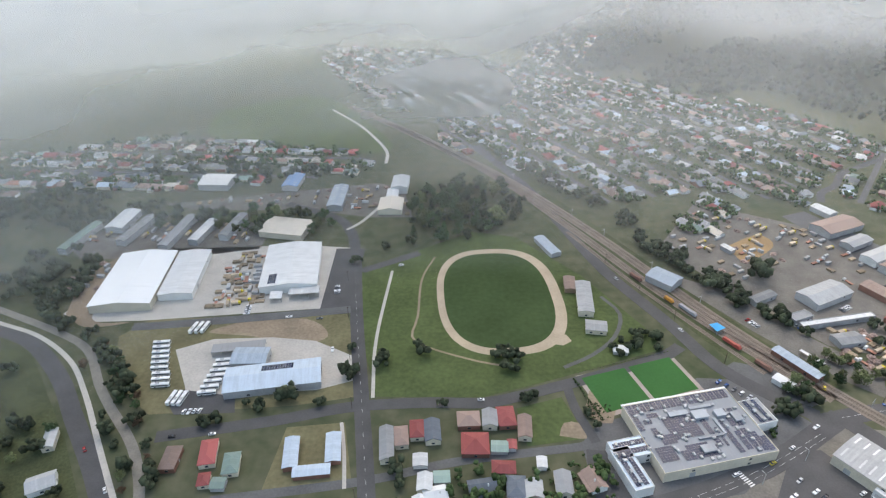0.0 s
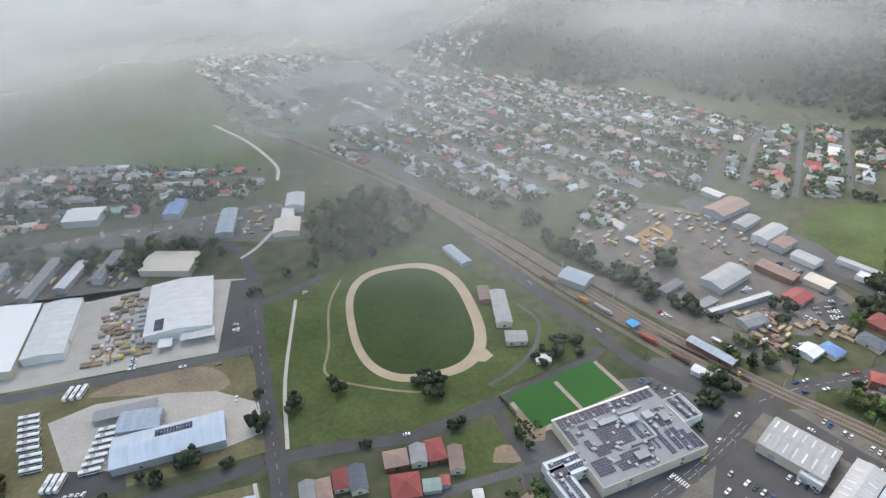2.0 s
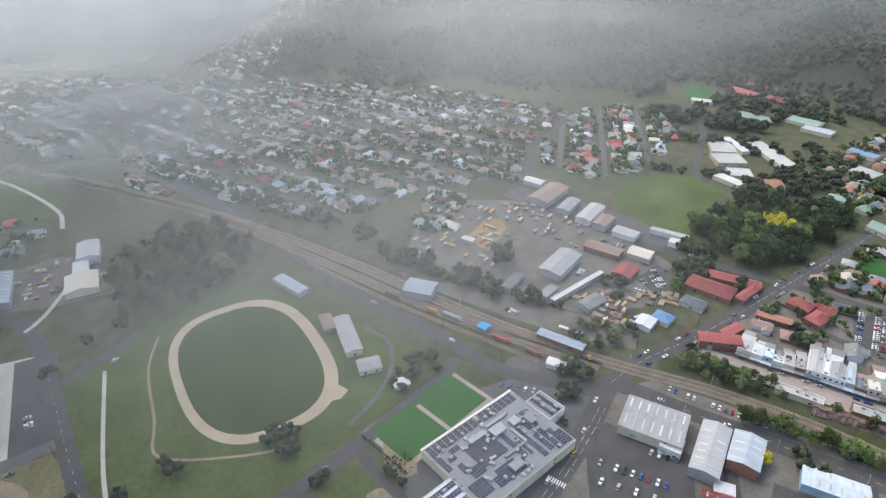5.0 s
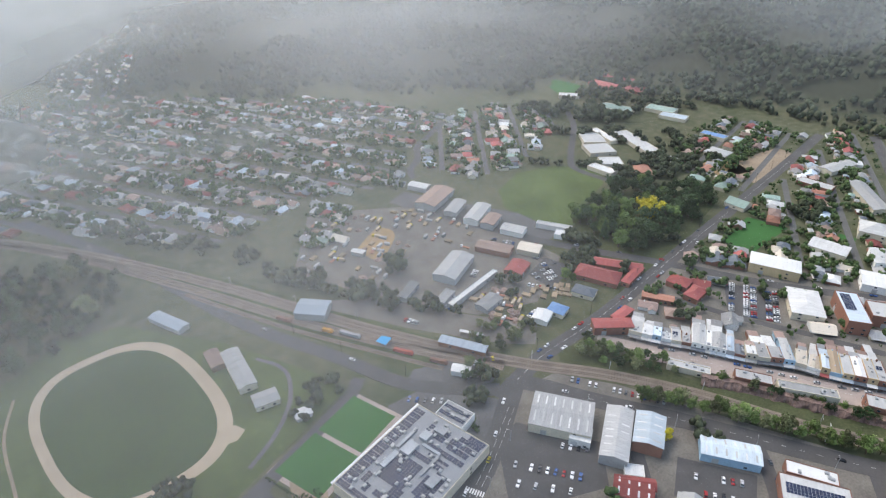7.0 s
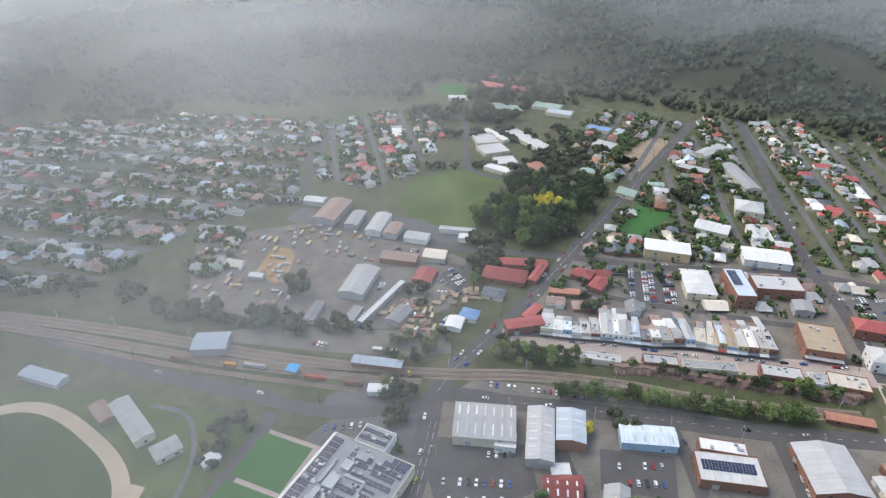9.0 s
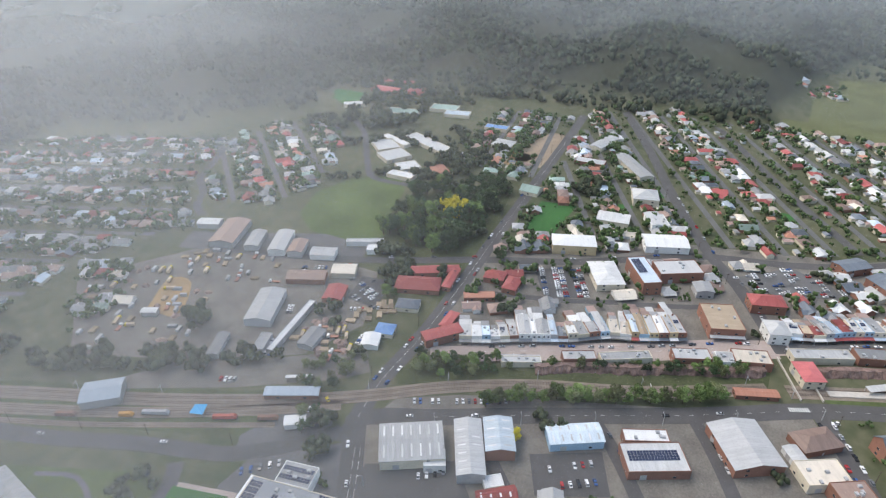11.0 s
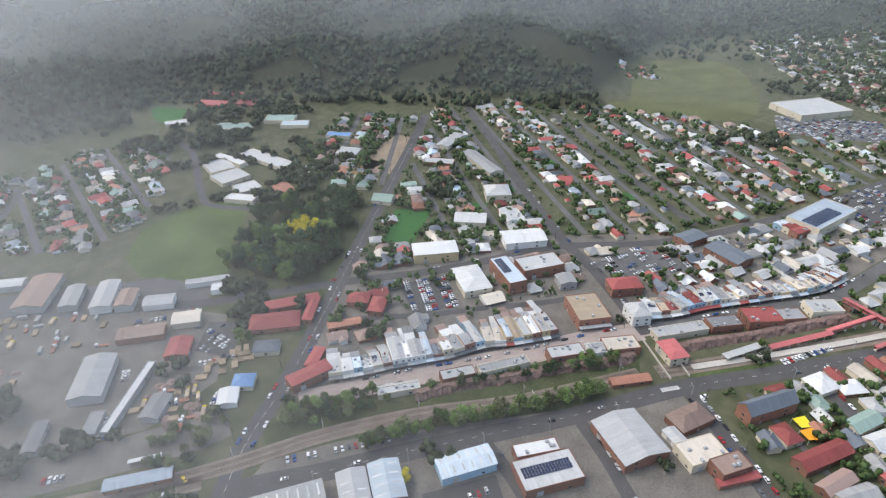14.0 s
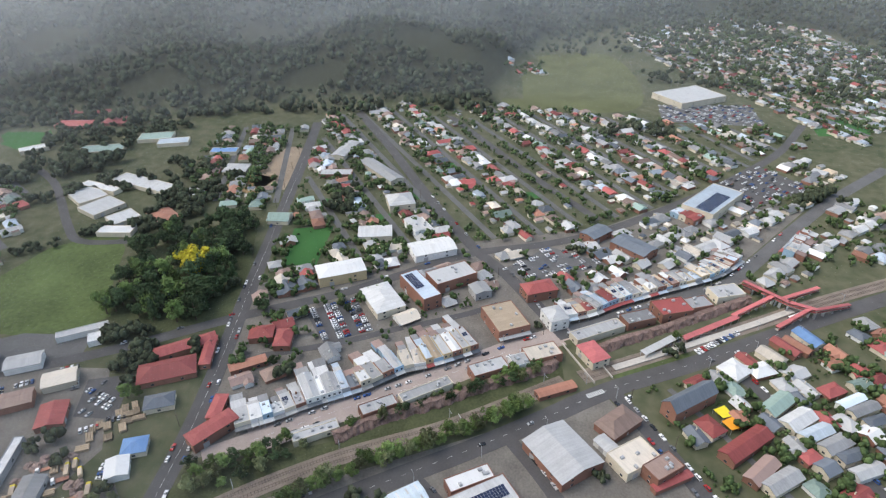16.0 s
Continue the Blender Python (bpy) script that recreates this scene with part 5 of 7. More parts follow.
# ---- trees ----
def trunk_mesh(h, r):
    bm = bmesh.new()
    rng = random.Random(int(h * 10))

    def limb(a, b, r0, r1, n=6):
        d = (b - a).normalized()
        u = d.orthogonal().normalized()
        v = d.cross(u)
        rings = [[bm.verts.new(c + (u * math.cos(t * 2 * math.pi / n) + v * math.sin(t * 2 * math.pi / n)) * q) for t in range(n)] for c, q in ((a, r0), (a.lerp(b, 0.5) + u * r0 * 0.4, (r0 + r1) / 2), (b, r1))]
        for p, q in zip(rings, rings[1:]):
            for t in range(n):
                bm.faces.new((p[t], p[(t + 1) % n], q[(t + 1) % n], q[t]))
    limb(Vector((0, 0, -0.2)), Vector((0.1, 0, h * 0.75)), r, r * 0.35)
    for k in range(5):
        a = k * 1.3 + rng.random()
        z = h * (0.3 + 0.08 * k)
        limb(Vector((0, 0, z)), Vector((math.cos(a) * h * 0.24, math.sin(a) * h * 0.24, z + h * 0.2)), r * 0.4, r * 0.12, 5)
    return mesh_of(bm, "trunk", BARK)


def crown_mesh(form, leaf, seed, h=10.0):
    """Lobes of many small leaf clumps, with gaps and an uneven outline."""
    rng = random.Random(seed)
    lobes = []
    if form == "conifer":
        for k in range(15):
            z = h * (0.16 + 0.055 * k)
            r = h * 0.17 * (1 - k / 16) * rng.uniform(0.8, 1.2)
            for s in range(3):
                a = rng.random() * 6.28
                lobes.append((math.cos(a) * r * 0.8, math.sin(a) * r * 0.8, z, r * 0.75 + 0.25, 26))
    else:
        for k in range(17):
            a, q = rng.random() * 6.28, rng.random() ** 0.6
            z = h * rng.uniform(0.34, 0.86)
            wide = 0.36 * math.sin(math.pi * min(0.95, max(0.12, (z / h - 0.18) / 0.85)))
            lobes.append((math.cos(a) * q * h * wide, math.sin(a) * q * h * wide, z, h * rng.uniform(0.11, 0.19), 62))
    v, f = [], []
    for x, y, z, r, n in lobes:
        for _ in range(n):
            d = Vector((rng.gauss(0, 1), rng.gauss(0, 1), rng.gauss(0, 1))).normalized()
            c = Vector((x, y, z)) + d * r * rng.uniform(0.65, 1.08)
            nn = (d + Vector((rng.uniform(-0.6, 0.6), rng.uniform(-0.6, 0.6), rng.uniform(-0.3, 0.7)))).normalized()
            u = nn.orthogonal().normalized()
            w = nn.cross(u)
            s = rng.uniform(0.22, 0.5) * h / 10
            i = len(v)
            v += [c + u * s, c + w * s * rng.uniform(0.6, 1.1) + nn * 0.1, c - u * s, c - w * s * rng.uniform(0.6, 1.1) - nn * 0.1]
            f.append((i, i + 1, i + 2, i + 3))
    me = bpy.data.meshes.new("crown")
    me.from_pydata(v, [], f)
    me.materials.append(LEAF[leaf])
    return me


TREES = {}
FARTREES, TALLY = [], [0]
TREEWORD = dict(dark="dark green", green="fresh green", olive="dull olive", yellow="golden yellow", russet="russet brown")


def tree(x, y, h, form="round", leaf="green", group="", where="on grass", wide=1.0):
    TALLY[0] += 1
    if TALLY[0] > 318:
        FARTREES.append((x, y, height_at(x, y), h))
        return None
    key = (form, leaf, RNG.randrange(3))
    if key not in TREES:
        t = new("tree")
        part("trunk", trunk_mesh(10.0, 0.28), None, t)
        part("crown", crown_mesh(form, leaf, hash((len(TREES), 5)) % 9999), None, t, TREEWORD[leaf] + " leaves")
        TREES[key] = t
        ob = t
    else:
        ob = copy_thing(TREES[key], Matrix())
    s = h / 10
    ob.matrix_basis = pose(x, y, height_at(x, y) - 0.05, 0, 0, RNG.uniform(0, 360)) @ Matrix.Diagonal((s * wide * RNG.uniform(0.85, 1.2), s * wide * RNG.uniform(0.85, 1.2), s, 1))
    tagged(ob, f"{TREEWORD[leaf]} {'conifer' if form == 'conifer' else 'leafy tree'} standing {where}", "tree", group)
    return ob


def grove(poly, n, h0, h1, kinds, group, where, gap=3.0):
    xs, ys = [p[0] for p in poly], [p[1] for p in poly]
    done, tries = [], 0
    while len(done) < n and tries < n * 40:
        tries += 1
        x, y = RNG.uniform(min(xs), max(xs)), RNG.uniform(min(ys), max(ys))
        if not inside(x, y, poly) or any((x - a) ** 2 + (y - b) ** 2 < gap * gap for a, b in done) or not free(x, y, 1.5):
            continue
        done.append((x, y))
        form, leaf = RNG.choice(kinds)
        tree(x, y, RNG.uniform(h0, h1), form, leaf, group, where)


for lot in ([(491, 240), (511, 205), (473, 187), (455, 216)], [(559, 94), (600, 53), (575, 4), (544, 68)], [(690, -150), (740, -130), (800, -190), (740, -230)], [(940, -120), (1010, -130), (1020, -260), (930, -250)], [(409, 358), (416, 332), (378, 323), (378, 349)]):
    for x in range(int(min(p[0] for p in lot)), int(max(p[0] for p in lot)), 5):
        for y in range(int(min(p[1] for p in lot)), int(max(p[1] for p in lot)), 5):
            if inside(x, y, lot):
                claim(x, y, 2.5)
DK, GR, OL, RU, YE, CO = ("round", "dark"), ("round", "green"), ("round", "olive"), ("round", "russet"), ("round", "yellow"), ("conifer", "dark")
for x in range(558, 616, 9):
    for y in range(253, 280, 9):
        claim(x, y, 5)
for x in range(700, 806, 10):
    claim(x, 322 + (x - 700) * 0.1, 6)
    claim(x, 340 + (x - 700) * 0.1, 6)
for x, y, r in ((640, 205, 9), (668, 268, 9), (735, 268, 10), (760, 230, 9), (690, 175, 9), (700, 60, 10), (770, 150, 9), (650, 130, 10), (820, 60, 9)):
    claim(x, y, r)
tree(313, 177, 9, "round", "yellow", "street trees", "beside a workshop")
for k, p in enumerate(smooth_line([(330, 206), (344, 186), (357, 163), (371, 137), (388, 108), (406, 80)], 4.6)):
    tree(p.x + RNG.uniform(-2.5, 2.5), p.y + RNG.uniform(-2.5, 2.5), RNG.uniform(10, 14.5), *((GR, GR, OL)[k % 3]), "street trees", "between railway and road")
for q, h in (((348, 263), 10), ((343, 258), 9), ((431, 244), 10), ((492, 275), 11), ((489, 270), 10), ((395, 324), 13), ((397, 318), 10), ((478, -26), 9), ((500, 215), 7), ((494, 208), 7), ((514, 196), 8), ((520, 190), 8)):
    tree(*q, h, *RNG.choice((GR, GR, DK)), "town trees", "between the shops")
PARK = [(470, 384), (520, 398), (556, 412), (606, 385), (634, 322), (560, 304), (495, 300), (462, 318)]
for q, h in (((537, 346), 23), ((530, 341), 20), ((541, 338), 21)):
    tree(*q, h, "round", "yellow", "park trees", "in the dark town park", 1.15)
    claim(*q, 8)
grove(PARK, 82, 14, 23, [DK, DK, CO, DK, GR], "park trees", "in the dark town park", 5.5)
grove([(-8, 588), (106, 608), (117, 560), (89, 490), (40, 482), (1, 470)], 44, 13, 21, [DK, DK, CO, OL], "pine wood", "in the wood beyond the oval", 6)
grove([(123, 575), (138, 573), (180, 462), (163, 456)], 20, 8, 13, [DK, OL, DK], "railway trees", "beside the railway", 4)
grove([(326, 282), (350, 262), (378, 226), (386, 196), (360, 205), (336, 244)], 26, 6, 11, [GR, DK, OL], "cutting trees", "on the railway bank", 4)
grove([(378, 190), (388, 176), (444, 72), (436, 68)], 30, 6, 10, [DK, GR, OL], "cutting trees", "on top of the rock cutting", 4)
grove([(254, 290), (286, 316), (298, 292), (272, 278)], 9, 7, 11, [OL, DK], "station trees", "beside the old station", 5)
grove([(298, 296), (330, 290), (326, 312), (288, 330), (276, 328)], 14, 6, 10, [OL, DK, OL], "station trees", "beside the yards", 4)
grove([(-320, 330), (-262, 322), (-190, 240), (-160, 190), (-240, 190), (-320, 280)], 26, 5, 10, [DK, OL, OL], "roadside scrub", "on the scrubby slope", 6)
grove([(-215, 342), (-170, 296), (-125, 215), (-112, 180), (-135, 190), (-175, 262), (-222, 318)], 26, 4, 9, [OL, DK, RU], "creek scrub", "along the creek", 4)
grove([(-262, 525), (-120, 545), (-60, 512), (-90, 492), (-240, 500)], 30, 9, 15, [DK, OL, DK], "belt trees", "behind the long sheds", 6)
grove([(-420, 520), (-320, 455), (-290, 540), (-400, 600)], 22, 8, 14, [DK, OL], "belt trees", "beside the fields", 7)
grove([(146, 336), (172, 350), (196, 345), (186, 322), (160, 316)], 11, 5, 9, [DK, GR], "club trees", "behind the clubhouse", 4)
grove([(70, 324), (92, 328), (96, 312), (76, 306)], 7, 7, 10, [DK, RU, DK], "park trees", "beside the oval", 4)
for x, y, h, k in ((21, 324, 10, DK), (18, 332, 8, RU), (-6, 320, 10, DK), (-9, 312, 9, RU), (-64, 282, 11, DK), (-70, 280, 8, OL), (-29, 305, 11, GR), (-26, 300, 8, DK), (-30, 330, 7, OL), (-80, 272, 8, OL), (-104, 262, 8, DK), (-112, 258, 7, OL), (-90, 276, 6, DK), (10, 224, 9, DK), (12, 216, 7, OL), (-43, 276, 7, YE), (36, 276, 6, YE), (126, 268, 6, GR), (130, 258, 5, OL), (88, 280, 7, DK), (94, 284, 6, DK), (-42, 445, 9, DK), (-20, 470, 8, DK), (330, 165, 9, YE), (333, 158, 8, YE), (336, 171, 7, YE), (358, 42, 6, YE), (484, 70, 6, YE), (296, 110, 7, YE), (466, -26, 8, GR), (462, -18, 7, GR), (420, 236, 9, DK), (426, 230, 8, GR), (440, 300, 10, GR), (500, 214, 6, GR), (494, 208, 6, YE), (360, 348, 9, DK), (352, 355, 8, GR), (345, 335, 9, DK), (330, 300, 7, DK), (296, 420, 14, DK), (302, 428, 13, DK), (298, 434, 12, DK)):
    tree(x, y, h, *k, "lone trees", "beside the street")
grove([(540, 506), (552, 512), (604, 452), (596, 446)], 16, 5, 8, [GR, OL], "hedge trees", "along the playing field", 3.5)
grove([(636, 258), (690, 270), (705, 245), (650, 232)], 16, 7, 11, [GR, DK, OL], "town trees", "between town houses", 5)
grove([(560, 70), (596, 66), (600, 20), (590, 0)], 10, 4, 7, [GR, GR, YE], "town trees", "along the car park", 4)
grove([(660, 640), (700, 650), (760, 540), (735, 500)], 30, 10, 16, [DK, CO, OL], "school trees", "below the school", 6)
grove([(860, -40), (900, -30), (920, -110), (890, -130)], 16, 8, 13, [DK, OL], "paddock trees", "at the paddock edge", 6)
grove([(940, -150), (965, -140), (975, -190), (950, -200)], 6, 12, 18, [CO], "paddock trees", "beside the supermarket", 6)
grove([(690, -190), (716, -200), (736, -250), (705, -245)], 12, 8, 12, [DK, CO], "town trees", "behind the shops", 5)


for poly, n in (([(-8, 588), (106, 608), (117, 560), (89, 490), (40, 482), (1, 470)], 40), ([(473, 389), (555, 400), (605, 375), (632, 322), (525, 300), (466, 296), (458, 340)], 40), ([(-225, 352), (-172, 300), (-125, 220), (-108, 176), (-140, 186), (-180, 262), (-226, 312)], 26), ([(-330, 330), (-264, 318), (-192, 238), (-160, 186), (-260, 180), (-340, 270)], 60),
                ([(-300, 470), (-262, 460), (-262, 372), (-240, 352), (-290, 366)], 30), ([(700, 570), (800, 530), (860, 480), (900, 560), (880, 660), (790, 650), (720, 620)], 120), ([(600, 400), (700, 470), (760, 470), (740, 380), (650, 350)], 50), ([(640, 560), (700, 520), (720, 480), (680, 470)], 30), ([(560, 400), (600, 440), (640, 420), (600, 380)], 20), ([(240, 270), (262, 290), (272, 280), (258, 268)], 6), ([(-420, 600), (-250, 560), (-260, 520), (-330, 500), (-430, 540)], 60), ([(-330, 460), (-300, 440), (-280, 380), (-330, 390)], 25), ([(-300, 690), (-180, 650), (-60, 640), (-60, 620), (-230, 600), (-330, 640)], 40),
                ([(110, 650), (205, 505), (222, 510), (135, 662)], 30), ([(205, 480), (262, 375), (272, 382), (215, 492)], 26), ([(215, 480), (262, 395), (285, 350), (300, 342), (290, 370), (240, 470)], 24), ([(395, 335), (420, 348), (442, 330), (420, 312)], 14),
                ([(-420, 430), (-330, 400), (-340, 330), (-440, 340)], 40), ([(430, 380), (455, 372), (458, 330), (440, 330)], 14), ([(600, 420), (680, 440), (690, 400), (640, 380)], 30), ([(880, 560), (960, 640), (900, 790), (840, 760), (850, 640)], 40)):
    grove(poly, n, 5, 11, [DK], "far trees", "far off", 4)


# ---- far growth: many small clumps joined ----
def leaf_stuff_material(name, col, vary=0.6):
    m = bpy.data.materials.new(name)
    m.use_nodes = True
    nt = m.node_tree
    p = nt.nodes["Principled BSDF"]
    g = nt.nodes.new("ShaderNodeNewGeometry")
    n = nt.nodes.new("ShaderNodeTexNoise")
    n.inputs["Scale"].default_value, n.inputs["Detail"].default_value = 0.5, 5
    nt.links.new(g.outputs["Position"], n.inputs["Vector"])
    ad = nt.nodes.new("ShaderNodeMath")
    ad.operation = "MULTIPLY_ADD"
    nt.links.new(g.outputs["Random Per Island"], ad.inputs[0])
    ad.inputs[1].default_value = 0.5
    nt.links.new(n.outputs["Fac"], ad.inputs[2])
    r = nt.nodes.new("ShaderNodeValToRGB")
    r.color_ramp.elements[0].position, r.color_ramp.elements[1].position = 0.4, 1.1
    r.color_ramp.elements[0].color = (*[c * (1 - vary) for c in col], 1)
    r.color_ramp.elements[1].color = (*[c * (1 + vary) for c in col], 1)
    nt.links.new(ad.outputs[0], r.inputs[0])
    nt.links.new(r.outputs[0], p.inputs["Base Color"])
    p.inputs["Roughness"].default_value = 0.95
    p.inputs["Specular IOR Level"].default_value = 0.1
    return m


def ico():
    bm = bmesh.new()
    bmesh.ops.create_icosphere(bm, subdivisions=1, radius=1)
    v = np.array([q.co[:] for q in bm.verts])
    f = np.array([[q.index for q in g.verts] for g in bm.faces])
    bm.free()
    return v, f


ICO_V, ICO_F = ico()


def clumps(name, spots, mat, label, category, per=2, seed=1, fine=1.0):
    """spots: x, y, z, height. Each becomes a few lumpy crowns."""
    rs = np.random.RandomState(seed)
    S = np.repeat(np.array(spots, float), per, axis=0)
    n = len(S)
    h = S[:, 3]
    off = rs.normal(0, 0.22, (n, 3)) * h[:, None]
    cen = S[:, :3] + off * [1, 1, 0.5] + np.c_[np.zeros(n), np.zeros(n), h * 0.6]
    rad = (h * fine * rs.uniform(0.22, 0.42, n))[:, None, None] * rs.uniform(0.6, 1.35, (n, len(ICO_V), 1))
    V = (cen[:, None, :] + ICO_V[None] * rad * [1, 1, 1.15]).reshape(-1, 3)
    F = (ICO_F[None] + (np.arange(n) * len(ICO_V))[:, None, None]).reshape(-1, 3)
    me = bpy.data.meshes.new(name)
    me.vertices.add(len(V))
    me.vertices.foreach_set("co", V.ravel())
    me.loops.add(len(F) * 3)
    me.loops.foreach_set("vertex_index", F.ravel())
    me.polygons.add(len(F))
    me.polygons.foreach_set("loop_start", np.arange(len(F)) * 3)
    me.update(calc_edges=True)
    me.materials.append(mat)
    tagged(new(name, me), label, category, kind="stuff")


FOREST = leaf_stuff_material("forest_leaves", (0.046, 0.056, 0.034))
SHRUBS = leaf_stuff_material("garden_leaves", (0.058, 0.088, 0.036))
PADDOCK = [(965, 100), (1010, 118), (1150, 125), (1300, 30), (1300, -160), (990, -110)]
spots = []
rs = random.Random(5)
while len(spots) < 30000:
    a, r = rs.uniform(-45, 128), math.sqrt(rs.uniform(860 ** 2, 2050 ** 2))
    x, y = 90 + r * math.sin(radians(a)), 60 + r * math.cos(radians(a))
    over = r - foot_at(x, y)
    edge = noise.noise((x / 120, y / 120, 0)) * 70
    thin_edge = a > 90 and over > -420 and rs.random() < 0.22
    if (over < edge and not thin_edge) or inside(x, y, PADDOCK):
        continue
    if over < 350 and noise.noise((x / 150, y / 150, 9)) > 0.38:
        continue
    spots.append((x, y, height_at(x, y), rs.uniform(7, 15)))
clumps("far_trees", FARTREES, FOREST, "dark trees in far parks and belts", "trees", per=9, seed=8, fine=0.8)
clumps("hill_forest", spots, FOREST, "dense dark eucalyptus forest on the hillside", "forest")

# ---- houses in rows along the suburban streets ----
HOUSES = {}
ROOFMIX = ["pale", "pale", "white", "grey", "grey", "brown", "brown", "red", "maroon", "green", "slate", "slate", "bluegrey", "orange", "beige", "grey", "rust"]


def house_shape(form, w, d, roofc, wallc):
    """Walls and roof of a cottage: plain gable, hip, or a gable with a cross wing."""
    wb, rb = bmesh.new(), bmesh.new()
    h = 3.0

    def block(cx, cy, bw, bd, turn, hip):
        m = Matrix.Translation((cx, cy, 0)) @ Matrix.Rotation(radians(turn), 4, "Z")
        rise = bd / 2 * 0.5
        k0, k1 = len(wb.verts), len(rb.verts)
        if hip:
            box(wb, -bw / 2, bw / 2, -bd / 2, bd / 2, 0, h)
        else:
            v = [wb.verts.new((x, y, z)) for x in (-bw / 2, bw / 2) for y, z in ((-bd / 2, 0), (bd / 2, 0), (bd / 2, h), (0, h + rise), (-bd / 2, h))]
            wb.faces.new(v[4::-1])
            wb.faces.new(v[5:])
            for i in range(5):
                wb.faces.new((v[i], v[(i + 1) % 5], v[5 + (i + 1) % 5], v[5 + i]))
        X, Y = bw / 2 + 0.5, bd / 2 + 0.5
        k = max(0.4, X - Y) if hip else X
        e, t = h - 0.05, h + rise + 0.2
        for s in (1, -1):
            slab(rb, [(-X, s * Y, e), (X, s * Y, e), (k, 0, t), (-k, 0, t)], 0.18)
            if hip:
                slab(rb, [(s * X, -Y, e), (s * X, Y, e), (s * k, 0, t)], 0.18)
        wb.verts.ensure_lookup_table()
        rb.verts.ensure_lookup_table()
        bmesh.ops.transform(wb, matrix=m, verts=wb.verts[k0:])
        bmesh.ops.transform(rb, matrix=m, verts=rb.verts[k1:])
    block(0, 0, w, d, 0, form == 1)
    if form == 2:
        block(w * 0.24, -d * 0.42, d * 0.95, w * 0.4, 90, False)
    if form != 1:
        box(wb, -w * 0.2 - 0.3, -w * 0.2 + 0.3, d * 0.15, d * 0.15 + 0.6, h, h + d * 0.25 + 1.2)
    slab(rb, [(-w / 2, d / 2 + 0.4, h - 0.15), (w / 2, d / 2 + 0.4, h - 0.15), (w / 2, d / 2 + 2.4, h - 0.6), (-w / 2, d / 2 + 2.4, h - 0.6)], 0.12)
    for bm in (wb, rb):
        bmesh.ops.recalc_face_normals(bm, faces=bm.faces[:])
    return mesh_of(wb, "wall", WALL[wallc]), mesh_of(rb, "roof", ROOF[roofc])


def cottage(x, y, rot, roofc, group, near):
    form = RNG.randrange(3)
    key = (form, roofc, near)
    if key not in HOUSES:
        wallc = RNG.choice(["cream", "white", "brick", "cream"])
        t = new("house")
        w, d = RNG.uniform(11, 15), RNG.uniform(7.5, 9.5)
        a, b = house_shape(form, w, d, roofc, wallc)
        part("wall", a, None, t)
        part("roof", b, None, t, f"{ROOFWORD.get(roofc, roofc)} roof")
        for sx, sy in ((-3, 1), (3, 1), (-3, -1), (0, -1)):
            if not near or (form == 2 and sy < 0):
                continue
            o = part("window", window_mesh(1.8, 1.4), None, t)
            o.matrix_basis = pose(sx, sy * d / 2, 0.9)
        o = part("door", door_mesh(1.2, 2.1), None, t)
        o.matrix_basis = pose(0, d / 2, 0.02)
        tagged(t, f"{WALLWORD[wallc]} cottage with {('pitched', 'hipped', 'cross-gabled')[form]} {ROOFWORD.get(roofc, roofc)} roof", "house", group)
        HOUSES[key] = t
        ob = t
    else:
        ob = copy_thing(HOUSES[key], Matrix())
    ob.matrix_basis = pose(x, y, height_at(x, y), 0, 0, rot) @ Matrix.Diagonal((RNG.uniform(0.85, 1.15), RNG.uniform(0.85, 1.15), RNG.uniform(0.9, 1.15), 1))
    ob["group"] = group


PLOTS, SHRUBSPOTS = [], []
DULL = ["grey", "grey", "slate", "rust", "pale", "brown", "pale", "maroon", "bluegrey", "grey"]


def suburb(poly, theta, block=72, gap=15.5, roads=True, mix=None, group="cottages", shrubs=0.62):
    """Streets along theta every block metres, a row of cottages on each side, gardens behind."""
    a = radians(theta)
    u, v = Vector((math.cos(a), math.sin(a))), Vector((-math.sin(a), math.cos(a)))
    P = [Vector(p) for p in poly]
    s0, s1 = min(p.dot(u) for p in P), max(p.dot(u) for p in P)
    q0, q1 = min(p.dot(v) for p in P), max(p.dot(v) for p in P)
    k = q0 + block * 0.3
    while k < q1:
        run = []
        s = s0
        while s <= s1 + 12:
            c = u * s + v * k
            if s <= s1 and inside(c.x, c.y, poly):
                run.append(c)
            else:
                if roads and len(run) > 4:
                    strip("street", [(p.x, p.y) for p in (run[0], run[len(run) // 2], run[-1])], 6.0, 0.08, OLD_ASPHALT, "narrow asphalt suburban street", "street", follow=True, step=20)
                run = []
            s += 12
        k += block
    k = q0 + block * 0.3
    while k < q1:
        for side in (-1, 1):
            for depth, chance in ((16, 0.93), (29, 0.5)):
                s = s0 + RNG.uniform(0, gap)
                while s < s1:
                    c = u * (s + RNG.uniform(-3, 3)) + v * (k + side * (depth + RNG.uniform(-3.5, 3.5)))
                    if inside(c.x, c.y, poly) and RNG.random() < chance and free(c.x, c.y, 5.0 if depth == 16 else 4.2):
                        PLOTS.append((c.x, c.y, theta + (180 if side > 0 else 0) + RNG.choice((0, 0, 0, 90)) + RNG.uniform(-7, 7), RNG.choice(mix or ROOFMIX), group, depth == 29))
                        claim(c.x, c.y, 5)
                    for _ in range(7):
                        if RNG.random() > shrubs:
                            continue
                        g = c + u * RNG.uniform(-8, 8) + v * RNG.uniform(-11, 11)
                        if inside(g.x, g.y, poly) and free(g.x, g.y, 0.5):
                            SHRUBSPOTS.append((g.x, g.y, height_at(g.x, g.y), RNG.uniform(1.6, 3.5) if RNG.random() < 0.5 else RNG.uniform(4, 9)))
                    s += gap
        k += block


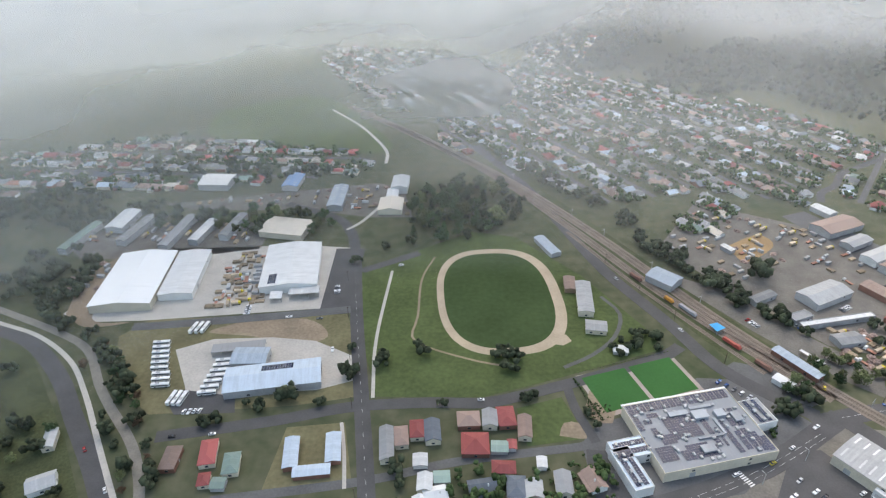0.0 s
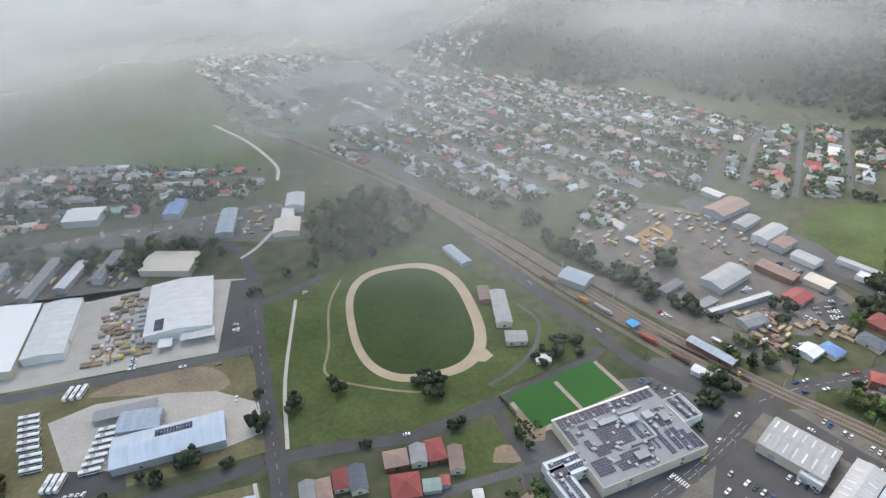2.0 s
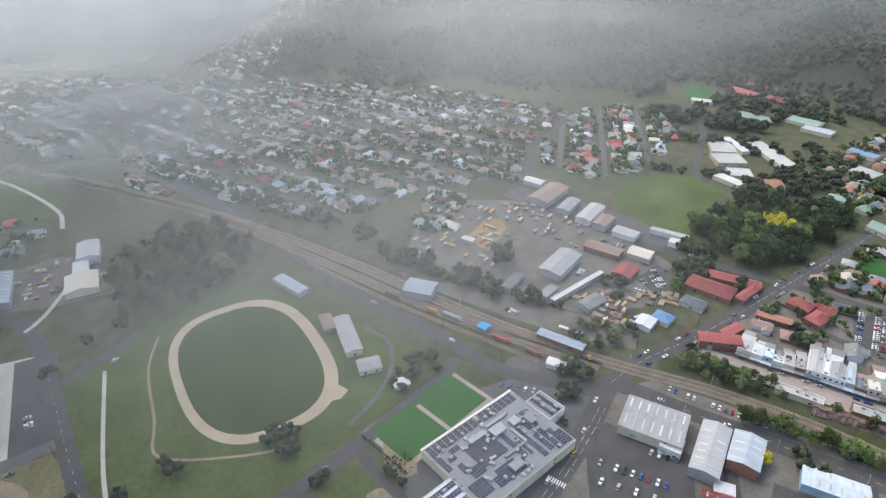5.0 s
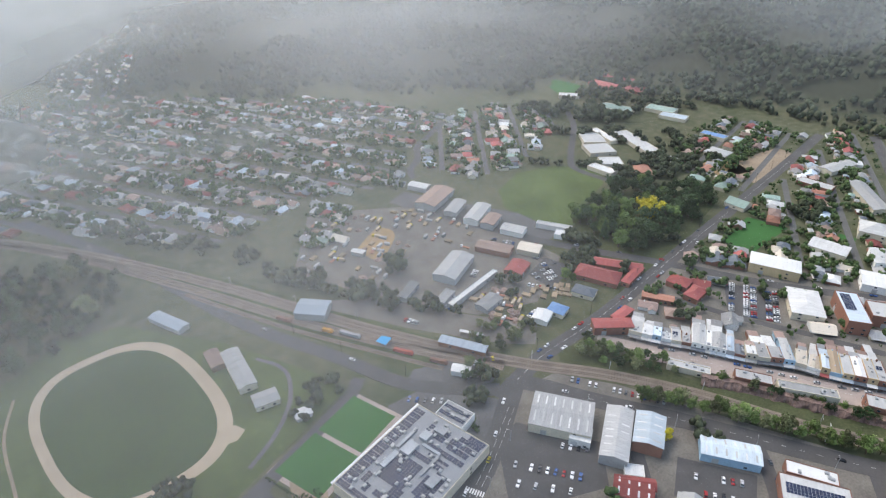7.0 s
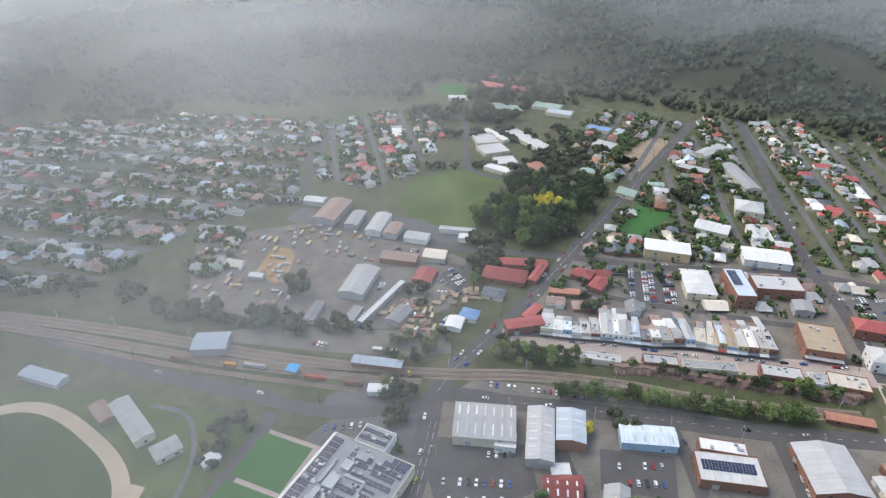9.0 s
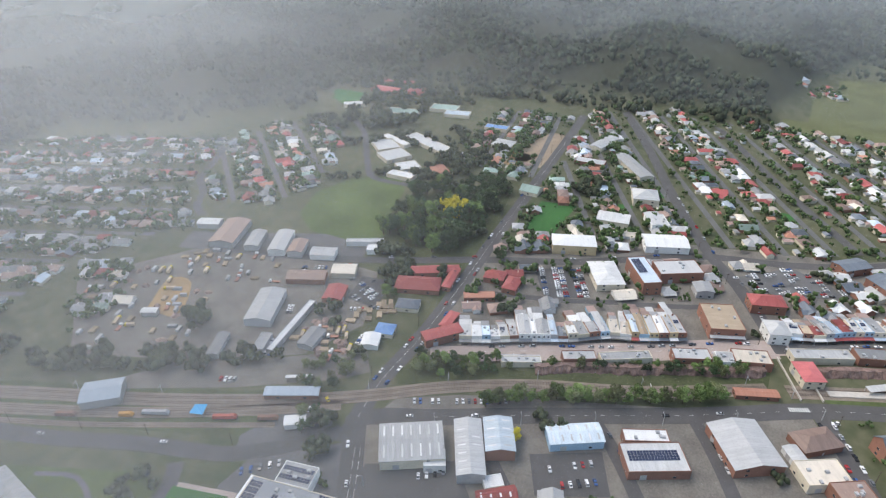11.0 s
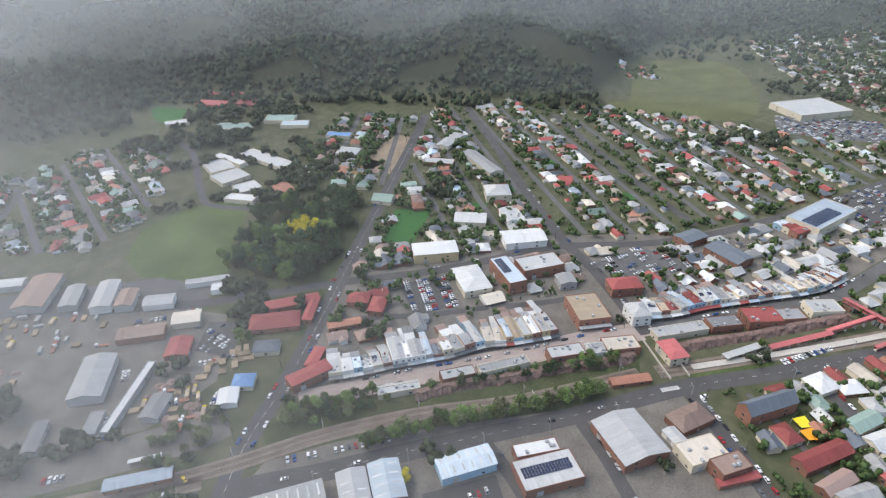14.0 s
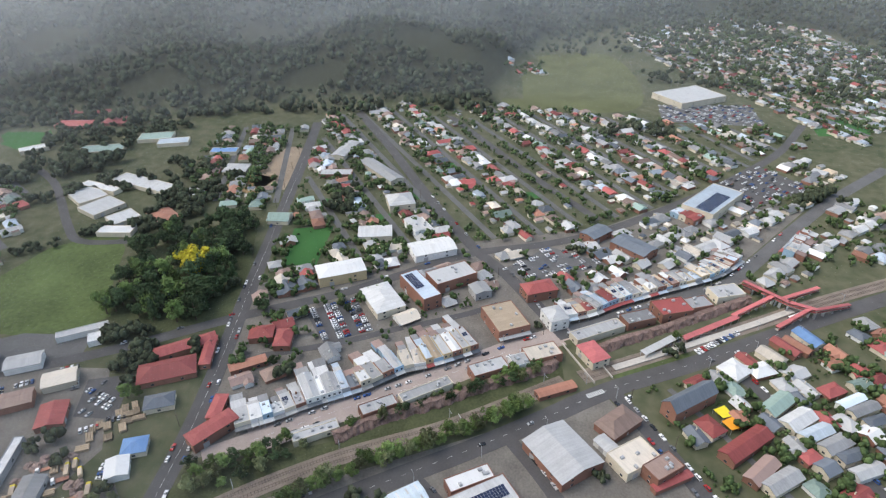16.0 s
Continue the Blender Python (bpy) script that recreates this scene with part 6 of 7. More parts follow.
suburb([(425, 8), (455, -58), (519, -187), (470, -215), (300, -120), (240, -80), (330, -26)], 27, 46, 14, roads=False, group="cottages south of the railway", mix=["red", "maroon", "pale", "white", "slate", "green", "grey", "orange", "pale"])
suburb([(320, 30), (345, -10), (250, -60), (200, -20), (240, 90)], 27, 60, 16, roads=False, group="cottages south of the railway")
suburb([(0, 232), (120, 240), (165, 205), (60, 170), (5, 160)], 11, 40, 13, roads=False, group="cottages by the back lane", mix=["red", "maroon", "brown", "grey", "slate", "white"])
suburb([(27, 717), (120, 640), (205, 548), (300, 590), (400, 556), (430, 590), (520, 690), (600, 700), (500, 860), (335, 1000), (108, 1130), (4, 990)], 118, 50, 12, mix=DULL, group="cottages north of the railway")
suburb([(431, 590), (477, 511), (545, 515), (640, 560), (700, 600), (674, 691), (537, 690)], 52, 50, 13, group="cottages in the northern suburb")
suburb([(600, 118), (975, 318), (985, 90), (950, -110), (800, -190), (660, -30), (612, 48)], 29, 42, 10.5, group="cottages in the eastern grid", mix=ROOFMIX + ["red", "white", "pale", "white", "pale", "grey", "red", "white", "pale"], shrubs=0.3)
suburb([(560, 238), (620, 292), (790, 312), (960, 330), (960, 310), (822, 238), (592, 128)], 29, 46, 12.5, group="cottages by the straight street")
suburb([(640, 315), (780, 325), (880, 345), (880, 440), (760, 450), (660, 400)], 12, 60, 17, group="cottages below the hill", shrubs=1.0)
suburb([(-515, 690), (-312, 762), (-56, 694), (-51, 640), (-215, 600), (-383, 577), (-444, 577)], -4, 56, 15, group="cottages beyond the workshops")
suburb([(395, 545), (422, 585), (380, 650), (330, 600)], 118, 44, 13, roads=False, mix=["red", "maroon", "brown"], group="red-roofed cottages")
suburb([(232, 490), (300, 570), (345, 560), (285, 492)], 118, 48, 15, group="cottages beside the yards")
suburb([(-242, 1277), (118, 1182), (30, 1000), (-30, 850), (-137, 986)], 118, 52, 13, mix=DULL, group="far cottages")
suburb([(138, 1029), (230, 1300), (421, 1396), (394, 1263), (236, 1061)], 60, 50, 13, mix=DULL, group="far cottages")
suburb([(940, -300), (1000, -290), (1128, -230), (1300, -180), (1500, -160), (1640, -440), (1385, -627), (1115, -560), (850, -330)], 24, 52, 12.5, mix=DULL, group="far cottages")
suburb([(1150, 90), (1210, 80), (1230, 20), (1160, 10)], 20, 40, 14, roads=False, group="far cottages", mix=["bluegrey", "orange", "red"])
# shops in the eastern part of the main street
suburb([(606, 40), (648, -22), (720, -112), (790, -188), (830, -250), (770, -280), (690, -205), (600, -112), (560, -66), (520, 0)], -52, 31, 13, roads=False, mix=["pale", "white", "grey", "beige", "pale", "slate", "tan", "grey"], group="far shops", shrubs=0.15)
suburb([(520, -100), (548, -85), (640, -165), (720, -250), (690, -290), (570, -170)], -52, 33, 15, roads=False, mix=["pale", "white", "grey", "brown"], group="far shops", shrubs=0.3)

suburb([(800, -195), (945, -115), (930, -150), (925, -250), (880, -290)], 24, 50, 15, group="far cottages")
suburb([(545, -205), (640, -340), (560, -380), (470, -225)], 27, 46, 14, group="cottages south of the railway")
suburb([(700, -290), (580, -185), (650, -330), (760, -380)], -52, 40, 15, group="far cottages")
# small sheds and cottages that fill the town blocks
BACK = ["pale", "pale", "grey", "white", "rust", "brown", "slate", "red", "beige"]
suburb([(402, 268), (440, 276), (480, 272), (540, 180), (590, 98), (545, 76), (470, 152), (436, 204)], -56, 21, 10, roads=False, mix=BACK, group="buildings behind the shops", shrubs=0.14)
suburb([(478, 290), (520, 222), (552, 186), (600, 130), (640, 155), (600, 290)], 29, 26, 12, roads=False, mix=BACK, group="buildings behind the shops", shrubs=0.3)
suburb([(610, 40), (575, 105), (560, 95), (520, 70), (490, 50), (520, 0), (560, -10)], -56, 24, 12, roads=False, mix=BACK, group="buildings behind the shops", shrubs=0.15)
suburb([(262, 175), (300, 120), (340, 40), (320, 20), (236, 60), (205, 130), (220, 190)], 30, 26, 12, roads=False, mix=BACK, group="buildings behind the shops", shrubs=0.3)
PLOTS.sort(key=lambda p: (p[0] - 120) ** 2 + (p[1] - 150) ** 2)
for k, p in enumerate(PLOTS[:245]):
    cottage(p[0], p[1], p[2], p[3], p[4], k < 20)


def far_houses(plots):
    verts, faces, slots = [], [], []
    keys = list(ROOF) + ["w_" + k for k in ("cream", "white", "brick")]
    for x, y, rot, roofc, _, shed in plots:
        w, d, h = (RNG.uniform(5, 8), RNG.uniform(4, 6), 2.4) if shed else (RNG.uniform(11, 17.5), RNG.uniform(8.5, 12), RNG.uniform(2.8, 3.8))
        z, rise, hip = height_at(x, y), d / 2 * RNG.uniform(0.35, 0.55), RNG.random() < 0.5
        m = pose(x, y, z, 0, 0, rot)
        i = len(verts)
        k = max(0.3, w / 2 - d / 2) if hip else w / 2 + 0.4
        W, D = w / 2 + 0.4, d / 2 + 0.4
        pts = [(-w / 2, -d / 2, -1), (w / 2, -d / 2, -1), (w / 2, d / 2, -1), (-w / 2, d / 2, -1), (-w / 2, -d / 2, h), (w / 2, -d / 2, h), (w / 2, d / 2, h), (-w / 2, d / 2, h),
               (-W, -D, h), (W, -D, h), (W, D, h), (-W, D, h), (-k, 0, h + rise), (k, 0, h + rise)]
        verts += [m @ Vector(p) for p in pts]
        if not shed and RNG.random() < 0.7:          # lean-to or side wing with its own roof
            j, a, e = len(verts), RNG.uniform(-w * 0.4, 0), d / 2 + RNG.uniform(2.5, 5)
            b, sy = a + RNG.uniform(4, w * 0.45), RNG.choice((-1, 1))
            verts += [m @ Vector((px, sy * py, pz)) for px, py, pz in ((a, d / 2 - 0.3, h + 0.25), (b, d / 2 - 0.3, h + 0.25), (b, e, h - 0.5), (a, e, h - 0.5), (a, e, -1), (b, e, -1), (a, d / 2, -1), (b, d / 2, -1))]
            faces += [[j + q for q in f] for f in ((0, 1, 2, 3), (3, 2, 5, 4), (0, 3, 4, 6), (1, 2, 5, 7))]
            slots += [keys.index(RNG.choice([roofc, roofc, "pale", "grey", "rust"]))] * 1 + [keys.index("w_cream")] * 3
        wi = keys.index("w_" + RNG.choice(["cream", "white", "brick", "cream"]))
        for f in ((0, 1, 5, 4), (1, 2, 6, 5), (2, 3, 7, 6), (3, 0, 4, 7)):
            faces.append([i + q for q in f])
            slots.append(wi)
        for f in ((8, 9, 13, 12), (10, 11, 12, 13), (9, 10, 13), (11, 8, 12), (8, 11, 10, 9)):
            faces.append([i + q for q in f])
            slots.append(keys.index(roofc))
    me = bpy.data.meshes.new("far_houses")
    me.from_pydata(verts, [], faces)
    for k in keys:
        me.materials.append(WALL[k[2:]] if k.startswith("w_") else FARROOF[k])
    me.polygons.foreach_set("material_index", slots)
    tagged(new("far_houses", me), "rows of far cottages with mixed metal and tile roofs", "houses", kind="stuff")


far_houses(PLOTS[245:])
for k in range(26):                                  # hedges and beds round the bowling club
    hx, hy = on_green(-5.5, k * 1.5)
    SHRUBSPOTS.append((hx, hy, 0, RNG.uniform(1.4, 2.2)))
    hx, hy = on_green(k * 2.8, -5)
    SHRUBSPOTS.append((hx, hy, 0, RNG.uniform(0.7, 1.3)))
    a = k / 26 * 2.2 - 0.9
    SHRUBSPOTS.append((222 + 15 * math.cos(a) + RNG.uniform(-2, 2), 262 + 14 * math.sin(a), 0, RNG.uniform(1.2, 3.2)))
    SHRUBSPOTS.append((RNG.uniform(126, 142), RNG.uniform(262, 282), 0, RNG.uniform(0.8, 2.4)))
clumps("garden_trees", SHRUBSPOTS, SHRUBS, "garden trees and shrubs between the cottages", "shrubs", per=5, seed=3, fine=0.72)


# ---- vehicles ----
def wheel_mesh(r, w):
    bm = bmesh.new()
    bmesh.ops.create_cone(bm, cap_ends=True, segments=12, radius1=r, radius2=r, depth=w)
    bmesh.ops.rotate(bm, verts=bm.verts, matrix=Matrix.Rotation(math.pi / 2, 3, "X"))
    return mesh_of(bm, "wheel", RUBBER)


WHEEL, BIGWHEEL = wheel_mesh(0.33, 0.22), wheel_mesh(0.5, 0.3)


def prism(bm, prof, half, mi=0):
    """A side outline drawn out across the vehicle, narrower at the top."""
    n = len(prof)
    a, b = [[bm.verts.new((x, s * half * k, z)) for x, z, k in prof] for s in (-1, 1)]
    fs = [bm.faces.new((a[i], a[(i + 1) % n], b[(i + 1) % n], b[i])) for i in range(n)] + [bm.faces.new(a[::-1]), bm.faces.new(b)]
    for f in fs:
        f.material_index = mi


CARS = {}
CARWORD = dict(white="white", silver="silver", black="black", grey="dark grey", red="red", blue="blue", yellow="yellow")


def car(x, y, rot, col=None, where="parked on asphalt", group="parked cars"):
    col = col or RNG.choice(["white", "white", "white", "silver", "silver", "grey", "black", "red", "blue", "white"])
    shape = RNG.randrange(3)
    near = (x - 200) ** 2 + (y - 120) ** 2 < 190 ** 2
    key = (col, shape, near)
    if key not in CARS:
        t = new("car")
        ln = (2.15, 2.3, 2.55)[shape]
        bm = bmesh.new()
        if shape == 2:                                   # utility with an open tray
            prism(bm, [(-ln, 0.35, 1), (ln, 0.35, 1), (ln, 0.75, 1), (ln - 0.2, 1.0, 0.96), (0.9, 1.08, 0.96), (-0.4, 1.08, 0.96), (-0.4, 0.75, 1), (-ln + 0.1, 0.75, 1), (-ln + 0.1, 1.02, 1), (-ln, 1.02, 1)], 0.92)
            roof = [(0.95, 1.06, 0.9), (0.35, 1.66, 0.78), (-0.3, 1.66, 0.78), (-0.42, 1.06, 0.9)]
        else:
            prism(bm, [(-ln, 0.35, 1), (ln, 0.35, 1), (ln, 0.72, 1), (ln - 0.25, 0.92, 0.95), (1.0, 1.02, 0.95), (-1.5, 1.02, 0.95), (-ln + 0.1, 0.95, 0.95), (-ln, 0.7, 1)], 0.9)
            top = 1.45 if shape == 0 else 1.75
            roof = [(1.05, 1.0, 0.88), (0.3, top, 0.72), (-1.0 - 0.7 * shape, top, 0.72), (-1.75 - 0.4 * shape, 1.0, 0.88)]
        if not near:
            for sx in (-1.35, 1.4):
                box(bm, sx - 0.3, sx + 0.3, -0.9, 0.9, 0.0, 0.4, 1)
        part("body", bm, [CARPAINT[col], RUBBER], t)
        bm = bmesh.new()
        prism(bm, roof, 0.92)
        part("glasshouse", bm, GLASS, t, "dark glass")
        bm = bmesh.new()
        prism(bm, [(roof[1][0] - 0.05, roof[1][1] - 0.02, 0.72), (roof[1][0] - 0.1, roof[1][1] + 0.05, 0.7), (roof[2][0] + 0.1, roof[2][1] + 0.05, 0.7), (roof[2][0] + 0.05, roof[2][1] - 0.02, 0.72)], 0.95)
        part("roof", bm, CARPAINT[col], t)
        for sx in (-1.35, 1.4) if near else ():
            for sy in (-0.82, 0.82):
                o = part("wheel", WHEEL, None, t)
                o.matrix_basis = pose(sx, sy, 0.33)
        CARS[key] = t
        ob = t
    else:
        ob = copy_thing(CARS[key], Matrix())
    ob.matrix_basis = pose(x, y, 0.15, 0, 0, rot)
    tagged(ob, f"{CARWORD[col]} {('hatchback', 'wagon', 'utility truck')[shape]} {where}", "car", group)


def car_row(x0, y0, x1, y1, n, rot, skip=0.15, where="parked on asphalt", col=None):
    for i in range(n):
        if RNG.random() < skip:
            continue
        f = (i + 0.5) / n
        car(x0 + (x1 - x0) * f, y0 + (y1 - y0) * f, rot + RNG.uniform(-3, 3) + RNG.choice((0, 180)), col, where)


car_row(309, 246, 341, 190, 17, 30, 0.2, "parked along the parade")
car_row(466, -36, 491, -72, 14, 30, 0.05, "parked beside the station")
car_row(232, 222, 256, 190, 9, 30, 0.2, "in the market car park")
car_row(224, 212, 248, 184, 8, 30, 0.3, "in the market car park")
car_row(262, 214, 274, 200, 4, 30, 0.2, "in the market car park")
car_row(293, 148, 309, 126, 6, 32, 0.2, "in the marked car park")
car_row(302, 154, 320, 132, 6, 32, 0.3, "in the marked car park")
car_row(122, 232, 128, 210, 5, 12, 0.3, "in the club car park")
car_row(212, 303, 234, 282, 6, 40, 0.1, "parked by the bowling green")
for s in (-8.2, 1.6):
    line = smooth_line([(380, 225), (399, 193), (428, 141), (462, 90), (472, 72)], 6.5)
    for p, n in zip(line, normals(line)):
        if RNG.random() < 0.55:
            car(p.x + n.x * s, p.y + n.y * s, math.degrees(math.atan2(n.x, -n.y)), None, "parked in the main street")
for pts, s, chance in (([(415, 21), (380, 3), (335, -18)], 4, 0.55), ([(415, 21), (380, 3), (335, -18)], -4, 0.6), ([(452, -56), (411, -77), (360, -103)], 3.4, 0.5), ([(342, 133), (326, 119), (295, 96)], 3, 0.5), ([(378, 88), (350, 70), (310, 50)], 3, 0.4),
                       ([(315, 273), (376, 275), (443, 282), (518, 291), (617, 302)], 4.6, 0.22), ([(315, 273), (376, 275), (443, 282), (518, 291), (617, 302)], -4.6, 0.22), ([(438, 358), (482, 284), (515, 220), (582, 122)], 4, 0.25), ([(480, 58), (550, 89), (592, 118), (688, 167)], -4, 0.3),
                       ([(500, 12), (533, -48), (549, -79), (572, -103), (640, -165)], 4.4, 0.45), ([(397, 97), (427, 27), (458, -37), (497, -110)], -3, 0.12)):
    line = smooth_line(pts, 7)
    for p, n in zip(line, normals(line)):
        if RNG.random() < chance:
            car(p.x + n.x * s, p.y + n.y * s, math.degrees(math.atan2(n.x, -n.y)) + (0 if s > 0 else 180), None, "parked along the street")
for x, y, r, c in ((240, 243, 30, "white"), (224, 232, 28, "yellow"), (200, 224, 25, "white"), (262, 259, 32, "white"), (-150, 212, 125, "white"), (-176, 240, 128, "red"), (-3, 441, 28, "white"), (-44, 330, 95, "white"), (60, 281, 2, "white"), (95, 288, 15, "white"), (318, 206, 120, "white"), (298, 240, 120, "white"),
                   (352, 278, 5, "white"), (410, 279, 5, "red"), (420, 17, 115, "white"), (394, 78, 120, "silver"), (376, 106, 120, "black"), (-128, 250, 10, "black"), (-104, 252, 12, "white"), (-60, 366, 5, "grey"), (-84, 368, 5, "white"), (210, 352, 112, "white"), (178, 420, 110, "silver"), (272, 296, 30, "white"), (262, 290, 30, "white"), (284, 292, 60, "yellow")):
    car(x, y, r, c, "on the road", "cars about town")
for cx, cy, r in ((300, 352, 28), (310, 360, 28), (268, 356, 28), (340, 392, 120), (348, 380, 120), (296, 372, 120), (420, 372, 30), (408, 366, 120), (396, 408, 120), (404, 392, 30), (-52, 400, 8), (-118, 372, 5), (346, 310, 100), (380, 318, 20), (372, 330, 30)):
    for k in range(4):
        a = radians(r + 90)
        car(cx + math.cos(a) * k * 3.0, cy + math.sin(a) * k * 3.0, r, None, "parked in the yard", "cars about town")


def packed_cars(poly, theta, rows, pitch, fill, label, seed):
    """Rows of small cars that fill a car park, joined: body, cabin and glass of each."""
    rng = random.Random(seed)
    a = radians(theta)
    u, v = Vector((math.cos(a), math.sin(a))), Vector((-math.sin(a), math.cos(a)))
    P = [Vector(p) for p in poly]
    bm = bmesh.new()
    slots = ["white", "silver", "black", "grey", "red", "blue"]
    q = min(p.dot(v) for p in P) + 3
    k = 0
    while q < max(p.dot(v) for p in P):
        s = min(p.dot(u) for p in P)
        while s < max(p.dot(u) for p in P):
            c = u * s + v * q
            if inside(c.x, c.y, poly) and rng.random() < fill:
                n0, mi = len(bm.verts), rng.choice((0, 0, 0, 0, 1, 1, 2, 3, 4, 5))
                box(bm, -2.1, 2.1, -0.85, 0.85, 0.3, 0.95, mi)
                prism(bm, [(1.0, 0.95, 0.92), (0.35, 1.42, 0.8), (-1.2, 1.42, 0.8), (-1.8, 0.95, 0.92)], 0.85, 6)
                box(bm, -1.15, 0.3, -0.62, 0.62, 1.42, 1.47, mi)
                bm.verts.ensure_lookup_table()
                bmesh.ops.transform(bm, matrix=pose(c.x, c.y, 0.1, 0, 0, theta + 90 + rng.uniform(-4, 4)), verts=bm.verts[n0:])
            s += pitch
        q += rows[k % len(rows)]
        k += 1
    bmesh.ops.recalc_face_normals(bm, faces=bm.faces[:])
    tagged(new("packed_cars", mesh_of(bm, "packed_cars", [CARPAINT[c] for c in slots] + [GLASS])), label, "cars", kind="stuff")


packed_cars([(491, 240), (511, 205), (473, 187), (455, 216)], 28, (5.2, 10.5), 2.7, 0.8, "rows of mostly white cars in the car park behind the shops", 1)
packed_cars([(559, 94), (600, 53), (575, 4), (544, 68)], 28, (5.2, 11), 2.8, 0.6, "rows of parked cars in the worn car park", 2)
packed_cars([(940, -120), (1010, -130), (1020, -260), (930, -250)], 24, (5.2, 11), 2.8, 0.5, "rows of parked cars before the supermarket", 3)
packed_cars([(690, -150), (740, -130), (800, -190), (740, -230)], 40, (5.2, 11), 2.8, 0.5, "rows of parked cars by the shopping centre", 4)
packed_cars([(405, 354), (412, 336), (380, 328), (380, 346)], 70, (5.2, 9), 2.9, 0.4, "a few cars in the yard car park", 5)

BUS = []
BUSPAINT = material("white_bus_paint", (0.78, 0.78, 0.76), 0.35, 0.06, bump=0)


def bus(x, y, rot):
    if not BUS:
        t = new("bus")
        bm = bmesh.new()
        box(bm, -6, 6, -1.25, 1.25, 0.4, 3.1)
        bmesh.ops.bevel(bm, geom=bm.edges[:], offset=0.15, segments=2, affect="EDGES")
        part("body", bm, BUSPAINT, t)
        for s in (-1, 1):
            bm = bmesh.new()
            box(bm, -5.5, 5.4, s * 1.24, s * 1.27, 1.5, 2.4)
            part("window_band", bm, GLASS, t, "dark glass band")
        bm = bmesh.new()
        box(bm, 5.98, 6.03, -1.1, 1.1, 1.3, 2.7)
        part("windscreen", bm, GLASS, t)
        bm = bmesh.new()
        box(bm, -3, -0.4, -0.8, 0.8, 3.08, 3.35)
        part("roof_unit", bm, GREY_METAL, t)
        for sx in (-3.4, 3.8):
            for sy in (-1.15, 1.15):
                o = part("wheel", BIGWHEEL, None, t)
                o.matrix_basis = pose(sx, sy, 0.5)
        BUS.append(t)
        ob = t
    else:
        ob = copy_thing(BUS[0], Matrix())
    ob.matrix_basis = pose(x, y, 0.09, 0, 0, rot)
    tagged(ob, "long white bus parked at the depot", "bus", "depot buses")


bus(511, -118, 119)
for k in range(9):
    bus(-169 + k * 1.9 + (1.5 if k > 5 else 0), 336 - k * 5.4, 6)
for k in range(7):
    bus(-117 - k * 0.3, 317 - k * 5.2, 8)
for k in range(3):
    bus(-140 + k * 3.6, 281 - k * 0.2, 82)
    bus(-152 + k * 4.2, 353 + k * 0.4, 80)
for k in range(4):
    car(-128 + k * 3.2, 270 + k * 0.3, 80, "white", "parked at the depot", "cars about town")


def rail_vehicle(name, x, y, rot, paint, label, length=15.0):
    t = new(name)
    bm = bmesh.new()
    box(bm, -length / 2, length / 2, -1.4, 1.4, 1.1, 1.5)
    part("chassis", bm, SLEEPER, t)
    bm = bmesh.new()
    prism(bm, [(-length / 2 + 0.3, 1.5, 1), (length / 2 - 0.3, 1.5, 1), (length / 2 - 0.3, 2.6, 1), (length / 2 - 1.6, 3.9, 0.85), (length / 2 - 4, 4.0, 0.85), (length / 2 - 4.2, 3.5, 0.8), (-length / 2 + 0.5, 3.5, 0.8)], 1.35)
    part("body", bm, paint, t)
    for sx in (-length / 2 + 2, -length / 2 + 4, length / 2 - 4, length / 2 - 2):
        for sy in (-0.75, 0.75):
            o = part("wheel", BIGWHEEL, None, t)
            o.matrix_basis = pose(sx, sy, 0.92)
    t.matrix_world = pose(x, y, 0, 0, 0, rot)
    tagged(t, label, "train")


rail_vehicle("locomotive", 240.5, 335, -60, material("red_loco_paint", (0.36, 0.08, 0.06), 0.5), "faded red diesel locomotive on a siding")
rail_vehicle("locomotive", 222, 374, -62, material("grey_loco_paint", (0.30, 0.31, 0.33), 0.5), "grey diesel locomotive on a siding", 17)
rail_vehicle("rail_crane", 212, 388, -62, material("orange_paint", (0.55, 0.26, 0.05), 0.5), "orange rail crane on a siding", 9)
rail_vehicle("goods_wagon", 194, 420, -62, material("rust_paint", (0.22, 0.12, 0.09), 0.8), "rusty goods wagon on a siding", 13)
rail_vehicle("goods_wagon", 253, 312, -60, material("rust_paint", (0.22, 0.12, 0.09), 0.8), "rusty goods wagon on a siding", 13)


# ---- rock cutting, bridge and station ----
def rock_face(pts, high, deep):
    line = smooth_line(pts, 1.1)
    nn = normals(line)
    bm = bmesh.new()
    prev = None
    for i, (p, n) in enumerate(zip(line, nn)):
        col = []
        for k in range(9):
            f = k / 7 if k < 8 else 1.0
            out = deep * (1 - f) * 0.5 + noise.noise((p.x * 0.18, p.y * 0.18, f * 1.6)) * 1.3 + noise.noise((p.x * 0.55, p.y * 0.55, f * 1.5)) * 1.1 - 1.2 * max(0.0, noise.noise((p.x * 0.8, p.y * 0.8, 4.0)) - 0.15)
            if k == 8:
                out = -deep * 0.8
            hh = high * (0.85 + 0.25 * noise.noise((p.x * 0.05, p.y * 0.05, 1)))
            q = p - n * out
            col.append(bm.verts.new((q.x, q.y, hh * f - 0.2)))
        if prev:
            for k in range(8):
                bm.faces.new((prev[k], prev[k + 1], col[k + 1], col[k]))
        prev = col
    bmesh.ops.recalc_face_normals(bm, faces=bm.faces[:])
    tagged(new("rock_cutting", mesh_of(bm, "rock_cutting", ROCK)), "rough red-brown rock face of the railway cutting", "rock face", kind="structure")


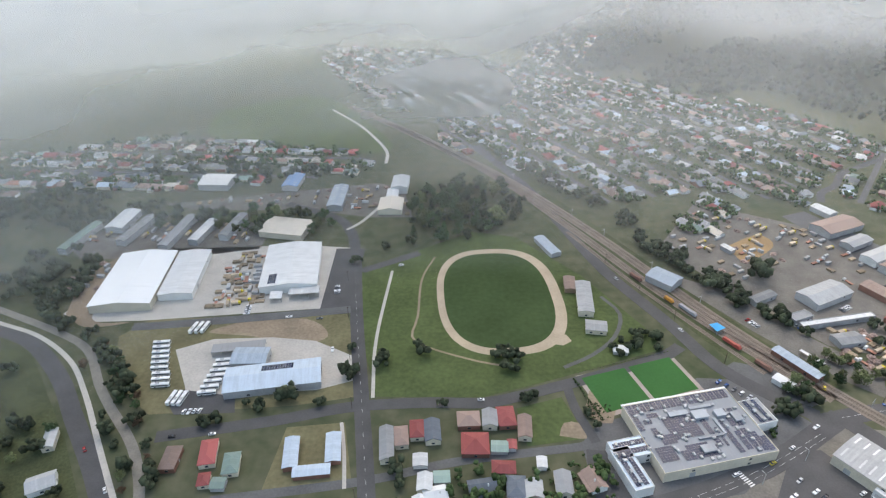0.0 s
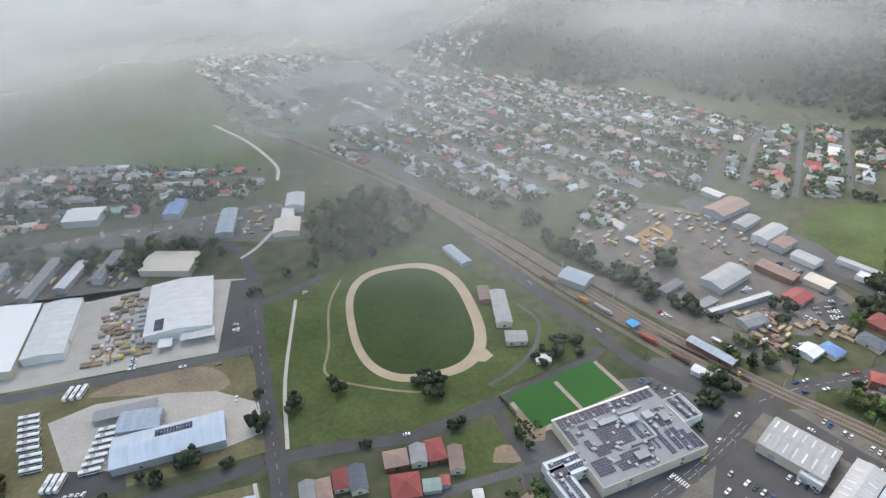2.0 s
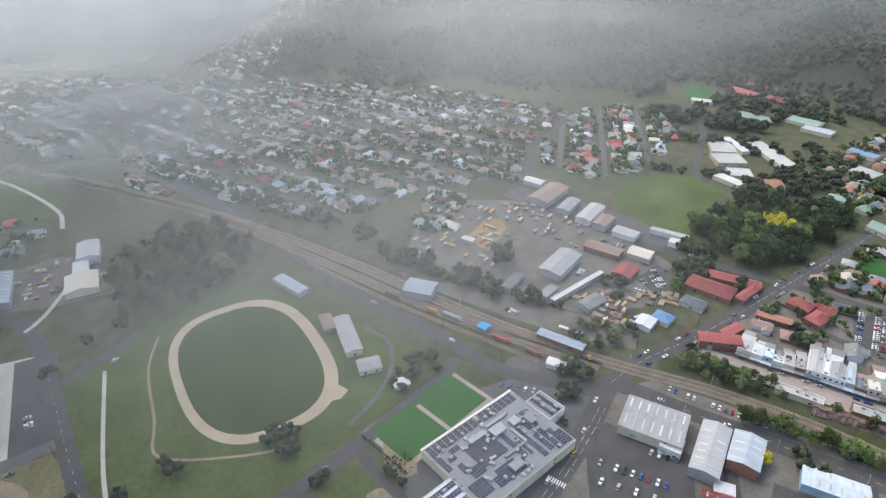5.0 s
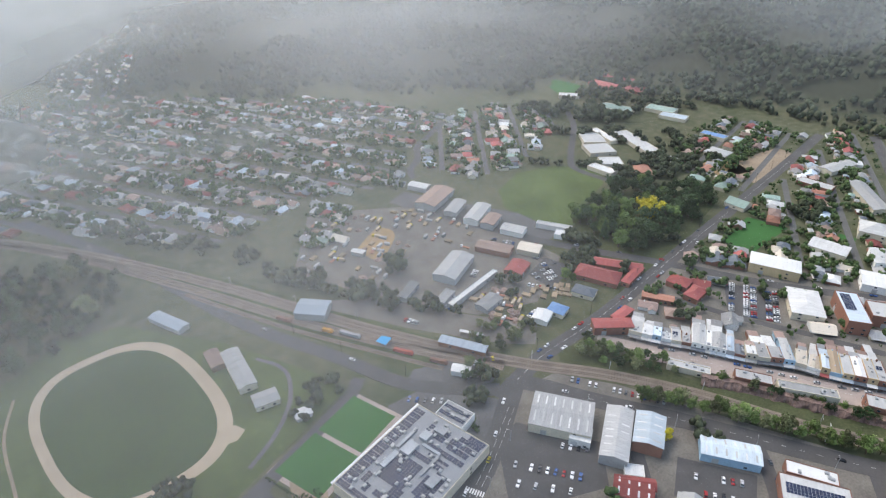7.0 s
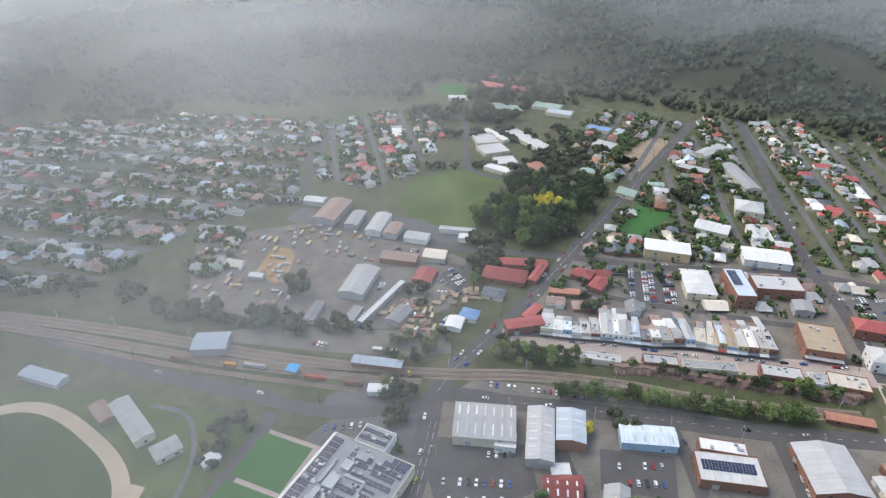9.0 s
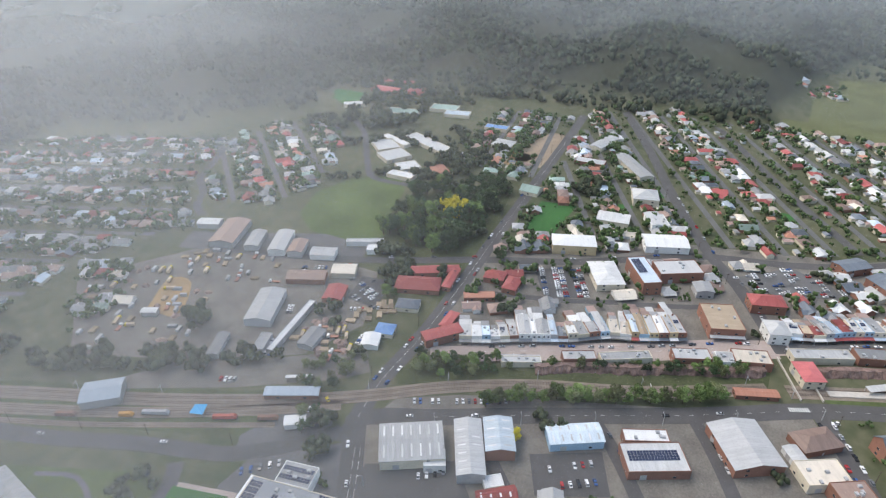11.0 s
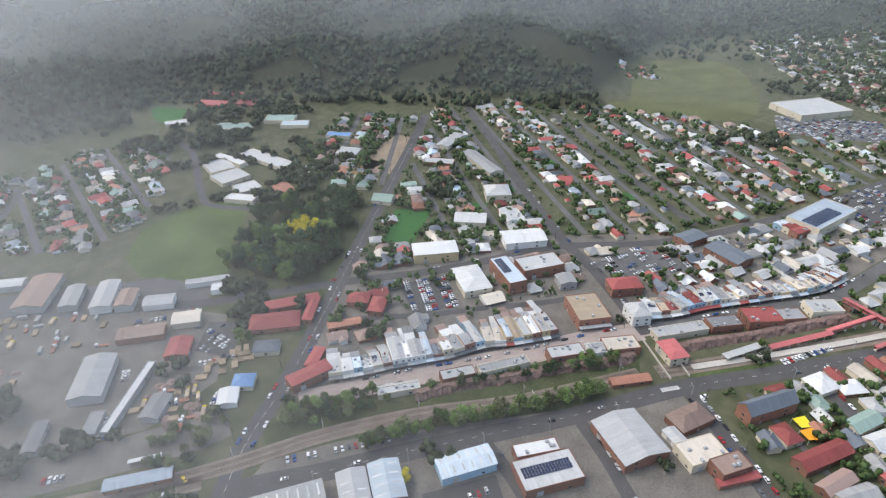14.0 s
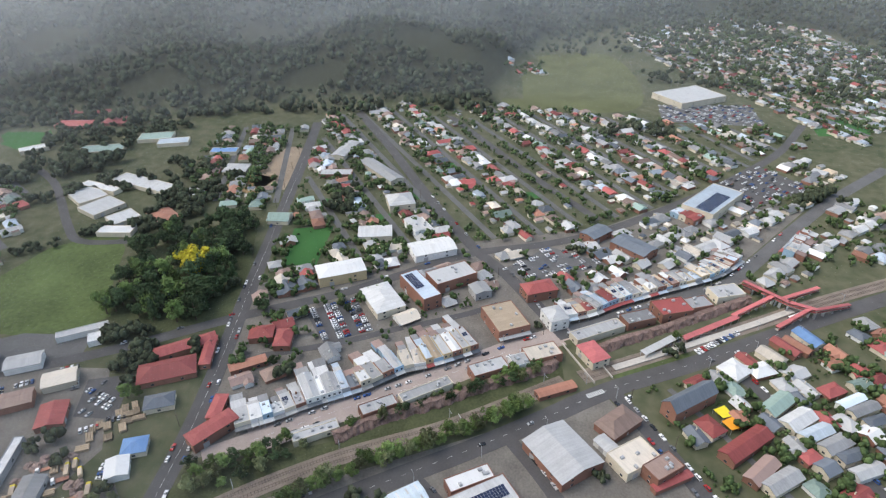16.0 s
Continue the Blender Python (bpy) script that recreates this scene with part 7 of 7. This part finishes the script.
rock_face([(372, 190), (388, 166), (402, 138), (420, 106), (438, 70), (446, 58)], 5.6, 5.0)
rock_face([(458, 36), (470, 14), (486, -16), (508, -56), (530, -94)], 5.2, 5.0)


def parapet(x0, y0, x1, y1, h, mat, label):
    d = Vector((x1 - x0, y1 - y0))
    bm = bmesh.new()
    box(bm, 0, d.length, -0.25, 0.25, 0, h)
    box(bm, -0.05, d.length + 0.05, -0.35, 0.35, h, h + 0.18)
    ob = tagged(new("parapet", mesh_of(bm, "parapet", mat)), label, "wall", kind="structure")
    ob.matrix_world = pose(x0, y0, 0, 0, 0, math.degrees(math.atan2(d.y, d.x)))


parapet(431, 36, 468, 53, 1.3, CONCRETE, "pale concrete bridge parapet")
parapet(437, 24, 476, 42, 1.3, CONCRETE, "pale concrete bridge parapet")
strip("platform", [(446, 22), (470, -26), (500, -84), (520, -120)], 5, 1.0, CONCRETE, "pale concrete station platform", "platform", 0.9)
RED = ROOF["redpink"]


def footbridge_span(x0, y0, z0, x1, y1, z1, w=3.2):
    d = Vector((x1 - x0, y1 - y0))
    t = new("footbridge")
    for nm, za, zb, mat in (("deck", 0, 0.3, CONCRETE), ("roof", 2.7, 3.0, RED)):
        bm = bmesh.new()
        L = d.length
        k = 0.3 if nm == "roof" else 0
        v = [(-k, -w / 2 - k, z0 + zb), (L + k, -w / 2 - k, z1 + zb), (L + k, w / 2 + k, z1 + zb), (-k, w / 2 + k, z0 + zb)]
        slab(bm, v, zb - za)
        bmesh.ops.recalc_face_normals(bm, faces=bm.faces[:])
        part(nm, bm, mat, t)
    for s in (-1, 1):
        bm = bmesh.new()
        slab(bm, [(0, s * w / 2 - 0.06, z0 + 1.4), (d.length, s * w / 2 - 0.06, z1 + 1.4), (d.length, s * w / 2 + 0.06, z1 + 1.4), (0, s * w / 2 + 0.06, z0 + 1.4)], 1.15)
        bmesh.ops.recalc_face_normals(bm, faces=bm.faces[:])
        part("side_panel", bm, ROOF["red"], t)
    n = max(2, int(d.length / 8))
    for i in range(n + 1):
        f = i / n
        bm = bmesh.new()
        box(bm, f * d.length - 0.2, f * d.length + 0.2, -w / 2 + 0.2, w / 2 - 0.2, 0, z0 + (z1 - z0) * f)
        part("pier", bm, GREY_METAL, t)
    t.matrix_world = pose(x0, y0, 0, 0, 0, math.degrees(math.atan2(d.y, d.x)))
    tagged(t, "red-roofed station footbridge span on steel piers", "footbridge", "station footbridge")


footbridge_span(546, -92, 5.5, 520, -116, 5.5)
footbridge_span(520, -116, 5.5, 512, -132, 5.5)
footbridge_span(528, -108, 5.5, 506, -72, 1.2, 2.6)
footbridge_span(524, -112, 5.5, 548, -150, 1.2, 2.6)
footbridge_span(513, -128, 5.5, 496, -100, 0.4, 2.4)
footbridge_span(512, -132, 5.5, 528, -164, 0.4, 2.4)


def gantry(x, y, rot):
    """White lattice frame beside the line."""
    t = new("gantry")
    for sx, sy in ((-4, -2), (-4, 2), (4, -2), (4, 2)):
        bm = bmesh.new()
        slab(bm, [(sx - 0.25, sy - 0.25, 0.3), (sx + 0.25, sy - 0.25, 0.3), (sx + 0.25, sy + 0.25, 0.3), (sx - 0.25, sy + 0.25, 0.3)], 0.3)
        part("foot", bm, CONCRETE, t)
        bm = bmesh.new()
        v = [(sx - 0.15, sy), (sx + 0.15, sy)]
        a = [bm.verts.new((p[0], p[1] + q, 0)) for p in v for q in (-0.15, 0.15)]
        b = [bm.verts.new((p[0] * 0.15, p[1] * 0.2 + q, 6.5)) for p in v for q in (-0.15, 0.15)]
        for i, j in ((0, 1), (1, 3), (3, 2), (2, 0)):
            bm.faces.new((a[i], a[j], b[j], b[i]))
        part("leg", bm, FRAME, t)
    bm = bmesh.new()
    box(bm, -5, 5, -0.15, 0.15, 6.3, 6.7)
    part("beam", bm, FRAME, t)
    t.matrix_world = pose(x, y, 0, 0, 0, rot)
    tagged(t, "white steel lattice frame beside the railway", "gantry")


gantry(388, 118, 28)


# ---- poles and masts ----
POLES = {}


def pole(x, y, rot, kind):
    if kind not in POLES:
        t = new({"power": "power_pole", "lamp": "street_lamp", "mast": "catenary_mast"}[kind])
        h = {"power": 10, "lamp": 8.5, "mast": 7.5}[kind]
        bm = bmesh.new()
        bmesh.ops.create_cone(bm, cap_ends=True, segments=8, radius1=0.2, radius2=0.12, depth=h)
        bmesh.ops.translate(bm, verts=bm.verts, vec=(0, 0, h / 2))
        part("pole", bm, SLEEPER if kind == "power" else GREY_METAL, t)
        bm = bmesh.new()
        if kind == "power":
            box(bm, -1.3, 1.3, -0.08, 0.08, h - 0.9, h - 0.7)
            part("crossarm", bm, SLEEPER, t)
        elif kind == "lamp":
            box(bm, 0, 2.4, -0.06, 0.06, h - 0.1, h)
            part("arm", bm, GREY_METAL, t)
            bm = bmesh.new()
            box(bm, 1.9, 2.7, -0.16, 0.16, h - 0.25, h - 0.1)
            part("lamp_head", bm, FRAME, t)
        else:
            box(bm, 0, 3.6, -0.07, 0.07, h - 1.2, h - 1.0)
            part("bracket", bm, GREY_METAL, t)
        tagged(t, {"power": "dark timber power pole with crossarm", "lamp": "grey steel street lamp beside the road", "mast": "grey steel mast beside the railway track"}[kind], {"power": "power pole", "lamp": "street lamp", "mast": "mast"}[kind], {"power": "power poles", "lamp": "street lamps", "mast": "railway masts"}[kind])
        POLES[kind] = t
        ob = t
    else:
        ob = copy_thing(POLES[kind], Matrix())
    ob.matrix_basis = pose(x, y, 0, 0, 0, rot)


def pole_line(pts, off, every, kind):
    line = smooth_line(pts, every)
    for p, n in zip(line, normals(line)):
        pole(p.x + n.x * off, p.y + n.y * off, math.degrees(math.atan2(n.y, n.x)) + (180 if off > 0 else 0), kind)


pole_line([(104, 615), (178, 490), (231, 384), (272, 313), (300, 272), (332, 232), (362, 183), (390, 123), (425, 65)], 6, 42, "mast")
pole_line([(436, 44), (468, -20), (500, -84), (540, -160)], -6, 42, "mast")
pole_line([(-5, 208), (-16, 275), (-32, 369), (-47, 470)], 6.2, 45, "power")
pole_line([(305, 227), (332, 183), (354, 145), (374, 110), (397, 73), (426, 28), (458, -37), (497, -110)], -7.5, 38, "lamp")
pole_line([(315, 273), (376, 275), (443, 282), (518, 291), (617, 302), (790, 322)], 7.2, 42, "power")
pole_line([(168, 441), (203, 362), (223, 313), (250, 283)], 6.5, 40, "power")
pole_line([(240, 241), (209, 225), (169, 209)], 7.5, 26, "lamp")
pole_line([(415, 21), (380, 3), (335, -18)], 5.8, 30, "power")
pole_line([(480, 60), (550, 92), (592, 121), (688, 170), (822, 232)], 6, 45, "power")
pole_line([(375, 233), (399, 195), (428, 143), (462, 92)], 3.2, 36, "lamp")


# ---- yard clutter ----
STACKS = {}


def stack(x, y, rot, kind, where):
    key = (kind, RNG.randrange(2))
    if key not in STACKS:
        rng = random.Random(len(STACKS) + 40)
        if kind == "timber_stack":
            t = new("timber_stack")
            bm = bmesh.new()
            for k in range(3):
                for r in range(2):
                    box(bm, -3 + rng.uniform(-0.2, 0.2), 3 + rng.uniform(-0.2, 0.2), k * 1.3 - 1.9, k * 1.3 - 0.8, 0.15 + r * 0.85, 0.85 + r * 0.85)
            part("timber_packs", bm, TIMBER, t)
            lab = "stack of brown sawn timber in the yard"
        elif kind == "container":
            t = new("shipping_container")
            bm = bmesh.new()
            box(bm, -3, 3, -1.2, 1.2, 0.1, 2.6)
            bmesh.ops.bevel(bm, geom=bm.edges[:], offset=0.08, segments=1, affect="EDGES")
            part("body", bm, ROOF[rng.choice(["rust", "bluegrey", "red", "pale", "orange"])], t)
            bm = bmesh.new()
            box(bm, 2.98, 3.06, -1.05, 1.05, 0.25, 2.45)
            part("door", bm, ROOF["grey"], t)
            lab = "metal shipping container on gravel"
        elif kind == "truck":
            t = new("truck")
            bm = bmesh.new()
            prism(bm, [(2.2, 0.6, 1), (4.2, 0.6, 1), (4.2, 1.6, 1), (3.8, 2.7, 0.92), (2.2, 2.8, 0.92)], 1.15)
            part("cab", bm, CARPAINT[rng.choice(["white", "yellow"])], t)
            bm = bmesh.new()
            box(bm, -4.2, 2.0, -1.2, 1.2, 0.9, rng.choice([1.3, 3.0]))
            part("tray", bm, ROOF[rng.choice(["white", "tan", "orange"])], t)
            for sx in (-3.2, -2.1, 3.1):
                for sy in (-1.05, 1.05):
                    o = part("wheel", BIGWHEEL, None, t)
                    o.matrix_basis = pose(sx, sy, 0.5)
            lab = "parked flat-nosed truck in the yard"
        else:
            t = new("scrap_heap")
            bm = bmesh.new()
            bmesh.ops.create_icosphere(bm, subdivisions=3, radius=1)
            for v in bm.verts:
                n = 1 + 0.5 * noise.noise(v.co * 2.2 + Vector((len(STACKS), 0, 0))) + 0.25 * noise.noise(v.co * 7)
                v.co = Vector((v.co.x * 3.2 * n, v.co.y * 2.4 * n, max(0, v.co.z) * 1.7 * n))
            part("heap", bm, ROOF[rng.choice(["rust", "brown", "tan"])], t)
            lab = "brown heap of scrap in the yard"
        tagged(t, lab, kind.replace("_", " "), "yard goods")
        STACKS[key] = t
        ob = t
    else:
        ob = copy_thing(STACKS[key], Matrix())
    ob.matrix_basis = pose(x, y, 0.08, 0, 0, rot) @ Matrix.Diagonal((RNG.uniform(0.8, 1.2), RNG.uniform(0.8, 1.2), RNG.uniform(0.8, 1.2), 1))


def clutter(poly, n, theta, kinds, gap=2.5):
    xs, ys = [p[0] for p in poly], [p[1] for p in poly]
    k = tries = 0
    while k < n and tries < n * 25:
        tries += 1
        x, y = RNG.uniform(min(xs), max(xs)), RNG.uniform(min(ys), max(ys))
        if inside(x, y, poly) and free(x, y, gap):
            stack(x, y, theta + RNG.choice((0, 0, 90)) + RNG.uniform(-6, 6), RNG.choice(kinds), "")
            claim(x, y, gap)
            k += 1


TS, CN, TK, SH = "timber_stack", "container", "truck", "scrap_heap"
clutter([(-152, 462), (-118, 464), (-116, 386), (-150, 380)], 54, 6, [TS, TS, TS, TK, CN], 2.6)
clutter([(-116, 462), (-112, 462), (-112, 384), (-118, 384)], 6, 6, [TS, TK], 2.4)
clutter([(318, 352), (345, 352), (352, 330), (330, 308), (312, 318)], 26, 28, [TS, TK, SH], 2.2)
clutter([(360, 338), (392, 318), (384, 306), (352, 326)], 14, 28, [TS, TS], 2.2)
clutter([(228, 471), (285, 545), (340, 520), (345, 470), (300, 400), (270, 396)], 50, 28, [TK, CN, TS, SH, CN], 3.2)
clutter([(345, 520), (374, 508), (398, 440), (372, 400), (350, 440)], 26, 28, [TK, CN, TS], 3.2)
clutter([(-305, 480), (-290, 515), (-140, 516), (-145, 478)], 24, 82, [TK, CN, TS], 3)
clutter([(-250, 562), (-40, 606), (-6, 596), (0, 535), (-100, 550)], 36, 86, [TK, CN, TS, SH], 3)
clutter([(-285, 440), (-255, 450), (-250, 400), (-275, 390)], 10, 80, [SH, CN], 3)


def sail(x, y, rot, paint, label):
    t = new("shade_sail")
    bm = bmesh.new()
    v = [bm.verts.new(p) for p in ((-4, -4, 3.4), (4, -4, 4.2), (4, 4, 3.4), (-4, 4, 4.2), (0, 0, 3.5))]
    for i in range(4):
        bm.faces.new((v[i], v[(i + 1) % 4], v[4]))
    part("fabric", bm, paint, t)
    for sx, sy in ((-4, -4), (4, -4), (4, 4), (-4, 4)):
        bm = bmesh.new()
        box(bm, sx - 0.08, sx + 0.08, sy - 0.08, sy + 0.08, 0, 4.2)
        part("post", bm, GREY_METAL, t)
    t.matrix_world = pose(x, y, 0, 0, 0, rot)
    tagged(t, label, "shade sail")


sail(409, -36, 25, material("yellow_cloth", (0.75, 0.62, 0.04), 0.8, 0.1), "bright yellow shade sail over a playground")
sail(400, -38, 25, material("orange_cloth", (0.80, 0.33, 0.03), 0.8, 0.1), "bright orange shade sail over a playground")
sail(236, 352, 25, material("blue_cloth", (0.05, 0.33, 0.62), 0.8, 0.1), "bright blue tarpaulin beside the siding")
